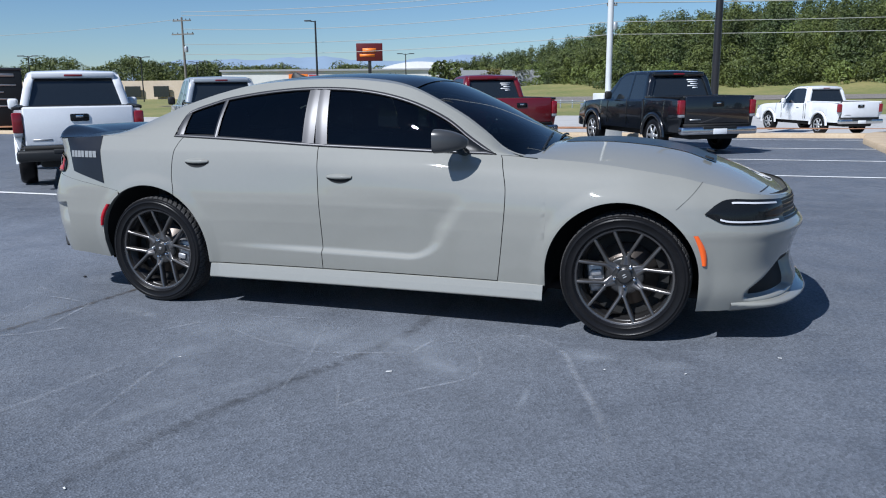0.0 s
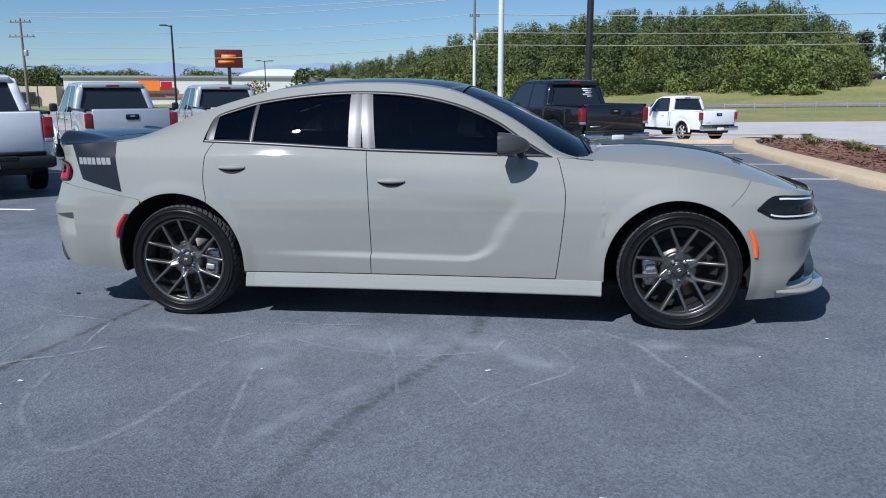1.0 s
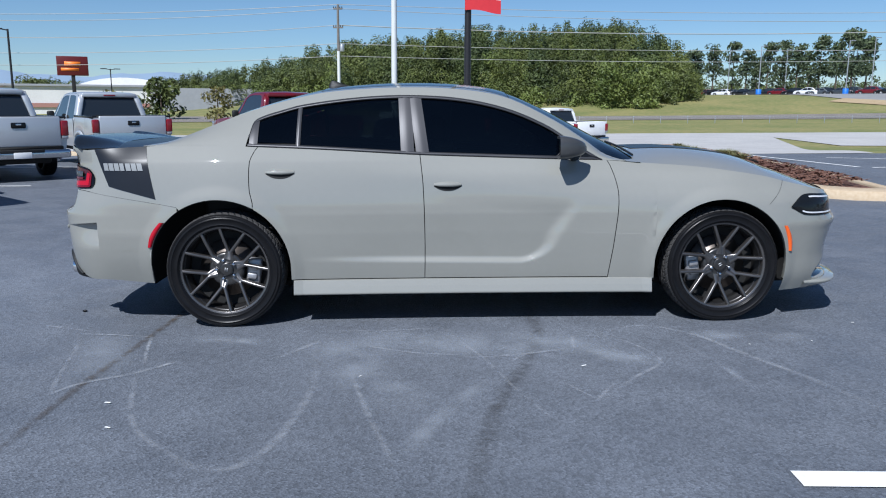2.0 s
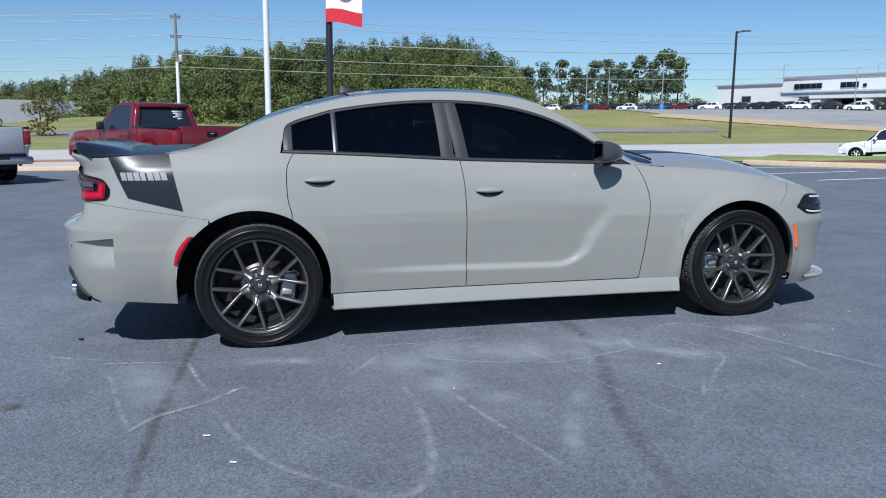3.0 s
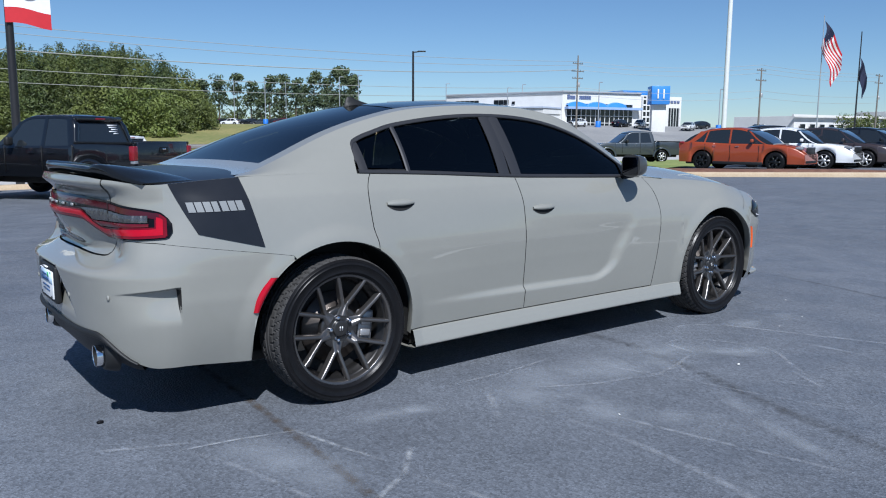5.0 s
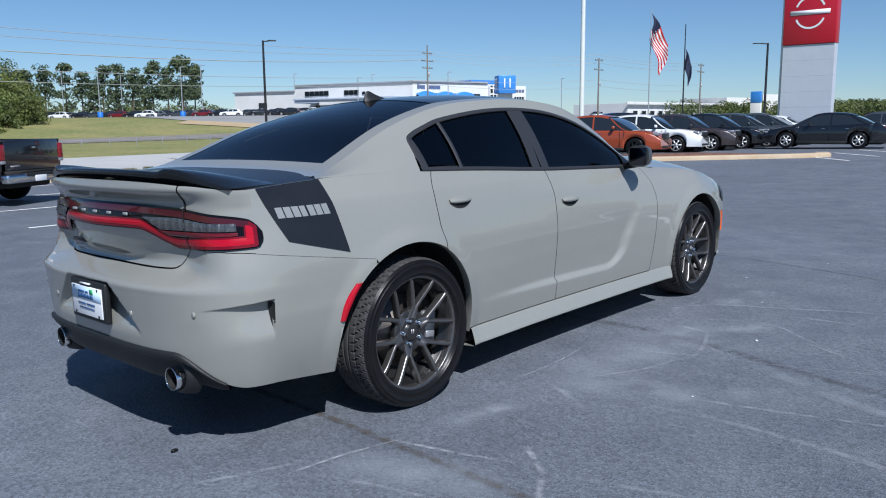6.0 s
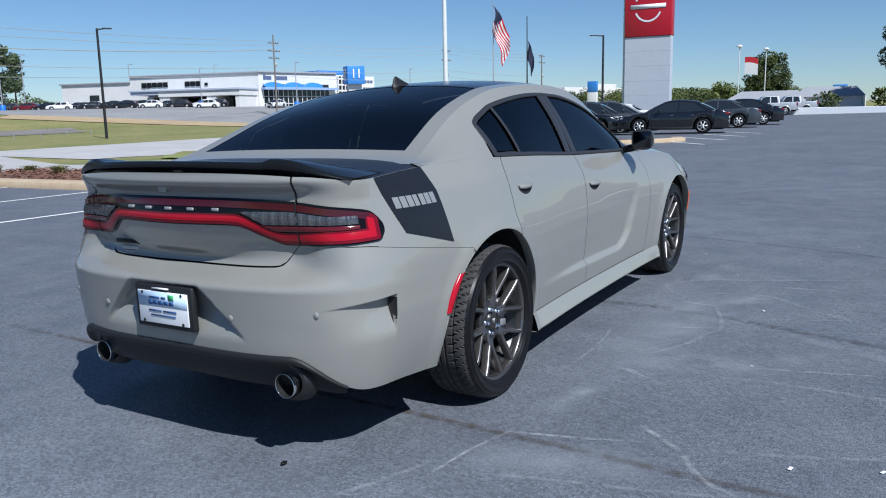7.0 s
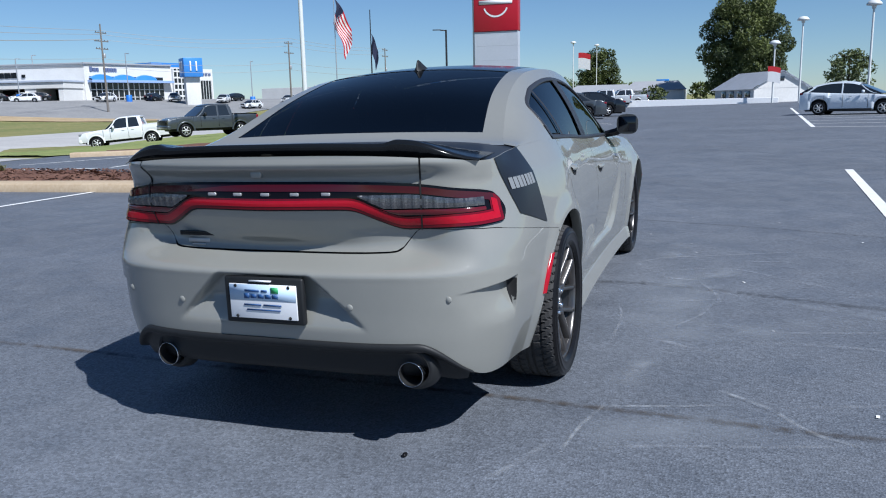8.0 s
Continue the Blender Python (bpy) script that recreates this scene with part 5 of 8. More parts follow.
def mark(name, pts, width, material, label, dz=0.005, one_sided=False, width2=None):
    keys = curve(*[(i, p) for i, p in enumerate(pts)])
    n = 14 * (len(pts) - 1)
    rows, fades = [], []
    for i in range(n + 1):
        t = i / 14
        p, q = keys(t), keys(min(t + 0.05, len(pts) - 1)) - keys(max(t - 0.05, 0))
        d = q / max(np.hypot(*q), 1e-6)
        nrm = np.array([-d[1], d[0]])
        w = width if width2 is None else width + (width2 - width) * i / n
        ends = min(1, 4 * i / n, 4 * (n - i) / n)
        row = []
        for k, f in ((-1, 0), (-0.4, 0.8), (0, 1), (0.4, 0.8), (1, 0)):
            if one_sided:
                f = {-1: 0, -0.4: 0.25, 0: 0.5, 0.4: 0.8, 1: 1.0}[k]
            x, y = p + nrm * w * k / 2
            row.append(Vector((x, y, 0.0 + lot_z(x, y) + dz)))
            fades.append(f * ends)
        rows.append(row)
    bm = grid(rows)
    ob = part(name, bm, material)
    at = ob.data.attributes.new("fade", "FLOAT", "POINT")
    at.data.foreach_set("value", fades)
    return tagged(ob, label, "ground mark", kind="structure")


DUSTY = "pale chalky scuff on the dark asphalt"
mark("scuff_mark", [(0.465, -2.257), (0.70, -1.95), (0.908, -1.692), (0.86, -1.4), (0.70, -1.16)], 0.031, DUST, DUSTY)
mark("scuff_mark", [(0.92, -1.62), (0.78, -1.66), (0.68, -1.58), (0.60, -1.35)], 0.26, FILM, DUSTY, 0.007)
mark("scuff_mark", [(0.7, -1.16), (1.0, -1.0), (1.25, -1.2), (1.39, -1.56), (1.56, -2.0), (1.7, -2.5)], 0.037, DUST, DUSTY, 0.006, width2=0.06)
mark("scuff_mark", [(1.10, -1.3), (1.2, -1.75), (1.22, -2.1)], 0.05, FILM, DUSTY)
mark("scuff_mark", [(1.2, -1.2), (1.6, -1.25), (1.95, -1.3)], 0.26, FILM, DUSTY, 0.0049)
# drag lines and fanned dust beside the sill
for pts, width, m_, dz in (
        ([(-1.05, -1.05), (-0.565, -1.052), (-0.18, -0.995)], 0.022, DUST, 0.0065),
        ([(-0.22, -0.96), (-0.089, -1.38), (-0.019, -1.585), (0.038, -1.798), (0.11, -2.101), (0.28, -2.66)], 0.024, DUST, 0.0062),
        ([(-0.72, -1.32), (-0.397, -1.487), (-0.084, -1.559)], 0.03, DUST, 0.0059),
        ([(-0.15, -1.57), (0.0, -1.587), (0.251, -1.531), (0.53, -1.435)], 0.034, FAINT, 0.0067),
        ([(0.50, -1.47), (0.515, -1.35), (0.545, -1.21)], 0.030, DUST, 0.0071),
        ([(0.52, -1.235), (0.58, -1.215), (0.70, -1.21)], 0.026, DUST, 0.0075),
        ([(0.06, -1.76), (0.14, -1.65), (0.25, -1.52)], 0.026, DUST, 0.0073),
        ([(0.33, -1.95), (0.39, -2.09), (0.46, -2.24)], 0.02, FAINT, 0.0055),
        ([(0.45, -2.25), (0.52, -2.13), (0.61, -1.99)], 0.03, DUST, 0.0058),
        ([(-0.70, -1.8), (-0.59, -2.3), (-0.44, -2.9)], 0.035, FAINT, 0.0064),
        ([(-1.12, -1.58), (-1.0, -1.39), (-0.90, -1.24)], 0.05, FAINT, 0.0068),
        ([(0.02, -1.89), (-0.175, -2.242), (-0.313, -2.514), (-0.40, -2.83)], 0.12, FILM, 0.0052),
        ([(-0.86, -1.25), (-0.72, -1.62), (-0.56, -2.0), (-0.38, -2.4)], 0.42, FILM, 0.0047),
        ([(-1.05, -1.3), (-0.4, -1.3), (0.3, -1.35), (0.8, -1.3)], 0.55, FILM, 0.0044),
        ([(-1.33, -2.78), (-1.106, -2.895), (-0.99, -2.82), (-0.925, -2.648), (-0.883, -2.359), (-0.863, -2.015), (-0.89, -1.6)], 0.055, FAINT, 0.0063),
        ([(-1.68, -1.17), (-1.464, -1.216), (-1.15, -1.32)], 0.20, FILM, 0.0053),
        ([(-1.56, -1.19), (-1.45, -1.22), (-1.3, -1.27)], 0.08, FAINT, 0.0066),
        # the star of chalk behind the rear wheel
        ([(-2.42, -1.045), (-2.15, -1.08), (-1.87, -1.15)], 0.022, CHALK, 0.0061),
        ([(-1.92, -1.10), (-1.85, -1.40), (-1.77, -1.68)], 0.028, CHALK, 0.0067),
        ([(-2.09, -2.10), (-1.995, -1.936), (-1.88, -1.855), (-1.75, -1.775)], 0.036, CHALK, 0.0070),
        ([(-1.80, -1.81), (-1.71, -1.71), (-1.61, -1.59)], 0.036, CHALK, 0.0074),
        ([(-2.055, -2.12), (-2.12, -1.9), (-2.171, -1.708), (-2.262, -1.335), (-2.38, -1.02)], 0.034, FAINT, 0.0058),
        ([(-1.785, -1.75), (-1.70, -2.03), (-1.647, -2.21), (-1.528, -2.493), (-1.335, -2.72), (-1.15, -2.88)], 0.038, DUST, 0.0056),
        ([(-2.25, -1.05), (-2.06, -1.4), (-1.97, -1.9)], 0.34, FILM, 0.0045),
        ([(-2.7, -0.83), (-2.5, -0.92), (-2.3, -1.0)], 0.037, FAINT, 0.0055)):
    mark("scuff_mark", pts, width, m_, DUSTY, dz)
mark("asphalt_seam", [(-1.75, 3.2), (-1.79, 2.37), (-1.81, 1.71), (-1.88, 0.3), (-1.905, -0.66), (-1.94, -1.3), (-1.98, -1.95), (-1.99, -2.5), (-1.98, -4.0)], 0.058, TAR, "dark tar seam in the asphalt", 0.004)
mark("asphalt_seam", [(0.40, 0.3), (0.36, -0.6), (0.35, -1.1), (0.2, -1.7), (0.02, -2.2), (-0.15, -3.0), (-0.25, -4.0)], 0.11, DAMP, "dark tyre track on the asphalt", 0.0042)
mark("tyre_track", [(3.3, -0.2), (3.23, -0.7), (2.92, -1.65), (2.5, -2.7), (2.1, -3.4)], 0.06, DAMP, "dark tyre track on the asphalt", 0.0036)
mark("oil_spot", [(-2.72, -1.60), (-2.65, -1.64), (-2.58, -1.61)], 0.11, TAR, "small dark oil spot on the asphalt", 0.0052)
rng = random.Random(5)
for k in range(26):
    x, y = rng.uniform(-4.5, 3.5), rng.uniform(-4.2, -0.9)
    mark("paint_fleck", [(x, y), (x + rng.uniform(0.008, 0.03), y + rng.uniform(-0.015, 0.015))], rng.uniform(0.006, 0.014), LINE, "tiny white fleck on the asphalt", 0.0056)
bm = bmesh.new()
bmesh.ops.create_icosphere(bm, subdivisions=2, radius=0.011, matrix=Matrix.Translation((-2.56, -0.505, lot_z(-2.56, -0.505) + 0.008)) @ Matrix.Diagonal((1.5, 0.9, 0.7, 1)))
tagged(part("pebble", bm, RUBBER), "small black pebble lying on asphalt", "stone")
# ---- other vehicles ----
def paint(name, colour, rough=0.3, metal=0.0):
    return mat(name, colour, rough, metal, 0.03, 4, coat=0.8)


V_WHITE, V_BLACK, V_RED = paint("white_car_paint", (0.72, 0.73, 0.74)), paint("black_car_paint", (0.006, 0.007, 0.009), 0.2), paint("red_car_paint", (0.13, 0.004, 0.008))
V_SILVER, V_ORANGE, V_BROWN = paint("silver_car_paint", (0.50, 0.52, 0.54), 0.35, 0.4), paint("orange_car_paint", (0.27, 0.046, 0.012)), paint("brown_car_paint", (0.035, 0.025, 0.025))
V_SLATE, V_PALE = paint("slate_car_paint", (0.055, 0.065, 0.075), 0.3, 0.3), paint("pale_blue_car_paint", (0.66, 0.71, 0.76), 0.35, 0.0)
CAR_GLASS = mat("car_window_glass", (0.016, 0.020, 0.024), 0.05, coat=0.7)
ALLOY = mat("alloy_wheel", (0.5, 0.5, 0.5), 0.35, 0.7)
LAMP_RED = mat("lamp_red", (0.19, 0.005, 0.010), 0.2, coat=0.6)
LAMP_CLEAR = mat("lamp_clear", (0.30, 0.31, 0.33), 0.15, 0.4, coat=0.5)
BUMPER_CHROME = mat("bumper_chrome", (0.6, 0.6, 0.61), 0.18, 1.0)


def plain_wheel(parent, x, y, r, rim=ALLOY, w=0.23):
    """A road wheel: tyre, dished rim and six spokes."""
    wheel_ob = new("wheel")
    wheel_ob.parent = parent
    wheel_ob.matrix_local = pose(x, y, r) @ Matrix.Rotation(0 if y < 0 else math.pi, 4, "Z")
    part("tyre", lathe([(r * 0.66, -w / 2), (r * 0.9, -w / 2 - 0.008), (r * 0.97, -w / 2 + 0.015), (r, -w / 2 + 0.05), (r, w / 2 - 0.05), (r * 0.95, w / 2), (r * 0.6, w / 2)], 26), RUBBER, wheel_ob)
    # dish in black, so that its colour carries the shade between the spokes
    part("wheel_dish", lathe([(r * 0.67, -w / 2 + 0.002), (r * 0.63, -w / 2 + 0.02), (r * 0.6, -0.02), (0.0, -0.02)], 20), GROOVE, wheel_ob, "wheel dish coloured black for the shade behind the spokes")
    bm = lathe([(r * 0.68, -w / 2 + 0.004), (r * 0.66, -w / 2 - 0.004), (r * 0.61, -w / 2 + 0.012)], 28)
    for k in range(6):
        box(bm, (0.0, -w / 2 + 0.004, -r * 0.085), (r * 0.64, -w / 2 + 0.03, r * 0.085), 0.0, Matrix.Rotation(math.pi / 3 * k, 4, "Y"))
    lathe([(r * 0.22, -w / 2 + 0.02), (r * 0.2, -w / 2 - 0.002), (0.0, -w / 2 - 0.004)], 16, "Y", bm)
    part("rim", bm, rim, wheel_ob)


def prism(columns, half_bottom, half_mid, half_top, n_mid=3):
    """A body from columns (x, low, high): flanks that lean in towards the top, and a lid."""
    rows = []
    for x, lo, hi, wf in columns:
        right = []
        for u in (0.0, 0.15, 0.45, 0.75, 0.93, 1.0):
            z = lo + (hi - lo) * u
            w = (half_bottom + (half_mid - half_bottom) * smooth01(u / 0.45)) if u < 0.45 else half_mid + (half_top - half_mid) * ((u - 0.45) / 0.55) ** 2
            right.append(Vector((x, -w * wf, z)))
        crown = 0.02
        mid = [Vector((x, -right[-1].y * (-v), hi + crown * (1 - v * v))) for v in (-0.8, -0.4, 0, 0.4, 0.8)]
        left = [Vector((p.x, -p.y, p.z)) for p in right[::-1]]
        rows.append(right + mid + left)
    bm = grid(rows)
    for r in (rows[0], rows[-1]):
        bm.faces.new([bm.verts.new(p) for p in r])
    return bm


def body_columns(x0, x1, low, top, arches, nose=0.12):
    xs = set(round(v, 4) for v in lin(x0, x1, 36))
    for cx, r in arches:
        xs = {x for x in xs if abs(x - cx) > r + 0.01}
        xs |= {round(cx - r * math.cos(math.pi * i / 14), 4) for i in range(15)}
    cols = []
    for x in sorted(xs):
        lo = low
        for cx, r in arches:
            if abs(x - cx) <= r + 1e-3:
                if abs(abs(x - cx) - r) < 1e-3:
                    side = -1 if x < cx else 1
                    pair = [(x, low), (x, 0.36)]
                    lo = None
                    wf = 1 - nose * (smooth01((x0 + 0.35 - x) / 0.35) + smooth01((x - x1 + 0.6) / 0.6))
                    for _, l in (pair if side < 0 else pair[::-1]):
                        cols.append((x, l, float(top(x)), wf))
                    break
                lo = 0.36 + math.sqrt(r * r - (x - cx) ** 2)
        if lo is not None:
            wf = 1 - nose * (smooth01((x0 + 0.35 - x) / 0.35) * 0.5 + smooth01((x - x1 + 0.6) / 0.6))
            cols.append((x, lo, float(top(x)), wf))
    return cols


def glasshouse(parent, material, keys, half_low, half_high, pillars, roof_from, roof_to):
    """Windows as one dark band with a body-coloured roof and pillars. keys: (x, belt, roof)."""
    belt_c, roof_c = curve(*[(k[0], k[1]) for k in keys]), curve(*[(k[0], k[2]) for k in keys])
    x0, x1 = keys[0][0], keys[-1][0]
    top_most = max(k[2] for k in keys)

    def half(x, z):
        u = (z - float(belt_c(x))) / max(top_most - float(belt_c(x)), 0.01)
        return half_low + (half_high - half_low) * min(max(u, 0), 1)

    rows = []
    for x in lin(x0, x1, 30):
        zb, zr = float(belt_c(x)), max(float(roof_c(x)), float(belt_c(x)) + 0.002)
        col = [Vector((x, -half(x, z), z)) for z in lin(zb, zr, 6)]
        rows.append(col + [Vector((x, v * half(x, zr), zr + 0.012)) for v in (-0.6, 0, 0.6)] + [Vector((p.x, -p.y, p.z)) for p in col[::-1]])
    xs_ = lin(x0, x1, 30)
    # panes: one for each gap between pillars on either side, and the two screens
    cuts = [0] + [min(range(30), key=lambda i: abs(xs_[i] - (a + b_) / 2)) for a, b_, _ in pillars[1:-1]] + [29]
    for i0, i1 in zip(cuts, cuts[1:]):
        for cols_ in (slice(0, 6), slice(9, 15)):
            part("side_window", grid([r[cols_] for r in rows[i0:i1 + 1]]), CAR_GLASS, parent, "dark side window glass")
    i_rear = min(range(30), key=lambda i: abs(xs_[i] - roof_from)) + 1
    i_front = min(range(30), key=lambda i: abs(xs_[i] - roof_to)) - 1
    bm = grid([r[5:10] for r in rows[:i_rear + 1]])
    bm.faces.new([bm.verts.new(p) for p in rows[0]])
    part("rear_window", bm, CAR_GLASS, parent, "dark rear window glass")
    bm = grid([r[5:10] for r in rows[i_front:]])
    bm.faces.new([bm.verts.new(p) for p in rows[-1]])
    part("windscreen", bm, CAR_GLASS, parent, "dark windscreen glass")
    rows = []
    for x in lin(roof_from, roof_to, 22):
        zr = float(roof_c(x))
        w = half(x, zr)
        drop = 0.055
        rows.append([Vector((x, -half(x, zr - drop) - 0.006, zr - drop)), Vector((x, -w - 0.006, zr - 0.01)), Vector((x, -w * 0.9, zr + 0.022)), Vector((x, 0, zr + 0.04)), Vector((x, w * 0.9, zr + 0.022)), Vector((x, w + 0.006, zr - 0.01)), Vector((x, half(x, zr - drop) + 0.006, zr - drop))])
    part("roof", grid(rows), material, parent)
    for xa, xb, w in pillars:
        for sign in (-1, 1):
            rows = []
            for u in lin(0, 1, 8):
                x = xa + (xb - xa) * u
                x = min(max(x, x0), x1)
                z = float(belt_c(xa)) + (min(float(roof_c(x)), top_most) - float(belt_c(xa))) * u
                rows.append([Vector((x - w, sign * (half(x, z) + 0.004), z)), Vector((x, sign * (half(x, z) + 0.010), z)), Vector((x + w, sign * (half(x, z) + 0.004), z))])
            part("pillar", grid(rows), material, parent)
    return half


def seam(parent, x, y, z0, z1):
    for sign in (-1, 1):
        bm = bmesh.new()
        box(bm, (x - 0.005, sign * y - 0.006, z0), (x + 0.005, sign * y + 0.006, z1))
        part("door_gap", bm, GROOVE, parent)


def lump(parent, name, lo, hi, material, bevel=0.02, label=""):
    lo, hi = [min(a, b_) for a, b_ in zip(lo, hi)], [max(a, b_) for a, b_ in zip(lo, hi)]
    return part(name, box(bmesh.new(), lo, hi, bevel), material, parent, label)


def pickup(label, material, m, crew=True, chrome=True, lamp_h=0.3, flare=None, group="parked pickups", wheels=ALLOY, dark_gate=False, sticker=False):
    """A pickup truck; its tailgate stands at the local origin, facing +x."""
    t = thing("pickup_truck", label, "pickup truck", group, m)
    bed_end = 1.55 if crew else 1.9
    rear_ax, front_ax, r = 1.12, 4.32, 0.37
    top = curve((0, 1.20), (bed_end - 0.05, 1.20), (bed_end + 0.05, 1.16), (3.6, 1.13), (4.2, 1.11), (5.0, 1.02), (5.28, 0.86))
    bm = prism(body_columns(0.06, 5.28, 0.48, top, [(rear_ax, 0.45), (front_ax, 0.45)], 0.06), 0.87, 0.925, 0.895)
    part("body", bm, material, t)
    lump(t, "bed_liner", (0.10, -0.80, 1.205), (bed_end - 0.02, 0.80, 1.225), GROOVE, 0.0, "black load bed")
    for sign in (-1, 1):
        lump(t, "bed_rail", (0.06, sign * 0.80, 1.19), (bed_end, sign * 0.905, 1.245), (material if material is V_WHITE else GLOSS_BLACK) if not dark_gate else PLASTIC, 0.015)
        lump(t, "tail_lamp", (-0.005, sign * 0.775, 0.86), (0.12, sign * 0.915, 0.86 + lamp_h), LAMP_RED, 0.02)
        lump(t, "reversing_lamp", (-0.008, sign * 0.785, 0.80), (0.10, sign * 0.90, 0.86), LAMP_CLEAR, 0.01)
        lump(t, "door_mirror", (3.15, sign * 0.93, 1.14), (3.27, sign * 1.10, 1.33), PLASTIC if material is not V_WHITE else V_WHITE, 0.04)
        for cx in (rear_ax, front_ax):
            rows = []
            for i in range(17):
                a = math.pi * i / 16
                rows.append([Vector((cx - rr * math.cos(a), sign * yy, 0.36 + rr * math.sin(a))) for rr, yy in ((0.445, 0.90), (0.445, 0.952), (0.52, 0.948), (0.53, 0.915))])
            part("wheel_arch", grid(rows), flare or material, t)
            lump(t, "wheel_well", (cx - 0.43, sign * 0.45, 0.42), (cx + 0.43, sign * 0.85, 0.80), GROOVE, 0.0)
        for x in ((3.02, 2.15) if crew else (2.75,)):
            lump(t, "door_handle", (x - 0.42 if x > 2.5 else x - 0.1, sign * 0.925, 0.99), (x - 0.26 if x > 2.5 else x + 0.06, sign * 0.95, 1.02), material, 0.01)
        lump(t, "headlamp", (5.0, sign * 0.62, 0.84), (5.27, sign * 0.86, 1.0), LAMP_CLEAR, 0.03)
    gate = lump(t, "tailgate", (0.005, -0.77, 0.66), (0.075, 0.77, 1.24), material, 0.025)
    lump(gate, "handle_panel", (-0.012, -0.13, 1.02), (0.012, 0.13, 1.13), GLOSS_BLACK, 0.02, "black tailgate handle panel")
    lump(gate, "emblem", (-0.018, -0.05, 1.075), (-0.008, 0.05, 1.11), CHROME, 0.004, "small plain emblem")
    lump(gate, "badge_bar", (-0.0, 0.40, 0.74), (0.008, 0.66, 0.765), SILVER, 0.0, "small badge bar")
    lump(t, "gate_gap", (-0.004, -0.79, 0.60), (0.05, 0.79, 0.665), GROOVE, 0.0)
    bump_m = BUMPER_CHROME if chrome else PLASTIC
    lump(t, "rear_bumper", (-0.12, -0.90, 0.44), (0.06, 0.90, 0.605), bump_m, 0.04)
    lump(t, "step_pad", (-0.125, -0.40, 0.55), (0.02, 0.40, 0.615), PLASTIC, 0.01)
    lump(t, "number_plate", (-0.13, -0.16, 0.45), (-0.119, 0.16, 0.565), WHITE, 0.004, "pale dealer plate")
    lump(t, "underbody", (0.1, -0.6, 0.33), (5.0, 0.6, 0.55), GROOVE, 0.05)
    lump(t, "front_bumper", (5.12, -0.88, 0.42), (5.34, 0.88, 0.68), material, 0.06)
    lump(t, "grille", (5.2, -0.5, 0.68), (5.30, 0.5, 0.95), PLASTIC, 0.03)
    keys = [(bed_end + 0.03, 1.15, 1.22), (bed_end + 0.16, 1.15, 1.66), (bed_end + 0.32, 1.15, 1.755), (2.5, 1.14, 1.77), (2.9, 1.135, 1.745), (3.15, 1.13, 1.62), (3.75, 1.125, 1.135)]
    mid = 2.42 if crew else 2.05
    glasshouse(t, material, keys, 0.865, 0.70, [(bed_end + 0.10, bed_end + 0.24, 0.07), (mid, mid - 0.02, 0.05), (3.62, 3.1, 0.045)], bed_end + 0.20, 3.08)
    lump(t, "brake_light", (bed_end + 0.098, -0.14, 1.70), (bed_end + 0.15, 0.14, 1.735), LAMP_RED, 0.005)
    for sign in (-1, 1):
        rows = []
        for u in lin(0, 1, 9):
            x0, z0 = bed_end - 0.012 + 0.115 * u + 0.10 * max(0, u - 0.75) * 4 * u, 1.16 + 0.575 * u
            yo, yi = 0.868 - 0.150 * u, 0.735 - 0.155 * u - 0.12 * smooth01((u - 0.86) / 0.14)
            rows.append([Vector((x0 + dx, sign * yy, z0)) for dx, yy in ((0.16, yo - 0.004), (0.03, yo), (0.0, yo - 0.03), (-0.004, yi + 0.02), (0.012, yi), (0.06, yi))])
        part("cab_back_post", grid(rows), material, t)
    lump(t, "cab_top_edge", (bed_end + 0.105, -0.64, 1.668), (bed_end + 0.30, 0.64, 1.768), material, 0.02)
    if sticker:
        for k, (y0, y1) in enumerate(((-0.50, -0.22), (-0.47, -0.24), (-0.49, -0.30), (-0.46, -0.22), (-0.48, -0.34))):
            zc = 1.575 - 0.045 * k
            xc = bed_end + 0.03 + 0.13 * (zc - 1.22) / 0.44 - 0.010
            lump(t, "sticker_bar", (xc - 0.004, y0, zc), (xc + 0.012, y1, zc + 0.024), WHITE, 0.0, "white sticker bar in the rear window")
    seam(t, bed_end + 0.02, 0.922, 0.56, 1.16)
    seam(t, mid - 0.02, 0.924, 0.56, 1.14)
    seam(t, 3.45, 0.922, 0.56, 1.13)
    for cx in (rear_ax, front_ax):
        for y in (-0.80, 0.80):
            plain_wheel(t, cx, y, r, wheels)
    return t


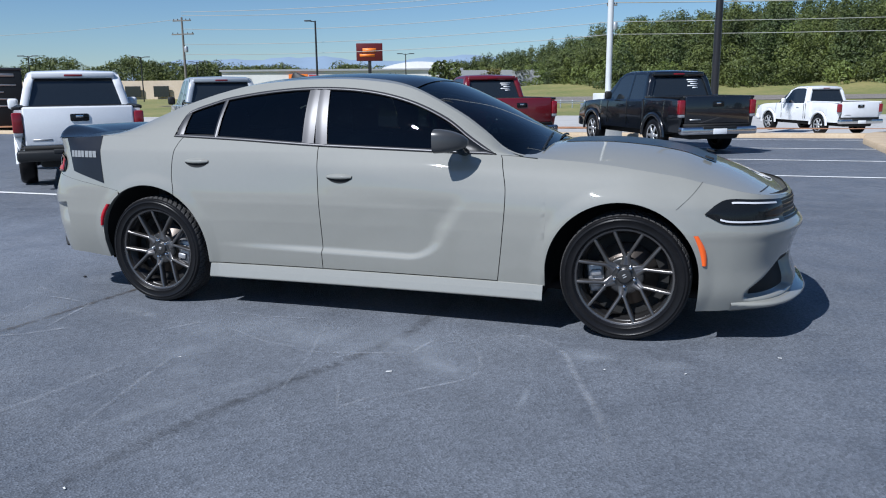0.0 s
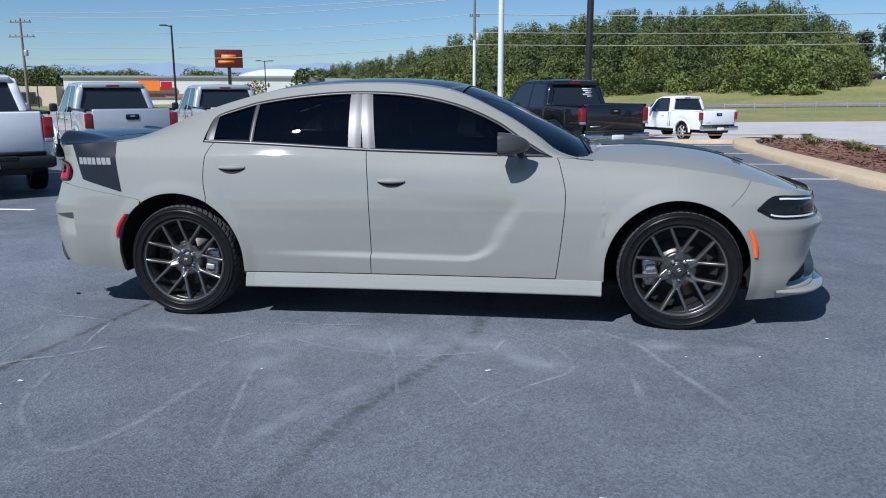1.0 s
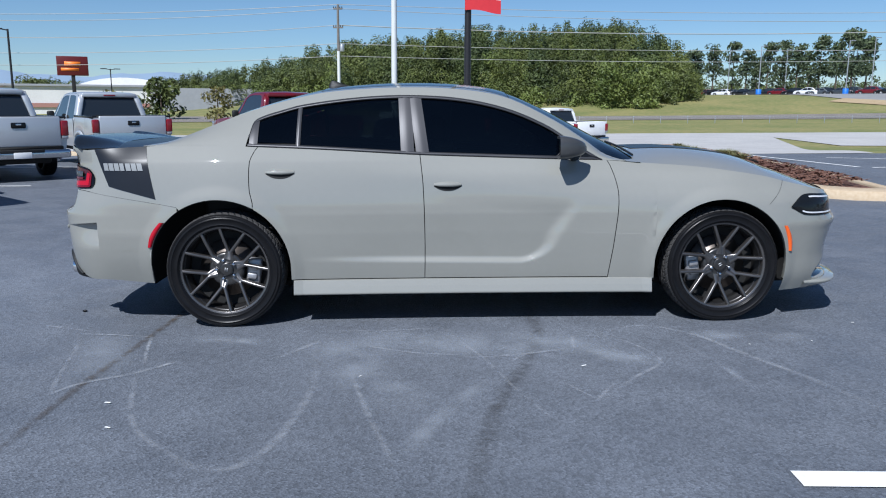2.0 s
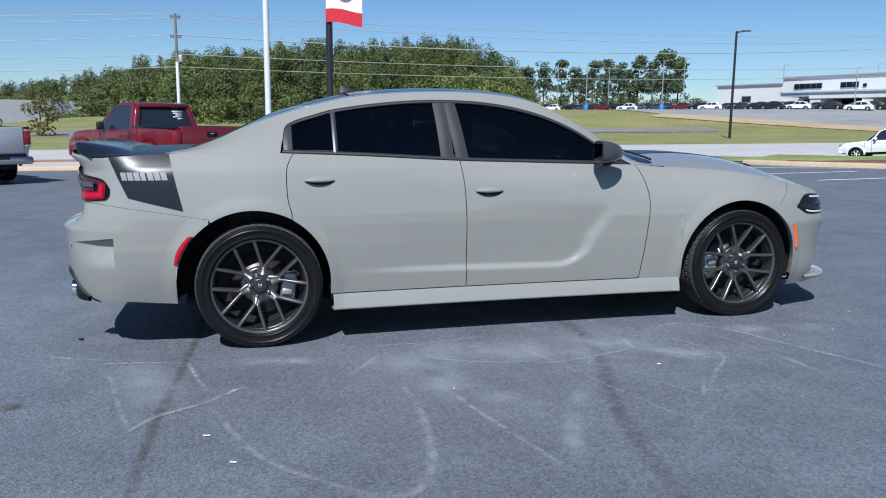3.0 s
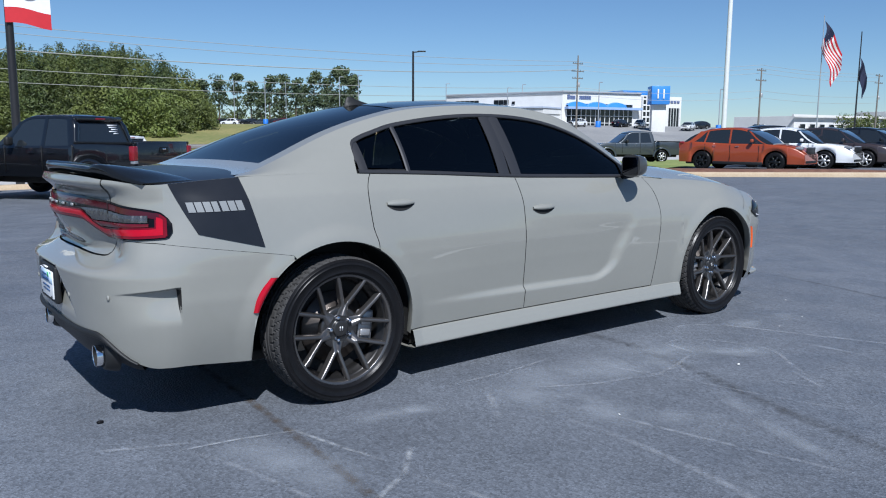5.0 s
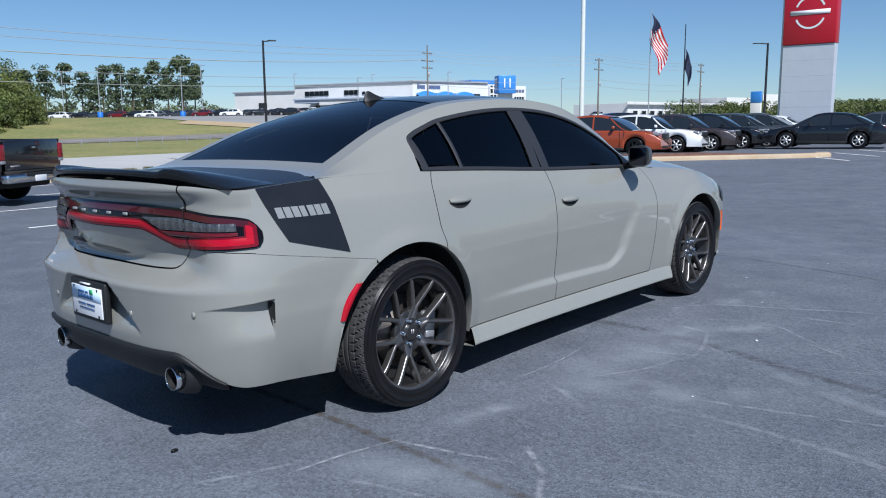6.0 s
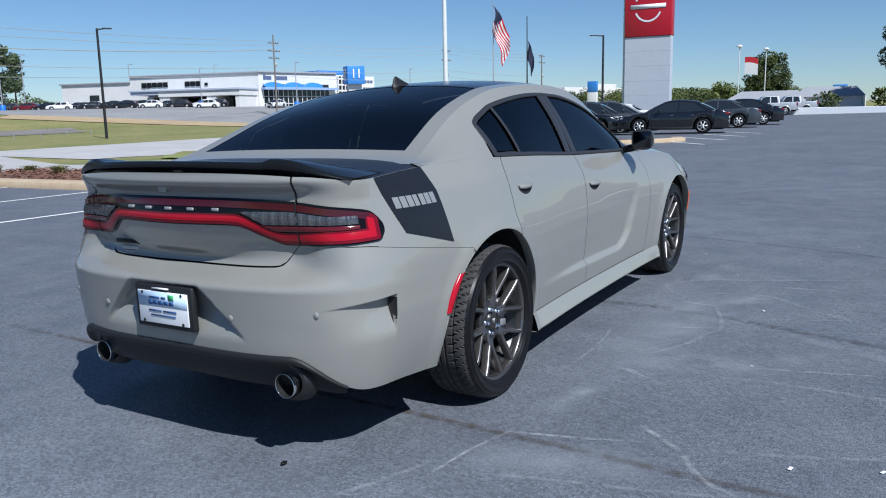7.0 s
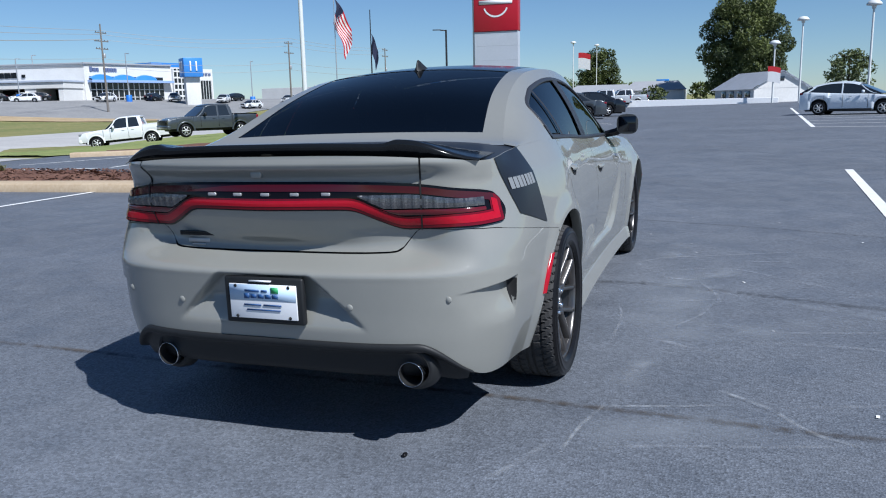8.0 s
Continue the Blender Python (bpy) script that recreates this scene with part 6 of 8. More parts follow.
def car_body(name, label, material, m, spec, group, wheels=ALLOY):
    """A saloon, hatchback or SUV whose tail stands at the local origin, facing +x."""
    t = thing(name, label, "car", group, m)
    bm = prism(body_columns(0.0, spec["length"], spec["low"], curve(*spec["top"]), [(a, spec["r"] + 0.07) for a in spec["axles"]], 0.16), spec["half"] - 0.05, spec["half"], spec["half"] - 0.06)
    part("body", bm, material, t)
    glasshouse(t, material, spec["cabin"], spec["half"] - 0.075, spec["half"] - 0.27, spec["pillars"], *spec["roof"])
    L, half = spec["length"], spec["half"]
    zl = spec["lamp_z"]
    for sign in (-1, 1):
        lump(t, "tail_lamp", (-0.01, sign * (half - 0.36), zl), (0.22, sign * (half - 0.085), zl + 0.12), LAMP_RED, 0.04)
        lump(t, "headlamp", (L - 0.34, sign * (half - 0.40), spec["head_z"]), (L - 0.09, sign * (half - 0.14), spec["head_z"] + 0.11), LAMP_CLEAR, 0.04)
        lump(t, "door_mirror", (spec["mirror"] - 0.06, sign * (half - 0.02), spec["mirror_z"]), (spec["mirror"] + 0.06, sign * (half + 0.14), spec["mirror_z"] + 0.13), material, 0.04)
        for hx in spec["handles"]:
            lump(t, "door_handle", (hx, sign * (half - 0.01), spec["mirror_z"] - 0.16), (hx + 0.14, sign * (half + 0.012), spec["mirror_z"] - 0.135), CHROME, 0.008)
        lump(t, "sill", (spec["axles"][0] + 0.45, sign * (half - 0.10), spec["low"] - 0.06), (spec["axles"][1] - 0.45, sign * (half - 0.01), spec["low"] + 0.05), PLASTIC, 0.02)
    for sx in spec["seams"]:
        seam(t, sx, half - 0.004, spec["low"] + 0.08, spec["mirror_z"] - 0.06)
    lump(t, "front_grille", (L - 0.07, -0.42, spec["head_z"] - 0.16), (L + 0.005, 0.42, spec["head_z"] + 0.08), PLASTIC, 0.03)
    lump(t, "lower_intake", (L - 0.07, -0.6, spec["low"] + 0.02), (L + 0.01, 0.6, spec["low"] + 0.13), PLASTIC, 0.03)
    lump(t, "underbody", (0.2, -half + 0.25, spec["low"] - 0.08), (L - 0.3, half - 0.25, spec["low"] + 0.1), GROOVE, 0.05)
    lump(t, "number_plate", (-0.012, -0.16, zl - 0.16), (0.004, 0.16, zl - 0.05), WHITE, 0.003, "pale plate")
    for ax in spec["axles"]:
        for sign in (-1, 1):
            plain_wheel(t, ax, sign * (half - 0.115), spec["r"], wheels, 0.21)
            lump(t, "wheel_well", (ax - spec["r"] - 0.03, sign * (half - 0.5), 0.4), (ax + spec["r"] + 0.03, sign * (half - 0.16), 0.4 + spec["r"] * 0.9), GROOVE, 0.0)
    return t


SALOON = dict(length=4.86, half=0.925, low=0.24, top=[(0, 0.86), (0.25, 1.0), (0.75, 1.02), (1.5, 0.97), (3.2, 0.93), (3.9, 0.88), (4.5, 0.76), (4.86, 0.60)], axles=(1.08, 3.86), r=0.335,
              cabin=[(0.55, 1.0, 1.02), (1.0, 0.99, 1.25), (1.5, 0.97, 1.41), (2.1, 0.95, 1.46), (2.6, 0.94, 1.43), (3.1, 0.93, 1.24), (3.65, 0.92, 0.94)],
              pillars=[(0.72, 1.45, 0.07), (2.15, 2.12, 0.03), (3.5, 2.85, 0.035)], roof=(1.25, 2.85), lamp_z=0.80, head_z=0.62, mirror=2.95, mirror_z=0.96, handles=(1.45, 2.35), seams=(1.22, 2.18, 3.3))
CROSSOVER = dict(length=4.80, half=0.945, low=0.30, top=[(0, 0.98), (0.3, 1.08), (0.9, 1.08), (2.0, 1.03), (3.3, 1.02), (3.95, 0.98), (4.5, 0.86), (4.8, 0.66)], axles=(0.98, 3.80), r=0.365,
                 cabin=[(0.22, 1.07, 1.10), (0.55, 1.07, 1.34), (1.15, 1.06, 1.55), (1.85, 1.04, 1.62), (2.42, 1.03, 1.595), (2.95, 1.02, 1.43), (3.7, 1.01, 1.04)],
                 pillars=[(0.45, 0.95, 0.13), (1.05, 1.15, 0.035), (2.05, 2.03, 0.035), (3.48, 2.75, 0.04)], roof=(0.75, 2.65), lamp_z=0.98, head_z=0.82, mirror=2.95, mirror_z=1.08, handles=(1.4, 2.3), seams=(1.1, 2.1, 3.2))
HATCH = dict(length=4.46, half=0.87, low=0.24, top=[(0, 0.98), (0.2, 1.05), (0.9, 1.02), (2.0, 0.96), (3.0, 0.93), (3.7, 0.85), (4.2, 0.72), (4.46, 0.55)], axles=(0.88, 3.58), r=0.315,
             cabin=[(0.08, 1.04, 1.06), (0.4, 1.03, 1.25), (1.1, 1.0, 1.44), (1.8, 0.98, 1.485), (2.4, 0.95, 1.42), (3.0, 0.94, 1.17), (3.5, 0.93, 0.95)],
             pillars=[(0.3, 0.75, 0.05), (1.85, 1.83, 0.03), (3.35, 2.6, 0.03)], roof=(0.55, 2.55), lamp_z=0.92, head_z=0.66, mirror=2.75, mirror_z=0.98, handles=(1.3, 2.15), seams=(1.1, 1.9, 2.95))


def at(x, y, heading, dz=0.0):
    """A pose on the land; heading in degrees to the left of +y."""
    return pose(x, y, land(x, y) + dz, 0, 0, 90 + heading)


pickup("white mid-size crew-cab pickup with red tail lamps", V_WHITE, at(-7.2, 4.45, 45), True, False, 0.30, None, dark_gate=True)
pickup("silver crew-cab pickup with chrome bumper", V_SILVER, at(-8.0, 9.75, 43))
pickup("silver crew-cab pickup beside a light pole", V_SILVER, at(-7.05, 13.2, 38))
pickup("dark red extended-cab pickup with chrome bumper", V_RED, at(-2.45, 13.3, 36), False, sticker=True)
pickup("gloss black crew-cab pickup with alloy wheels", V_BLACK, at(1.95, 12.75, 33), sticker=True)
pickup("white extended-cab pickup beside the kerb", V_WHITE, at(6.9, 27.5, 30, 0.0), False)
pickup("white crew-cab pickup standing on the grass verge", V_WHITE, at(35.7, 30.6, 30) @ Matrix.Rotation(radians(4.5), 4, "Y"))
pickup("slate grey crew-cab pickup standing on the verge", V_SLATE, at(35.4, 24.7, 58), flare=None)
pickup("black crew-cab pickup on the verge", V_BLACK, at(36.5, 17.2, 58))

# display row facing the island
for k, (x, y, mat_, lab) in enumerate([(24.2, 15.7, V_ORANGE, "burnt orange crossover in a display row"), (27.2, 15.4, V_WHITE, "white crossover in a display row"), (29.3, 14.8, V_BROWN, "dark brown crossover in a display row"),
                                       (31.7, 14.4, V_BLACK, "black crossover in a display row"), (34.3, 14.2, V_SLATE, "slate grey crossover in a display row"), (36.9, 14.0, V_SLATE, "grey crossover in a display row"), (40.0, 15.0, V_BLACK, "black crossover in a display row")]):
    car_body("crossover", lab, mat_, at(x, y, -169), CROSSOVER, "display row of crossovers", GLOSS_BLACK if k == 0 else ALLOY)
for k, (x, y, mat_, lab) in enumerate([(32.6, 4.75, V_BLACK, "black saloon parked across a stall"), (40.0, 4.6, V_SLATE, "grey saloon parked behind another saloon"), (44.6, 4.1, V_BLACK, "black saloon parked in a row"),
                                       (47.5, 12.5, V_WHITE, "white saloon parked in a row")]):
    car_body("saloon", lab, mat_, at(x, y, 9), SALOON, "parked saloons")
car_body("hatchback", "pale silver-blue hatchback parked across striped stalls", V_PALE, at(36.9, -5.25, 159), HATCH, "")
silver_far = pickup("silver crew-cab pickup parked in a far row", V_SILVER, at(77, 7.4, 18), group="far pickups")
for x, y in ((84.5, 6.4),):
    copy_thing(silver_far, at(x, y, 18))

# cars on the far dealership's lot
far_white = car_body("crossover", "white crossover on the far dealership lot", V_WHITE, at(104, 112, 40), CROSSOVER, "far lot cars")
far_dark = car_body("crossover", "black crossover on the far dealership lot", V_BLACK, at(98, 128, 40), CROSSOVER, "far lot cars")
far_red = car_body("crossover", "red crossover on the far dealership lot", V_RED, at(92, 150, 40), CROSSOVER, "far lot cars")
far_grey = car_body("saloon", "grey saloon on the far dealership lot", V_SLATE, at(96, 138, 40), SALOON, "far lot cars")
rng = random.Random(11)
for k in range(34):
    u = k / 33
    x, y = 60 + 50 * u + rng.uniform(-1, 1), 196 - 80 * u + rng.uniform(-1.5, 1.5)
    copy_thing((far_dark, far_white, far_grey, far_dark, far_grey, far_dark, far_red)[k % 7], at(x, y, rng.choice((40, 55, 48))))
for x, y, h_ in ((111, 121, 70), (116, 107, 100), (128, 102, 120), (122, 104, -80), (135, 95, 110), (142, 96, 80), (150, 88, 95), (130, 84, 80)):
    copy_thing((far_white, far_white, far_dark, far_white, far_dark)[int(x) % 5], at(x, y, h_))

# ---- poles, flags and cables ----
POLE_BLACK = mat("black_pole_paint", (0.012, 0.012, 0.014), 0.45, vary=0.15, scale=6)
POLE_WHITE = mat("white_pole_paint", (0.62, 0.64, 0.63), 0.45, vary=0.08, scale=3)
GALV = mat("galvanised_steel", (0.42, 0.44, 0.46), 0.45, 0.6, 0.1, 5)
TIMBER = mat("weathered_timber_pole", (0.16, 0.145, 0.13), 0.9, vary=0.25, scale=4, bump=0.3, bump_scale=40)
RED_CLOTH, WHITE_CLOTH, NAVY_CLOTH = mat("red_cloth", (0.5, 0.02, 0.03), 0.8, vary=0.06), mat("white_cloth", (0.75, 0.75, 0.75), 0.8, vary=0.04), mat("navy_cloth", (0.015, 0.02, 0.05), 0.8, vary=0.1)


def lamp_post(x, y, height, material, label, arm=(1.0, 0.0), head=0.9, radius=0.09, square=False, base=0.0, double=False, dome=False):
    z = land(x, y)
    t = thing("lamp_post", label, "lamp post", "", Matrix.Translation((x, y, z)))
    bm = bmesh.new()
    tube(bm, [(0, 0, base - 0.2 if base else -0.1), (0, 0, height)], radius, 4 if square else 10, radius * 0.75)
    part("pole", bm, material, t)
    if base:
        part("footing", box(bmesh.new(), (-0.33, -0.33, -0.2), (0.33, 0.33, base), 0.03, Matrix.Rotation(0.6, 4, "Z")), POLE_WHITE, t, "white painted concrete footing")
    d = Vector((*arm, 0)).normalized()
    if dome:
        part("lamp_head", lathe([(0.0, 0.34), (0.30, 0.27), (0.46, 0.12), (0.50, 0.0), (0.44, -0.02), (0.16, -0.06), (0.12, -0.25)], 18, "Z", None, (0, 0, height)), material, t, "white domed lamp head")
        return t
    for sgn in ((1, -1) if double else (1,)):
        bm = bmesh.new()
        tube(bm, [(0, 0, height - 0.12), tuple(d * sgn * head * 0.5 + Vector((0, 0, height - 0.03)))], radius * 0.5, 6)
        part("arm", bm, material, t)
        m = Matrix.Translation(d * sgn * head * 0.75 + Vector((0, 0, height))) @ Matrix.Rotation(math.atan2(d.y, d.x), 4, "Z")
        part("lamp_head", box(bmesh.new(), (-head * 0.35, -0.17, -0.07), (head * 0.35, 0.17, 0.07), 0.04, m), material, t)
    return t


lamp_post(-1.1, 18.3, 14.5, POLE_WHITE, "tall white lamp post on a concrete footing", (0.4, 1), 1.0, 0.088, base=1.32)
lamp_post(1.75, 29.5, 13.5, POLE_BLACK, "tall black pole carrying a dealer banner", (1, 0.2), 1.0, 0.16)
lamp_post(30.5, 18.3, 9.6, POLE_WHITE, "tall white lamp post behind the display row", (0.75, -0.65), 1.3, 0.13)
lamp_post(-41.4, 76.3, 9.6, POLE_BLACK, "slender black street lamp", (-1, -0.4), 1.1, 0.13)
lamp_post(48.5, 70.5, 11.2, POLE_BLACK, "slender black street lamp on the grass", (0.8, -0.6), 1.3, 0.15)
lamp_post(120.4, 41.8, 13.4, POLE_BLACK, "slender black street lamp beyond the car park", (-0.4, 0.9), 2.0, 0.2)
for x, y, hgt in ((129.8, 22.5, 10.4), (143.3, 20.6, 10.6), (71, -7.8, 7.0), (56.2, -10.9, 6.6), (75.8, -5.9, 5.4)):
    lamp_post(x, y, hgt, POLE_WHITE, "white car-park lamp post with a domed head", (0, 1), 0.9, 0.09, dome=True)
for x, y, hgt in ((84, 150, 10.5), (100, 176, 11), (70, 158, 10), (58, 172, 10), (88, 185, 11), (112, 148, 10), (122, 132, 9.5), (105, 118, 7.5), (118, 105, 9), (62, 195, 11), (76, 190, 11), (140, 92, 8.5), (96, 162, 12)):
    lamp_post(x, y, hgt, GALV, "thin grey lamp post on the far lot", (1, 0.3), 1.2, 0.11)
    t = thing("post_footing", "bright blue painted footing of a lamp post", "footing", "blue footings", Matrix.Translation((x, y, land(x, y))))
    part("footing_body", lathe([(0.55, -0.1), (0.55, 1.2), (0.5, 1.25), (0, 1.25)], 14, "Z"), mat("blue_paint", (0.02, 0.15, 0.55), 0.5), t)
for x, y, hgt in ((-92, 108, 7.5), (-88, 118, 6.8), (-100, 92, 7.6), (-52, 130, 7.5)):
    lamp_post(x, y, hgt, POLE_BLACK, "thin dark lamp post by the shops", (1, 0.5), 1.4, 0.11, double=True)

# banner on the black pole
rows = []
for i in range(9):
    u = i / 8
    rows.append([Vector((1.75 + 0.1 - 0.25 + 1.55 * v, 29.3 - 0.06 * math.sin(3 * v + u), 5.3 + 2.2 * u - 0.12 * v * (1 - u) + 0.05 * math.sin(5 * v))) for v in lin(0, 1, 8)])
banner = thing("dealer_banner", "red and white dealer banner on a black pole", "banner")
part("red_cloth", grid(rows[:3]), RED_CLOTH, banner)
part("white_cloth", grid(rows[2:]), WHITE_CLOTH, banner)
bm = lathe([(0.30, -0.012), (0.36, -0.012), (0.36, 0.012), (0.30, 0.012)], 24, "Y", None, (2.37, 29.2, 6.55))
part("emblem_ring", bm, GALV, banner, "plain grey emblem ring")
bm = bmesh.new()
box(bm, (1.98, 29.18, 6.5), (2.76, 29.2, 6.62))
part("emblem_bar", bm, GALV, banner, "plain grey emblem bar")


def flag(x, y, height, top, drop, kind_, out, hang):
    z = land(x, y)
    t = thing("flagpole", "tall flagpole with a limp " + kind_ + " flag", "flagpole", "", Matrix.Translation((x, y, z)))
    bm = bmesh.new()
    tube(bm, [(0, 0, -0.2), (0, 0, height)], 0.16, 10, 0.08)
    part("pole", bm, GALV if kind_ == "striped" else POLE_BLACK, t)
    n, strips = 14, 13 if kind_ == "striped" else 3
    d = Vector((0.35, -0.94, 0))

    def cloth(u, v):
        return d * (0.12 + out * u * (0.6 + 0.4 * (1 - v))) + Vector((0, 0, top - hang * u - drop * v)) + Vector((0.94, 0.35, 0)) * 0.2 * out * math.sin(9 * u + 3 * v) + d * 0.1 * out * math.sin(6 * v + 5 * u)

    for k in range(strips):
        rows = [[cloth(u, (k + w) / strips) for w in (0, 0.5, 1)] for u in lin(0, 1, n)]
        m_ = (RED_CLOTH if k % 2 == 0 else WHITE_CLOTH) if kind_ == "striped" else NAVY_CLOTH
        part("flag_stripe", grid(rows), m_, t)
    if kind_ == "striped":
        rows = [[cloth(u, v) + Vector((-0.03, -0.01, 0)) for v in lin(0, 0.5, 5)] for u in lin(0, 0.42, 6)]
        part("flag_canton", grid(rows), NAVY_CLOTH, t)


flag(173.3, 88.9, 25.3, 24.2, 7.2, "striped", 4.4, 7.6)
flag(131.5, 60.4, 18.8, 14.6, 3.6, "dark navy", 1.3, 3.2)


def utility_pole(x, y, height, arms, label="weathered timber utility pole with crossarms", yaw=0.0, pale=False):
    t = thing("utility_pole", label, "utility pole", "", Matrix.Translation((x, y, land(x, y))) @ Matrix.Rotation(yaw, 4, "Z"))
    bm = bmesh.new()
    tube(bm, [(0, 0, -0.3), (0, 0, height)], 0.19, 10, 0.11)
    part("pole", bm, TIMBER, t)
    if pale:
        bm = bmesh.new()
        tube(bm, [(0.02, -0.2, 0), (0.02, -0.17, height * 0.62)], 0.16, 8)
        part("conduit", bm, POLE_WHITE, t, "pale conduit strapped to the pole")
    for k, (z, w) in enumerate(arms):
        part("crossarm", box(bmesh.new(), (-w, -0.07, z - 0.07), (w, 0.07, z + 0.07), 0.01), TIMBER, t)
        for s in (-0.9, -0.45, 0.45, 0.9):
            part("insulator", lathe([(0.05, 0), (0.06, 0.06), (0.03, 0.1), (0.05, 0.15), (0.0, 0.17)], 8, "Z", None, (s * w, 0, z + 0.07)), PLASTIC, t)
    bm = lathe([(0.22, 0), (0.24, 0.1), (0.24, 0.6), (0.2, 0.68), (0, 0.68)], 12, "Z", None, (0.35, 0, height * 0.62))
    part("transformer", bm, GALV, t)
    return t


utility_pole(-8.5, 75.8, 11.9, [(11.5, 0.45), (9.7, 0.5)], pale=True)
utility_pole(98.7, 92.7, 13.9, [(12.5, 1.2), (11.2, 1.5), (10.0, 1.3)])
utility_pole(-60.5, 78.0, 10.9, [(10.5, 1.3), (8.9, 1.6)])
utility_pole(125.0, 74.0, 13.0, [(12.6, 1.4), (10.9, 1.6)])
utility_pole(160.0, 70.0, 13.0, [(12.6, 1.4), (11.2, 1.6)])
CABLE = mat("pale_cable", (0.35, 0.35, 0.33), 0.5)


def cable(a, b_, sag, r=0.028):
    a, b_ = Vector(a), Vector(b_)
    pts = [a.lerp(b_, u) - Vector((0, 0, sag * 4 * u * (1 - u))) for u in lin(0, 1, 22)]
    bm = bmesh.new()
    tube(bm, pts, r, 5)
    t = tagged(part("power_cable", bm, CABLE), "pale sagging overhead power cable between poles", "cable", "power cables")
    return t


for z1, z2, sag in ((11.0, 13.2, 1.0), (10.6, 12.6, 1.4), (9.0, 11.8, 1.5), (7.2, 8.8, 1.0), (6.0, 7.6, 1.0)):
    cable((-8.5, 75.8, z1), (98.7, 92.7, z2 + 0.9), sag, 0.05 if z1 == 9.0 else 0.03)
    cable((-60.5, 78, z1 - 0.8), (-8.5, 75.8, z1), sag * 0.6, 0.03)
    cable((98.7, 92.7, z2 + 0.9), (125, 74, z2 + 0.6), 0.8)
    cable((125, 74, z2 + 0.6), (160, 70, z2 + 0.6), 0.5)
cable((-130, 84, 9.5), (-60.5, 78, 9.4), 1.0)

# low pale rail along the grass, and a guard rail beyond the road
def rail_fence(label, a, b_, n, height, rails, material, thick=0.05):
    t = thing("rail_fence", label, "fence")
    a, b_ = Vector((*a, 0)), Vector((*b_, 0))
    pts = [a.lerp(b_, i / n) for i in range(n + 1)]
    for q in pts:
        z = land(q.x, q.y)
        part("post", box(bmesh.new(), (q.x - thick, q.y - thick, z - 0.2), (q.x + thick, q.y + thick, z + height), 0.01), material, t)
    for h in rails:
        bm = bmesh.new()
        for q, r_ in zip(pts, pts[1:]):
            tube(bm, [(q.x, q.y - thick, land(q.x, q.y) + h), (r_.x, r_.y - thick, land(r_.x, r_.y) + h)], thick * 0.9, 5)
        part("rail", bm, material, t)


rail_fence("low grey rail fence along the mown grass", (17, 80), (52, 78), 12, 0.75, (0.62,), GALV, 0.03)
rail_fence("grey steel guard rail beside the road", (-14, 73), (-7.5, 69), 5, 0.75, (0.62, 0.45), GALV, 0.05)

# ---- signs ----
SIGN_RED = mat("sign_red", (0.42, 0.008, 0.022), 0.35, vary=0.03, scale=2)
PANEL_GREY = mat("pale_grey_cladding", (0.50, 0.53, 0.57), 0.45, 0.1, 0.05, 1)
pyl = thing("dealer_pylon", "tall pale grey dealer pylon with a red sign panel", "pylon sign", "", pose(52.0, 14.2, land(52, 14.2), 0, 0, 93.5))
for k in range(6):
    part("cladding_panel", box(bmesh.new(), (-1.6, -0.42, 0.0 + 1.02 * k), (1.6, 0.42, 1.015 + 1.02 * k), 0.004), PANEL_GREY, pyl, smooth=False)
part("edge_fin", box(bmesh.new(), (1.605, -0.3, 0), (1.78, 0.3, 10.2), 0.02), POLE_WHITE, pyl)
part("sign_panel", box(bmesh.new(), (-1.63, -0.5, 6.14), (1.63, 0.5, 10.2), 0.03), SIGN_RED, pyl, "red sign panel")
for side in (-1, 1):
    bm = bmesh.new()
    rows_a = []
    for a in lin(math.radians(200), math.radians(340), 20):
        rows_a.append([(0.95 * math.cos(a), 8.05 + 0.95 * math.sin(a)), (0.83 * math.cos(a), 8.05 + 0.83 * math.sin(a))])
    grid([[Vector((p[0], side * 0.515, p[1])) for p in r] for r in rows_a], bm=bm)
    rows_b = [[(0.95 * math.cos(a), 8.25 + 0.95 * math.sin(a)), (0.83 * math.cos(a), 8.25 + 0.83 * math.sin(a))] for a in lin(math.radians(20), math.radians(160), 20)]
    grid([[Vector((p[0], side * 0.515, p[1])) for p in r] for r in rows_b], bm=bm)
    part("emblem_arc", bm, WHITE, pyl, "plain white emblem arcs")
    part("emblem_bar", box(bmesh.new(), (-1.22, min(side * 0.50, side * 0.53), 8.02), (1.22, max(side * 0.50, side * 0.53), 8.30), 0.0), WHITE, pyl, "plain white emblem bar")

sg = thing("shop_sign", "dark red and orange shop sign on a post", "shop sign", "", pose(-42.8, 93.9, land(-42.8, 93.9), 0, 0, 24))
part("post", box(bmesh.new(), (-0.22, -0.2, 0), (0.22, 0.2, 5.6), 0.02), GROOVE, sg)
part("cabinet", box(bmesh.new(), (-1.75, -0.3, 5.4), (1.75, 0.3, 7.7), 0.05), mat("dark_maroon", (0.10, 0.008, 0.008), 0.4), sg)
ORANGE_PRINT = mat("orange_print", (0.8, 0.2, 0.02), 0.5)
part("sign_bar", box(bmesh.new(), (-0.9, -0.33, 6.5), (0.9, -0.30, 7.05), 0), ORANGE_PRINT, sg, "orange lettering bar")
part("sign_bar", box(bmesh.new(), (-1.3, -0.33, 5.95), (0.7, -0.30, 6.3), 0), ORANGE_PRINT, sg, "orange lettering bar")

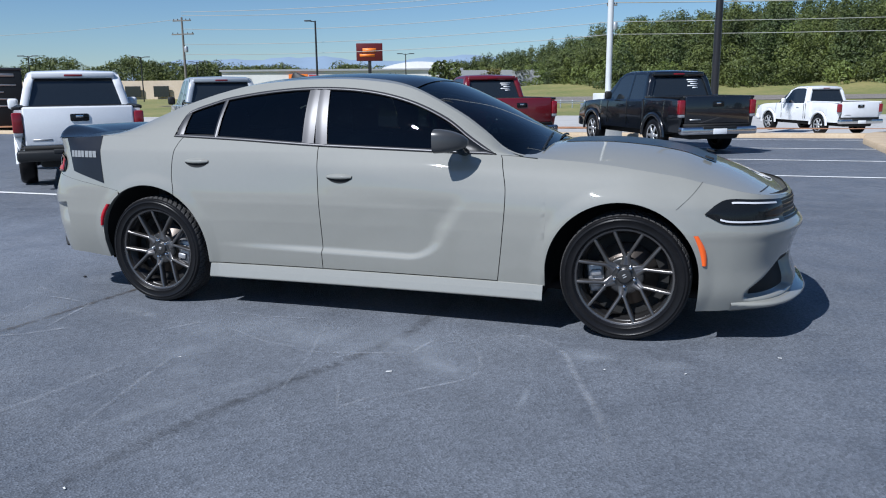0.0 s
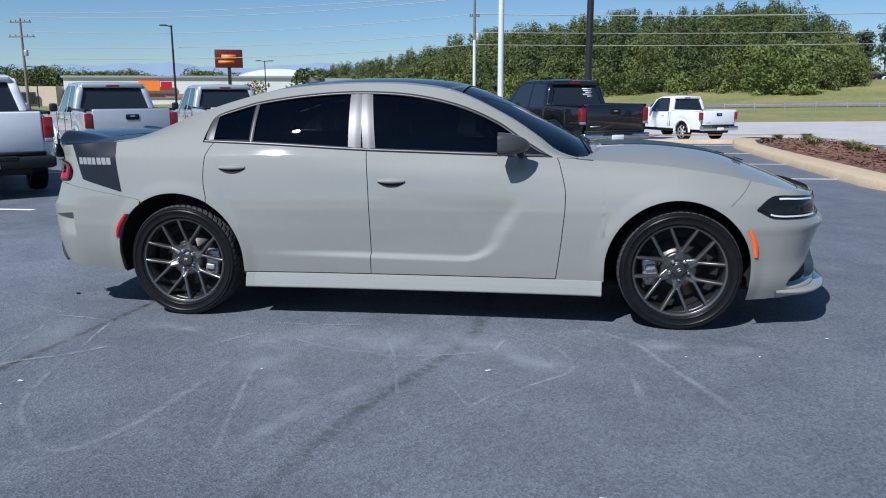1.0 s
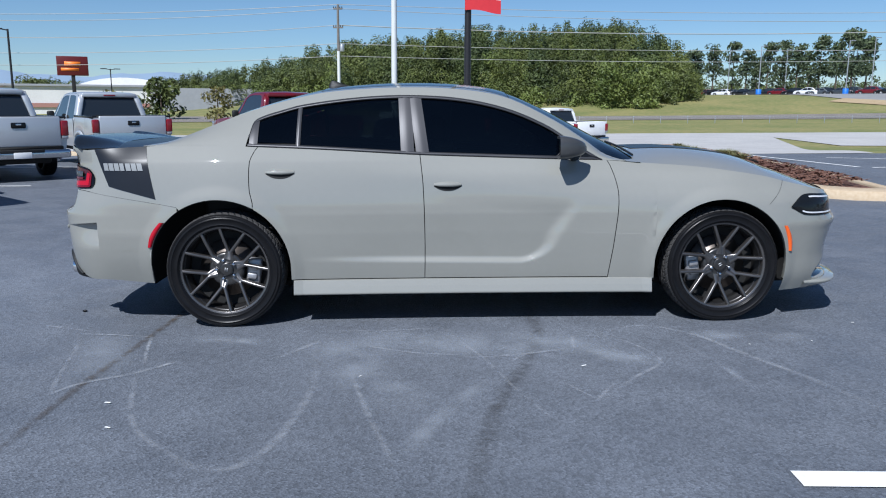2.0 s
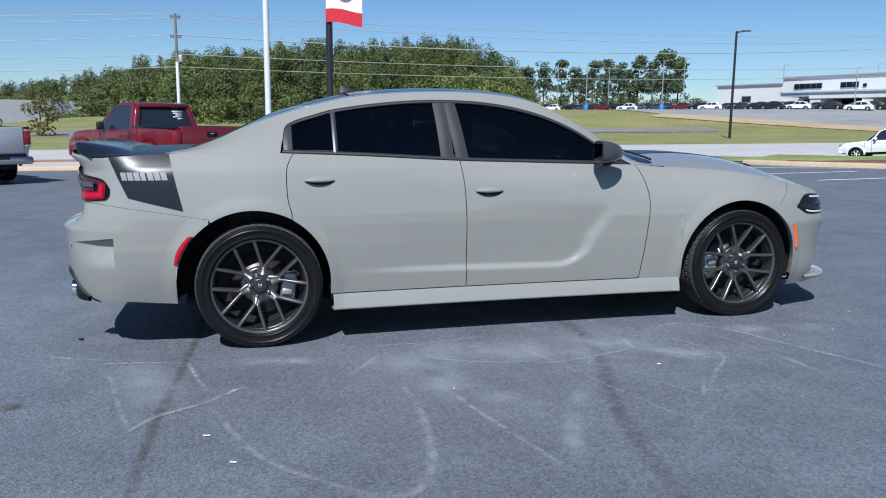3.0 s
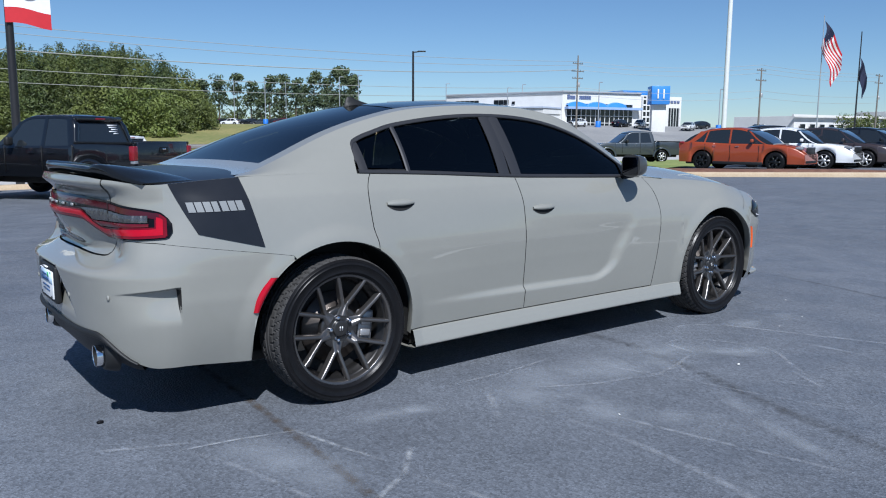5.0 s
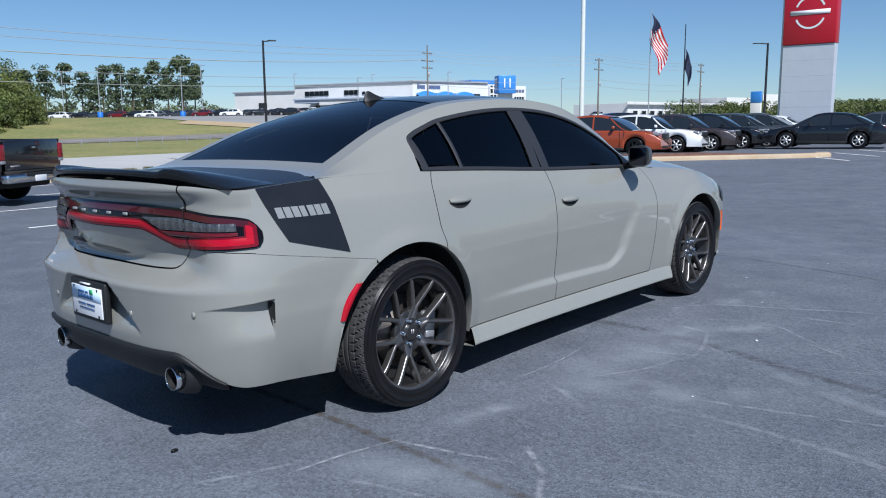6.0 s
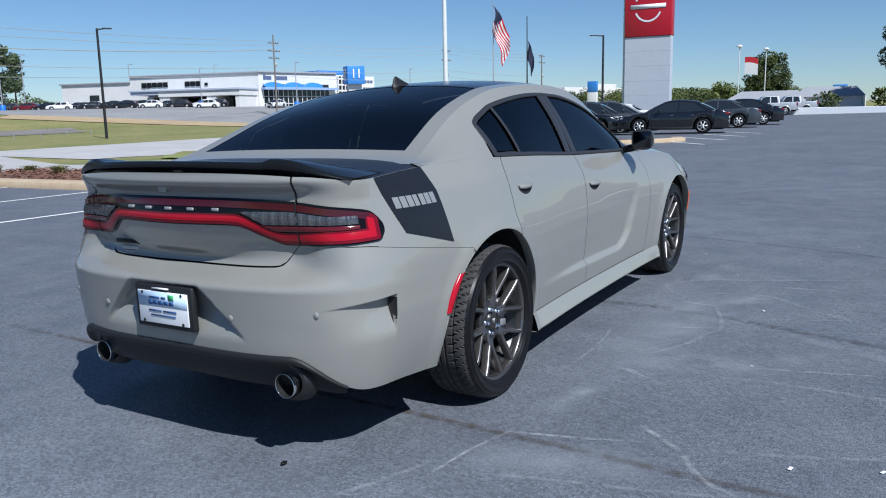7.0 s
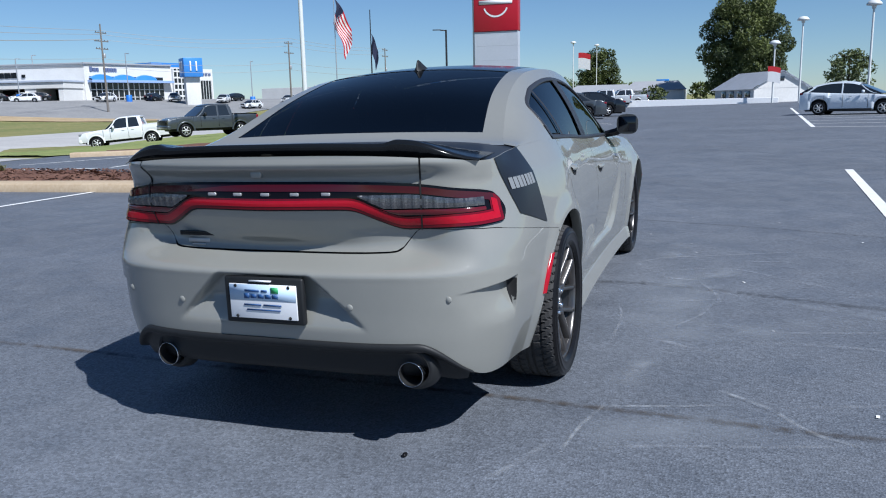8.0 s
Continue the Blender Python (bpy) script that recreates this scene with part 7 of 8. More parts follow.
# ---- buildings ----
STUCCO = two_tone("white_stucco", (0.60, 0.595, 0.575), (0.67, 0.665, 0.645), 0.3, 0.8, 0.1, 40)
TANWALL = two_tone("tan_wall", (0.52, 0.42, 0.31), (0.60, 0.50, 0.38), 0.3, 0.85, 0.1, 40)
GREYROOF = mat("grey_metal_roof", (0.30, 0.31, 0.33), 0.8, 0.0, 0.1, 1)
BLUE_CLAD = mat("blue_cladding", (0.05, 0.22, 0.60), 0.35, 0.1, 0.08, 1)
PALE_BLUE = mat("pale_blue_canopy", (0.30, 0.42, 0.68), 0.45, 0.1, 0.08, 1)
PALE_EDGE = mat("blue_grey_edge", (0.42, 0.47, 0.56), 0.5, 0.0, 0.08, 1)
SHOP_GLASS = mat("shop_glass", (0.015, 0.02, 0.026), 0.06, coat=0.5)


def block(parent, name, a, b_, depth, z0, z1, material, bevel=0.03, label=""):
    """A wall block whose front runs from a to b on plan and that reaches back by depth (to the right of the run)."""
    a, b_ = Vector((*a, 0)), Vector((*b_, 0))
    d = (b_ - a)
    m = Matrix.Translation((a.x, a.y, 0)) @ Matrix.Rotation(math.atan2(d.y, d.x), 4, "Z")
    lo, hi = (0, min(0, depth), z0), (d.length, max(0, depth), z1)
    return part(name, box(bmesh.new(), lo, hi, bevel, m), material, parent, label, smooth=False)


C0, CL, CR = (118.3, 115.4), (106, 164), (150, 107.5)
G0 = 2.55
deal = thing("dealership_building", "white dealership with blue canopy and glass showroom", "building")
dL = (Vector(CL) - Vector(C0)).normalized()
dR = (Vector(CR) - Vector(C0)).normalized()
pL = lambda u: tuple(Vector(C0) + dL * u)
pR = lambda u: tuple(Vector(C0) + dR * u)
SLATE_LETTER = mat("slate_letter", (0.10, 0.13, 0.24), 0.5)
FAR_GLASS = mat("dark_shop_glass", (0.012, 0.015, 0.019), 0.12, coat=0.2)
# long service side
block(deal, "wall", pL(0), pL(31.5), -22, G0 - 1, 10.5, STUCCO)
block(deal, "wall", pL(31.5), pL(50), -22, G0 - 1, 9.3, STUCCO)
block(deal, "roof_coping", pL(-0.3), pL(31.5), 0.4, 10.5, 10.8, GREYROOF)
block(deal, "roof_coping", pL(31.5), pL(50.3), 0.4, 9.3, 9.6, GREYROOF)
block(deal, "portico_roof", pL(0.4), pL(19.5), 7, 5.85, 7.0, STUCCO)
block(deal, "portico_edge", pL(0.2), pL(26.5), 7.3, 7.0, 7.35, PALE_EDGE)
block(deal, "side_canopy", pL(19.5), pL(26.3), 7, 6.3, 7.0, PALE_EDGE)
for u, w in ((0.6, 1.0), (6.0, 2.2), (17.0, 2.4)):
    block(deal, "portico_pier", pL(u), pL(u + w), 6.8, G0 - 1, 5.85, STUCCO)
# black slabs on the wall stand for the shade inside the portico's openings
for u, w in ((0.8, 5.6), (7.5, 9.6)):
    block(deal, "portico_shade", pL(u), pL(u + w), 0.3, G0 - 0.5, 5.8, GROOVE)
for u in (3, 9.5, 11.6, 14):
    block(deal, "door_frame", pL(u), pL(u + 0.25), 0.5, G0 - 0.5, 5.6, GREYROOF)
for u in (19.8, 23.2):
    block(deal, "service_door", pL(u), pL(u + 2.6), 0.25, G0 + 0.2, 5.9, FAR_GLASS)
    for j in range(4):
        block(deal, "door_bar", pL(u + 0.8 * j), pL(u + 0.8 * j + 0.14), 0.4, G0 + 0.2, 5.9, STUCCO, 0.0)
for u, n in ((22, 5), (13.8, 3)):
    for j in range(n):
        block(deal, "window", pL(u + 1.35 * j), pL(u + 1.35 * j + 1.15), 0.2, 8.15, 9.2, FAR_GLASS, 0.0)
block(deal, "window", pL(12.1), pL(12.8), 0.2, 8.2, 8.8, FAR_GLASS, 0.0)
block(deal, "loading_door", pL(40), pL(42.4), 0.2, 4.3, 6.9, FAR_GLASS, 0.0)
# glazed showroom front
block(deal, "wall", pR(0), pR(20), 18, 8.2, 10.55, STUCCO)
block(deal, "roof_coping", pR(-0.3), pR(20), -0.4, 10.55, 10.85, GREYROOF)
block(deal, "wall", pR(-0.1), pR(1.0), 16, G0 - 1, 8.2, STUCCO)
block(deal, "wall", pR(18), pR(20), 16, G0 - 1, 8.2, STUCCO)
glass = block(deal, "showroom_window", pR(1.0), pR(18), 16, G0 - 0.5, 8.2, FAR_GLASS)
for k in range(15):
    u = 1.0 + 17.0 * k / 14
    block(glass, "mullion", pR(u - 0.07), pR(u + 0.07), -0.12, G0 - 0.4, 7.0, STUCCO, 0.0)
for z in (2.75, 4.1, 5.6):
    block(glass, "transom", pR(1.0), pR(18), -0.10, z, z + 0.12, STUCCO, 0.0)
block(deal, "blue_canopy", pR(0.5), pR(19.6), -1.6, 7.0, 7.5, PALE_BLUE)
rows = []
for u in lin(0.8, 15.5, 60):
    q = pR(u)
    zt = 7.75 + 0.75 * abs(math.sin(0.62 * (u - 0.8))) ** 0.8
    rows.append([Vector((q[0] - 0.4, q[1] - 1.4, 7.45)), Vector((q[0] - 0.3, q[1] - 1.0, zt)), Vector((q[0], q[1] - 0.05, zt + 0.15))])
part("canopy_wave", grid(rows), BLUE_CLAD, deal, "blue wave-shaped canopy trim")
for u, w in ((1.1, 0.55), (1.75, 0.2), (2.05, 0.45), (2.6, 0.45), (4.1, 0.3), (4.5, 0.45), (5.05, 0.45), (5.6, 0.4), (6.1, 0.4), (6.6, 0.4)):
    block(deal, "sign_bar", pR(u), pR(u + w), -0.15, 9.15, 10.1 if u < 1.5 else 9.85, SLATE_LETTER, 0.0, "slate lettering bar")
# stair tower and right wing
block(deal, "tower", pR(20), pR(23.6), 12, G0 - 1, 10.4, STUCCO)
block(deal, "blue_parapet", pR(15.4), pR(23.6), 8, 10.4, 11.3, BLUE_CLAD)
block(deal, "tower_glass", pR(20.3), pR(23.4), -0.4, G0, 10.1, FAR_GLASS)
for k in range(6):
    block(deal, "tower_transom", pR(20.25), pR(23.45), -0.55, G0 + 1.3 * k + 0.3, G0 + 1.3 * k + 0.65, STUCCO, 0.0)
for u in (20.35, 21.35, 22.35, 23.35):
    block(deal, "tower_mullion", pR(u - 0.12), pR(u + 0.12), -0.56, G0, 10.1, STUCCO, 0.0)
block(deal, "right_wing", pR(23.6), pR(31.4), 14, G0 - 1, 10.2, STUCCO)
block(deal, "wing_window", pR(27.9), pR(30.8), -0.2, G0 + 0.6, 7.7, FAR_GLASS)
for k in range(4):
    block(deal, "window_bar", pR(28.3 + 0.75 * k), pR(28.4 + 0.75 * k), -0.3, G0 + 0.6, 7.7, STUCCO, 0.0)
for k in range(4):
    block(deal, "sign_bar", pR(27.4 + 0.9 * k), pR(27.4 + 0.9 * k + 0.65), -0.15, 8.8, 9.3, SLATE_LETTER, 0.0, "slate lettering bar")

hp = thing("dealer_sign_cube", "blue cube sign on a white pylon", "pylon sign", "", pose(123.5, 94.6, land(123.5, 94.6), 0, 0, -38))
part("pylon", box(bmesh.new(), (-1.35, -0.8, -1), (1.35, 0.8, 5.3), 0.05), STUCCO, hp)
part("cube", box(bmesh.new(), (-1.75, -1.75, 5.2), (1.75, 1.75, 8.7), 0.05), BLUE_CLAD, hp, "blue sign cube")
for side in ((0, -1.78), (1.78, 0), (-1.78, 0)):
    for o in (-0.55, 0.55):
        c = (side[0] + (o if side[0] == 0 else 0), side[1] + (o if side[1] == 0 else 0))
        part("emblem_bar", box(bmesh.new(), (c[0] - 0.13, c[1] - 0.13, 6.3), (c[0] + 0.13, c[1] + 0.13, 8.1), 0.02), WHITE, hp, "plain white emblem bar")

low_row = thing("white_showroom", "low white showroom with a curved entrance", "building")
block(low_row, "wall", (205, 112), (262, 106), 20, 1.5, 7.2, STUCCO)
block(low_row, "wall", (262, 106), (300, 96), 20, 1.5, 9.8, STUCCO)
block(low_row, "entrance", (272, 101), (284, 98), -4, 1.5, 10.8, STUCCO)
block(low_row, "roof_coping", (203, 111.6), (262, 105.6), -0.6, 7.0, 7.6, STUCCO)
for k in range(12):
    block(low_row, "window", (207 + 4.4 * k, 111.3 - 0.46 * k), (208.7 + 4.4 * k, 111.12 - 0.46 * k), -0.4, 3.2, 5.0, SHOP_GLASS, 0.0)
for k in range(5):
    block(low_row, "window", (264 + 6 * k, 105 - 1.6 * k), (267 + 6 * k, 104.2 - 1.6 * k), -0.4, 3.0, 6.6, SHOP_GLASS, 0.0)

shops = thing("strip_mall", "long pale strip mall with an orange shop sign", "building")
block(shops, "wall", (-150, 118), (-97, 136), 18, -1.5, 2.5, TANWALL)
block(shops, "wall", (-98, 140), (-50, 158), 22, -1.5, 4.3, STUCCO)
block(shops, "sign_band", (-84.4, 144.4), (-80.6, 145.8), -0.4, 1.6, 3.6, ORANGE_PRINT, 0.02, "orange sign with red edge")
block(shops, "sign_edge", (-80.4, 145.9), (-78.4, 146.6), -0.4, 1.8, 3.4, SIGN_RED, 0.02, "red sign end")
block(shops, "roof_coping", (-98.3, 139.8), (-50, 157.8), -0.3, 4.2, 4.6, GREYROOF)
block(shops, "stone_band", (-98, 139.9), (-50, 157.9), -0.2, 0.2, 1.0, mat("rose_band", (0.35, 0.18, 0.15), 0.8), 0.0)
rows = [[Vector((-75 + 20 * u, 168 + 6 * u, 3.9 + 2.6 * math.sin(math.pi * u) ** 0.6)), Vector((-75 + 20 * u - 6, 188 + 6 * u, 3.9 + 2.6 * math.sin(math.pi * u) ** 0.6))] for u in lin(0, 1, 12)]
part("domed_roof", grid(rows), TANWALL, shops)
part("domed_front", grid([[Vector((-75 + 20 * u, 167.9 + 6 * u, 0)), Vector((-75 + 20 * u, 167.9 + 6 * u, 3.9 + 2.6 * math.sin(math.pi * u) ** 0.6))] for u in lin(0, 1, 12)]), STUCCO, shops)
block(shops, "grey_annex", (-52, 150), (-33, 157), 16, -1.5, 4.0, GREYROOF)
for k in range(9):
    block(shops, "window", (-148 + 5.6 * k, 118.2 + 1.9 * k), (-145 + 5.6 * k, 119.2 + 1.9 * k), -0.3, -0.8, 1.4, SHOP_GLASS, 0.0)

house = thing("white_house", "low white house with a grey gabled roof", "house", "", pose(80.0, -6.9, 0.6, 0, 0, math.degrees(math.atan2(0.386, 0.922))))
part("wall", box(bmesh.new(), (0, -2.75, -0.3), (9.5, 2.75, 1.55), 0.02), STUCCO, house, smooth=False)
for sign in (-1, 1):
    bm = grid([[Vector((-0.35, 0, 3.2)), Vector((9.9, 0, 3.2))], [Vector((-0.35, sign * 3.15, 1.42)), Vector((9.9, sign * 3.15, 1.42))]])
    bmesh.ops.solidify(bm, geom=bm.faces[:], thickness=0.12)
    part("roof_slope", bm, mat("pale_metal_roof", (0.62, 0.65, 0.70), 0.45, 0.1, 0.08, 1), house, smooth=False)
bm = bmesh.new()
bm.faces.new([bm.verts.new(p) for p in ((-0.02, -2.75, 1.5), (-0.02, 2.75, 1.5), (-0.02, 0, 3.1))])
part("gable", bm, STUCCO, house)
part("gable_window", box(bmesh.new(), (-0.08, -0.25, 2.2), (-0.01, 0.25, 2.6), 0.02), SHOP_GLASS, house)
for x in (0.8, 2.6, 4.6, 6.6):
    part("side_window", box(bmesh.new(), (x, 2.74, 0.35), (x + 1.2, 2.80, 1.3), 0.02), SHOP_GLASS, house)
tagged(block(None, "low_wall", (77, 17), (77, -6.5), 0.4, 0.3, 1.18, mat("white_wall_paint", (0.78, 0.79, 0.80), 0.6, vary=0.05)), "long low white wall at the end of the car park", "wall", kind="structure")
for k, (x, y, w, hgt) in enumerate(((104, 14.5, 9, 3.4), (108, 7.5, 8, 3.8))):
    hb = thing("grey_house", "small distant house with a grey roof", "house", "distant houses")
    block(hb, "wall", (x, y + w / 2), (x, y - w / 2), 8, 0.4, hgt - 1.2, STUCCO)
    bm = bmesh.new()
    vs = [bm.verts.new(p) for p in ((x - 0.4, y + w / 2 + 0.4, hgt - 1.3), (x - 0.4, y - w / 2 - 0.4, hgt - 1.3), (x + 4, y - w / 2 + 1, hgt), (x + 4, y + w / 2 - 1, hgt))]
    bm.faces.new(vs)
    part("roof", bm, GREYROOF, hb, smooth=False)
bs = thing("blue_road_sign", "blue sign on a white post", "sign", "", Matrix.Translation((144.6, 8.9, land(100, 8.9))))
part("post", box(bmesh.new(), (-0.2, -0.2, -0.5), (0.2, 0.2, 3.4), 0.02), STUCCO, bs)
part("sign_face", box(bmesh.new(), (-0.2, -1.1, 3.3), (0.2, 1.1, 4.1), 0.04), BLUE_CLAD, bs)
bs = thing("blue_pylon_sign", "white pylon with a blue sign face", "sign", "", Matrix.Translation((183.2, 66.6, land(183, 66.6))))
part("post", box(bmesh.new(), (-0.4, -1.2, -1), (0.4, 1.2, 4.6), 0.04), STUCCO, bs)
part("sign_face", box(bmesh.new(), (-0.45, -1.2, 4.6), (0.45, 1.2, 7.2), 0.04), BLUE_CLAD, bs)

for x, y, z0 in ((129.6, 21.6, 6.6), (75.7, -5.4, 2.6)):
    k = 1.0 if x > 100 else 0.55
    pb = thing("pole_banner", "small red and white banner on a lamp post", "banner", "pole banners")
    rows = [[Vector((x, y - k * 2.0 * v, z0 + k * (2.6 * u - 0.25 * v + 0.1 * math.sin(4 * v)))) for v in lin(0, 1, 6)] for u in lin(0, 1, 7)]
    part("white_cloth", grid(rows[:5]), WHITE_CLOTH, pb)
    part("red_cloth", grid(rows[4:]), RED_CLOTH, pb)

# dark stacked sign by the road, its writing as bars
sign_post = thing("roadside_sign", "low black stacked sign with pale lettering by the road", "sign", "", pose(-27.9, 21.4, land(-27.9, 21.4) + 0.6, 0, 0, 48))
part("sign_board", box(bmesh.new(), (-1.05, -0.14, -0.7), (1.05, 0.14, 2.12), 0.05), PLASTIC, sign_post, "black sign board")
part("sign_frame", box(bmesh.new(), (-1.1, -0.16, 2.08), (1.1, 0.16, 2.2), 0.04), TRIM, sign_post)
for k, (x0, x1, z) in enumerate(((-0.7, 0.75, 1.82), (-0.8, 0.8, 1.42), (-0.75, 0.3, 1.12), (-0.8, 0.6, 0.82), (-0.6, 0.7, 0.52))):
    part("lettering_bar", box(bmesh.new(), (x0, -0.152, z), (x1, -0.138, z + (0.13 if k == 0 else 0.07))), SILVER, sign_post)
# ---- trees, hedges and hills ----
def leaf_material(name, dark, light):
    m = bpy.data.materials.new(name)
    m.use_nodes = True
    nt = m.node_tree
    p = nt.nodes["Principled BSDF"]
    p.inputs["Roughness"].default_value = 0.6
    geo, ramp = nt.nodes.new("ShaderNodeNewGeometry"), nt.nodes.new("ShaderNodeMix")
    ramp.data_type = "RGBA"
    ramp.inputs["A"].default_value, ramp.inputs["B"].default_value = (*dark, 1), (*light, 1)
    # each leaf a little different, each bough and tree more so
    co, tone, add = nt.nodes.new("ShaderNodeTexCoord"), nt.nodes.new("ShaderNodeTexNoise"), nt.nodes.new("ShaderNodeMath")
    tone.inputs["Scale"].default_value, tone.inputs["Detail"].default_value = 0.16, 3
    wide = nt.nodes.new("ShaderNodeMapRange")
    wide.inputs["From Min"].default_value, wide.inputs["From Max"].default_value, wide.inputs["To Max"].default_value = 0.32, 0.68, 0.80
    add.operation = "MULTIPLY_ADD"
    add.inputs[1].default_value = 0.22
    nt.links.new(co.outputs["Object"], tone.inputs["Vector"])
    nt.links.new(tone.outputs["Fac"], wide.inputs["Value"])
    nt.links.new(geo.outputs["Random Per Island"], add.inputs[0])
    nt.links.new(wide.outputs[0], add.inputs[2])
    nt.links.new(add.outputs[0], ramp.inputs["Factor"])
    nt.links.new(ramp.outputs["Result"], p.inputs["Base Color"])
    return m


PINE = leaf_material("pine_needles", (0.020, 0.040, 0.011), (0.100, 0.130, 0.032))
BROAD = leaf_material("broad_leaves", (0.022, 0.040, 0.009), (0.128, 0.152, 0.030))
LIGHT_LEAF = leaf_material("light_leaves", (0.065, 0.095, 0.016), (0.155, 0.19, 0.04))
# lighter copy of the pine greens, sunlight mixed into the colour
FAR_PINE = leaf_material("sun_tinted_pine_needles", (0.030, 0.052, 0.022), (0.105, 0.135, 0.055))
RUSSET_LEAF = leaf_material("russet_leaves", (0.085, 0.080, 0.022), (0.215, 0.185, 0.055))
BARK = mat("bark", (0.10, 0.075, 0.055), 0.95, vary=0.3, scale=5, bump=0.5, bump_scale=30)


def leaves(blobs, per_m2, size, seed, loose=0.42):
    """Leaf clumps over the shells of ellipsoid boughs (cx, cy, cz, rx, ry, rz), as small folded blades that mostly lie along the shell."""
    r = np.random.RandomState(seed)
    vs, fs = [], []
    for cx, cy, cz, rx, ry, rz in blobs:
        n = max(6, int(per_m2 * 4.2 * (rx * ry * rz) ** (2 / 3) * 3))
        d = r.normal(size=(n, 3))
        d /= np.linalg.norm(d, axis=1)[:, None]
        rad = 0.72 + 0.36 * r.rand(n)
        c = np.array([cx, cy, cz]) + d * rad[:, None] * np.array([rx, ry, rz])
        out = d + loose * r.normal(size=(n, 3)) + np.array([0, 0, 0.15])
        a = np.cross(out, r.normal(size=(n, 3)))
        a /= np.linalg.norm(a, axis=1)[:, None]
        b = np.cross(out, a)
        b /= np.linalg.norm(b, axis=1)[:, None]
        s = size * (0.6 + 0.8 * r.rand(n))[:, None]
        fold = np.cross(a, b) * s * 0.25
        k = len(vs)
        quad = np.stack([c - a * s, c + b * s * 0.45 + fold, c + a * s, c - b * s * 0.45 + fold], 1).reshape(-1, 3)
        vs.extend(map(tuple, quad))
        fs.extend([(k + 4 * i, k + 4 * i + 1, k + 4 * i + 2, k + 4 * i + 3) for i in range(n)])
    me = bpy.data.meshes.new("leaves")
    me.from_pydata(vs, [], fs)
    return me


def crown_part(name, me, material, parent=None, label=""):
    me.materials.append(material)
    ob = new(name, me)
    ob.parent = parent
    if label:
        ob["label"] = label
    return ob


def pine_boughs(x, y, z, hgt, width, r, bare=0.3):
    out = []
    n = max(5, int(hgt * 0.55))
    for k in range(n):
        u = bare + (1 - bare) * k / (n - 1)
        w = width * (1.08 - u) ** 0.5 * r.uniform(0.7, 1.15)
        for j in range(3):
            a = r.uniform(0, 6.28)
            out.append((x + 0.55 * w * math.cos(a), y + 0.55 * w * math.sin(a), z + hgt * u + r.uniform(-0.3, 0.3), w * r.uniform(0.45, 0.7), w * r.uniform(0.45, 0.7), hgt / n * r.uniform(0.55, 1.0)))
    return out


def round_boughs(x, y, z, hgt, width, r, n=16, low=0.15, fine=1.0):
    out = []
    for k in range(n):
        a, u = r.uniform(0, 6.28), r.uniform(low, 0.9)
        ring = width * math.sqrt(max(0.05, 1 - (2 * (u - low) / (1 - low) - 0.95) ** 2 * 0.85)) * r.uniform(0.35, 0.75 + 0.2 * (1 - fine))
        s = width * r.uniform(0.28, 0.46) * fine
        out.append((x + ring * math.cos(a), y + ring * math.sin(a), z + hgt * u, s, s, s * r.uniform(0.7, 0.95)))
    out.append((x, y, z + hgt * 0.9, width * 0.4, width * 0.4, hgt * 0.1))
    return out


# the wooded hill across the road: height of its edge by direction
R = random.Random(3)
EYE0 = (0.0, -5.5)
ridge = curve((-18.6, 3.9), (-17.4, 4.5), (-16, 5.0), (-14.6, 5.7), (-11, 5.75), (-7, 5.45), (-3.5, 5.45), (0.2, 5.05), (4.2, 4.4), (8.2, 3.75), (12.2, 2.5), (16.5, 1.9), (19, 1.5))
blobs, light_blobs, pine_blobs = [], [], []
for k in range(360):
    az = R.uniform(-18.4, 18.8)
    row = R.random()
    dist = 134 + 58 * row + max(0, az - 6) * 5
    x, y = EYE0[0] - dist * math.sin(radians(az)), EYE0[1] + dist * math.cos(radians(az))
    z = land(x, y) - 0.5
    top = 0.15 + dist * math.tan(radians(float(ridge(az)) * R.uniform(0.62 if row < 0.5 else 0.86, 1.0)))
    hgt = min(max(top - z, 4), 19)
    if hgt < top - z:
        z = top - hgt
    if R.random() < 0.68:
        (blobs if R.random() < 0.75 else pine_blobs).extend(pine_boughs(x, y, z, hgt, R.uniform(3.2, 5.2), R, 0.08 if row < 0.5 else 0.30))
    else:
        (light_blobs if R.random() < 0.3 else blobs).extend(round_boughs(x, y, z, hgt * (0.8 if row < 0.5 else 1), R.uniform(3.2, 5.0), R, 15, 0.05))
for k in range(90):
    az = R.uniform(-18, 16)
    dist = 129 + R.uniform(0, 7) + max(0, az - 6) * 5
    x, y = EYE0[0] - dist * math.sin(radians(az)), EYE0[1] + dist * math.cos(radians(az))
    (light_blobs if R.random() < 0.5 else blobs).extend(round_boughs(x, y, land(x, y) - 0.6, R.uniform(2.5, 5.5), R.uniform(1.6, 2.8), R, 8, 0.0))
for az, w, hgt in ((-13.5, 2.9, 7.4), (-15.0, 3.1, 8.2), (-16.1, 2.2, 5.6)):
    dist = 125
    x, y = EYE0[0] - dist * math.sin(radians(az)), EYE0[1] + dist * math.cos(radians(az))
    light_blobs += round_boughs(x, y, land(x, y) - 0.5, hgt, w, R, 26, 0.0)
tagged(crown_part("woodland", leaves(blobs, 6.4, 0.205, 1), BROAD), "dense dark green pine woodland across the road", "woods", kind="stuff")
tagged(crown_part("pine_woodland", leaves(pine_blobs, 6.4, 0.205, 3), PINE), "dark green pines standing in the woodland", "woods", kind="stuff")
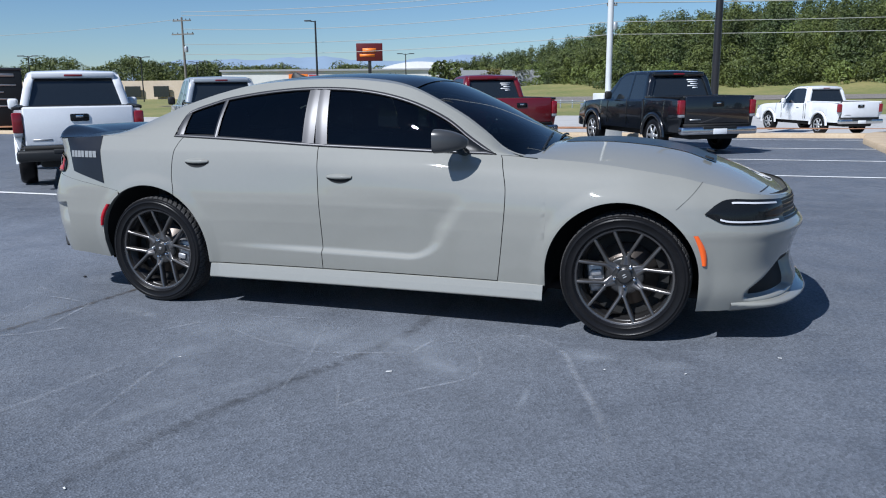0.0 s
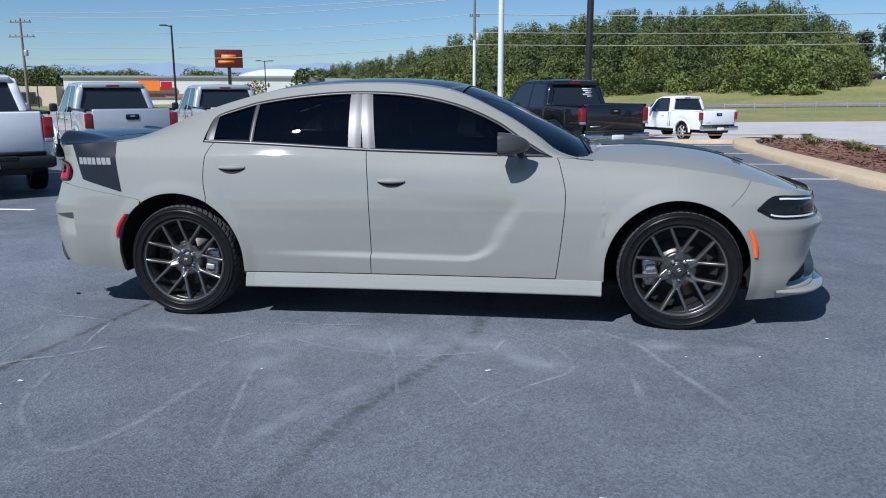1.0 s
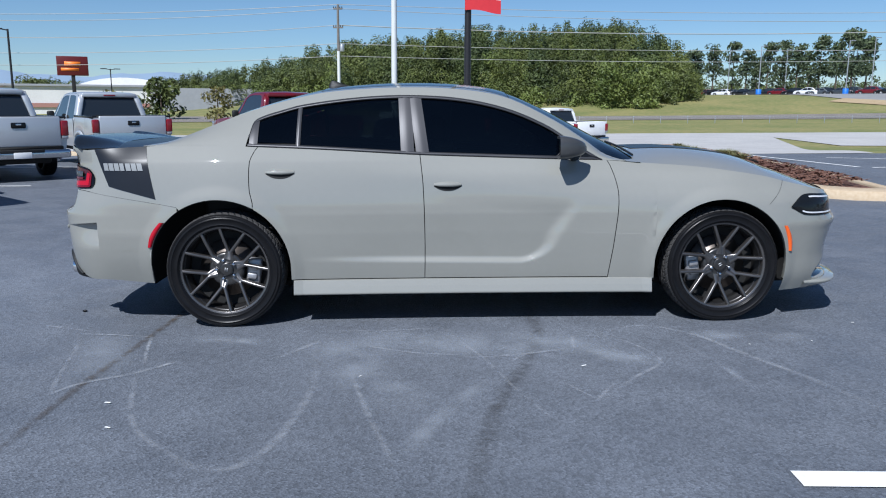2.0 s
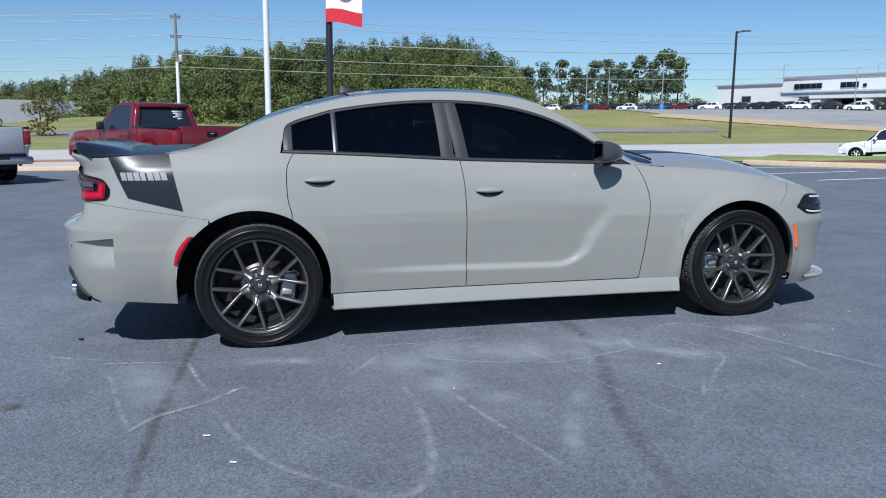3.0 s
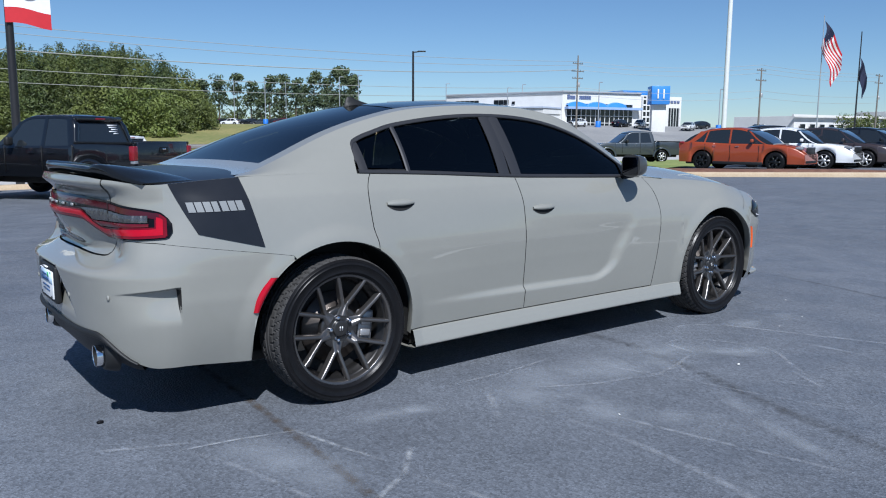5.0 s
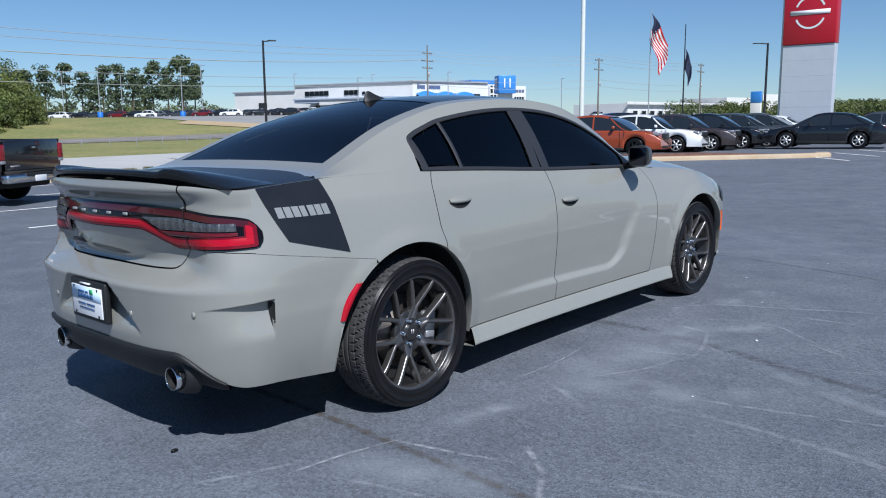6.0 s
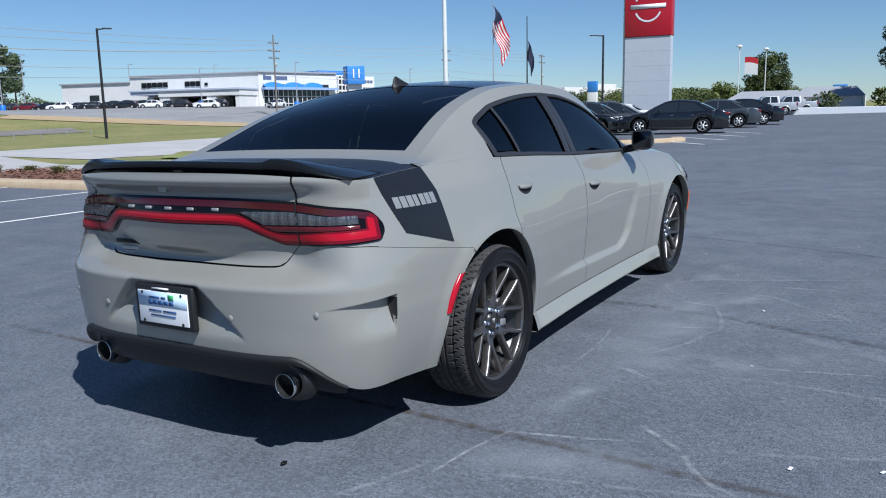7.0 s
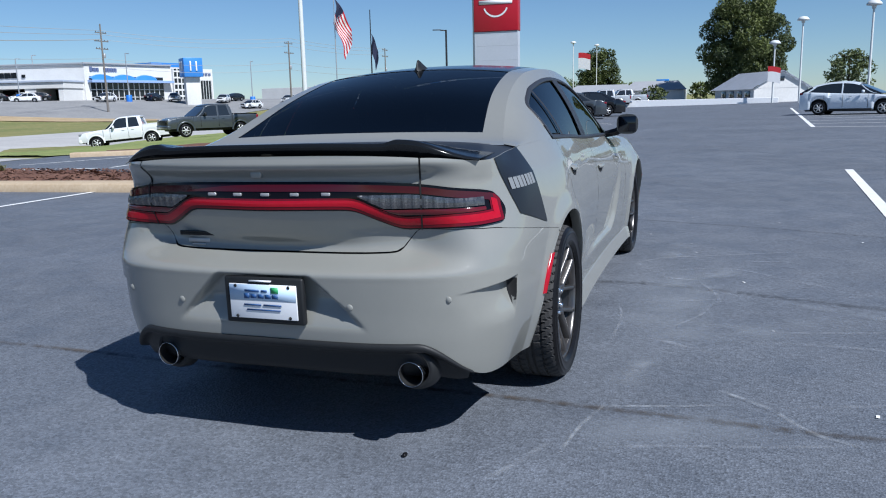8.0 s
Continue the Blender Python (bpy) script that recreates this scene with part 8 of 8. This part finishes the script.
tagged(crown_part("light_woodland", leaves(light_blobs, 4.6, 0.25, 2), LIGHT_LEAF), "yellow-green broadleaf trees at the wood's edge", "woods", kind="stuff")

# low far woods at the skyline
blobs = []
for k in range(230):
    az = R.uniform(17, 56)
    dist = R.uniform(210, 280)
    x, y = -dist * math.sin(radians(az)), -5 + dist * math.cos(radians(az))
    el = (1.25 if az > 31 else 1.0) + 0.35 * (0.5 + 0.5 * math.sin(az * 1.3)) + (0.3 if 43 < az < 46 or 37 < az < 41.5 else 0)
    hgt = 1.4 + dist * math.tan(radians(el * R.uniform(0.75, 1.05))) + 1.0
    blobs += round_boughs(x, y, -1.0, hgt, R.uniform(4, 6.5), R, 9, 0.0)
for k in range(190):
    az = R.uniform(-64, -84) if k < 120 else R.uniform(-17, -33)
    dist = R.uniform(230, 330) if k < 120 else R.uniform(230, 300)
    x, y = -5 - dist * math.sin(radians(az)), -2 + dist * math.cos(radians(az))
    el = R.uniform(0.9, 1.45) if k < 120 else R.uniform(1.0, 1.6)
    blobs += round_boughs(x, y, 0.0, 1.3 + dist * math.tan(radians(el)), R.uniform(3.5, 6), R, 8, 0.0)
tagged(crown_part("far_woodland", leaves(blobs, 2.0, 0.34, 4), BROAD), "far line of green trees on the skyline", "woods", kind="stuff")


def tree(x, y, z, hgt, width, kind_, seed, label, per=3.0, size=0.3, material=None, group="", low=0.2):
    """A tree with a tapered trunk, limbs and a crown of leaf clumps."""
    r = random.Random(seed)
    t = thing("tree", label, "tree", group, Matrix.Translation((x, y, z)))
    bm = bmesh.new()
    lean = r.uniform(-0.25, 0.25)
    tube(bm, [(0, 0, -0.3), (lean * 0.3, 0, hgt * 0.35), (lean, 0, hgt * 0.9)], 0.05 + hgt * 0.016, 9, 0.04)
    for k in range(9):
        a, u = r.uniform(0, 6.28), r.uniform(0.35, 0.85)
        l = width * r.uniform(0.5, 0.9) * (1.1 - u * 0.5)
        tube(bm, [(lean * u, 0, hgt * u), (lean * u + l * 0.5 * math.cos(a), l * 0.5 * math.sin(a), hgt * u + 0.12 * l), (lean * u + l * math.cos(a), l * math.sin(a), hgt * u + 0.2 * l)], 0.02 + hgt * 0.004, 5, 0.01)
    part("trunk", bm, BARK, t)
    if kind_ == "pine":
        bl = []
        for k in range(34):
            a, u = r.uniform(0, 6.28), low + (0.97 - low) * r.random() ** 0.8
            reach = width * (0.72 - 0.50 * (u - low) / (1 - low)) * r.uniform(0.2, 1.1)
            s = width * r.uniform(0.22, 0.40)
            bl.append((lean * u + reach * math.cos(a), reach * math.sin(a), hgt * u - s * 0.3, s, s, s * r.uniform(0.45, 0.7)))
    else:
        bl = round_boughs(0, 0, 0, hgt, width, r, 150 if hgt > 9 else 60, low, 0.5)
    crown_part("crown", leaves(bl, per, size, seed, 1.1), material or (PINE if kind_ == "pine" else BROAD), t)
    return t


# single tall pines beyond the far lot
for k, (az, el, w) in enumerate(((-19.6, 3.5, 3.4), (-20.8, 3.85, 3.0), (-22.0, 4.0, 3.2), (-22.9, 3.6, 2.6), (-24.2, 3.9, 3.0), (-25.2, 4.0, 3.6), (-26.0, 3.7, 2.8), (-27.3, 4.25, 3.4), (-28.3, 3.9, 3.0), (-29.2, 4.55, 4.4), (-30.0, 4.2, 3.8), (-18.9, 3.2, 2.6), (-23.6, 3.0, 2.6), (-26.7, 3.3, 2.8))):
    dist = 205 + 9 * (k % 3)
    x, y = -2 - dist * math.sin(radians(az)), -5.1 + dist * math.cos(radians(az))
    z = land(x, y) - 0.2
    tree(x, y, z, 1.6 + dist * math.tan(radians(el * 1.04)) - z, w * 1.25, "pine", 20 + k, "tall loose-crowned pine beyond the far lot", 2.2, 0.42, FAR_PINE, "far pines", 0.28)
# trees at the far end of the car park
tree(105, -3.9, land(100, -3.9), 13.9, 6.0, "round", 41, "large dark green spreading tree behind a house", 26.0, 0.17, BROAD, low=0.02)
tree(151.2, 21.5, land(100, 21), 10.8, 4.5, "round", 43, "rounded green tree beyond parked cars", 20.0, 0.18, BROAD, low=0.02)
tree(92, 6.2, land(92, 6.2), 2.2, 1.7, "round", 44, "low green tree beyond the cars", 8.0, 0.19, BROAD, low=0.02)
tree(129.3, 25.0, land(100, 25), 5.2, 2.4, "round", 45, "small yellow-green palm-like tree", 6.0, 0.3, LIGHT_LEAF, low=0.3)
tree(90, 19.6, land(90, 19.6), 2.8, 2.0, "round", 46, "low green bush beside the pylon", 8.0, 0.19, BROAD, low=0.02)
tree(86.1, -13.6, land(86, -13.6), 5.0, 3.0, "round", 47, "wide green tree beyond a lamp post", 10.0, 0.19, BROAD, low=0.1)
tree(150, 2.5, land(100, 2.5), 3.4, 2.2, "round", 48, "distant rounded green tree on the skyline", 2.5, 0.4, BROAD, low=0.05)
tree(-28, 66, land(-28, 66), 3.5, 1.9, "round", 49, "yellow-green bush by the road", 8.0, 0.2, RUSSET_LEAF, low=0.0)
tree(-33, 96, land(-33, 96), 5.2, 3.4, "round", 50, "green tree by the road", 3.0, 0.36, BROAD, low=0.0)
tree(-23.6, 87.1, land(-23.6, 87.1), 4.1, 2.0, "round", 51, "green and russet tree by the road", 8.0, 0.2, RUSSET_LEAF, low=0.0)


LIRIOPE = leaf_material("liriope_blades", (0.075, 0.085, 0.028), (0.25, 0.23, 0.09))


def tuft(x, y, r_, seed, label="tuft of liriope grass in the mulch"):
    rr = np.random.RandomState(seed)
    vs, fs = [], []
    for k in range(90):
        a, l = rr.uniform(0, 6.28), r_ * rr.uniform(0.7, 1.2)
        d = np.array([math.cos(a), math.sin(a)])
        s = np.array([-d[1], d[0]]) * 0.012
        base = rr.normal(size=2) * r_ * 0.2
        i = len(vs)
        for u, hz in ((0, 0), (0.5, 0.75), (1.0, 0.62 + 0.3 * rr.rand())):
            for sg in (-1, 1):
                q = base + d * l * u + s * sg * (1.2 - u)
                vs.append((q[0], q[1], hz * r_ * 1.1))
        fs += [(i, i + 1, i + 3, i + 2), (i + 2, i + 3, i + 5, i + 4)]
    me = bpy.data.meshes.new("blades")
    me.from_pydata(vs, [], fs)
    me.materials.append(LIRIOPE)
    ob = new("grass_tuft", me)
    ob.location = (x, y, land(x, y) + 0.1)
    return tagged(ob, label, "plant", "grass tufts")


for k, (x, y) in enumerate(((7.1, 19.2), (7.4, 17.3), (7.0, 15.4), (7.7, 15.2), (7.2, 12.6), (7.3, 13.6), (8.2, 20.3))):
    tuft(x, y, 0.22 + 0.04 * (k % 3), 60 + k)

# mulch chips on the island
rr = np.random.RandomState(8)
vs, fs = [], []
for k in range(2600):
    y = rr.uniform(6.8, 18.5)
    x = rr.uniform(6.2, min(6.9 + 0.16 * (y - 6.8), 8.2))
    z = land(x, y) + 0.10 + 0.10 * min(1, 2 * min(x - 6.1, max(8.7 - x, 0)))
    a, l, w = rr.uniform(0, 6.28), rr.uniform(0.02, 0.06), rr.uniform(0.008, 0.02)
    d, s = np.array([math.cos(a), math.sin(a)]) * l, np.array([-math.sin(a), math.cos(a)]) * w
    i = len(vs)
    t = rr.uniform(-0.02, 0.03)
    vs += [(x - d[0] - s[0], y - d[1] - s[1], z), (x + d[0] - s[0], y + d[1] - s[1], z + t), (x + d[0] + s[0], y + d[1] + s[1], z + t + 0.01), (x - d[0] + s[0], y - d[1] + s[1], z + 0.012)]
    fs.append((i, i + 1, i + 2, i + 3))
me = bpy.data.meshes.new("chips")
me.from_pydata(vs, [], fs)
me.materials.append(leaf_material("bark_chips", (0.07, 0.03, 0.02), (0.26, 0.14, 0.09)))
tagged(new("mulch_chips", me), "loose brown bark chips on the island", "mulch", kind="stuff")

# hills on the skyline, with the blue haze of the air painted into their colour
HILL = mat("haze_tinted_hill", (0.20, 0.27, 0.36), 1.0, vary=0.06, scale=0.002)
rows = []
for k in range(60):
    az = 8 + 36 * k / 59
    el = 1.75 + 0.2 * math.exp(-((az - 28.5) / 2.5) ** 2) + 0.22 * math.exp(-((az - 17.5) / 3) ** 2) - 0.12 * math.exp(-((az - 23) / 2) ** 2) + 0.06 * math.sin(az * 1.9) + 0.03 * math.sin(az * 5.1)
    el *= smooth01((az - 8) / 6) * smooth01((44 - az) / 8) * 0.5 + 0.5
    d = 2600
    x, y = -d * math.sin(radians(az)), d * math.cos(radians(az))
    rows.append([Vector((x, y, -20)), Vector((x * 1.02, y * 1.02, d * math.tan(radians(el)) * 0.6)), Vector((x * 1.08, y * 1.08, 1.08 * d * math.tan(radians(el))))])
tagged(part("hills", grid(rows), HILL), "hills on the horizon, blue haze put into their colour", "hills", kind="structure")
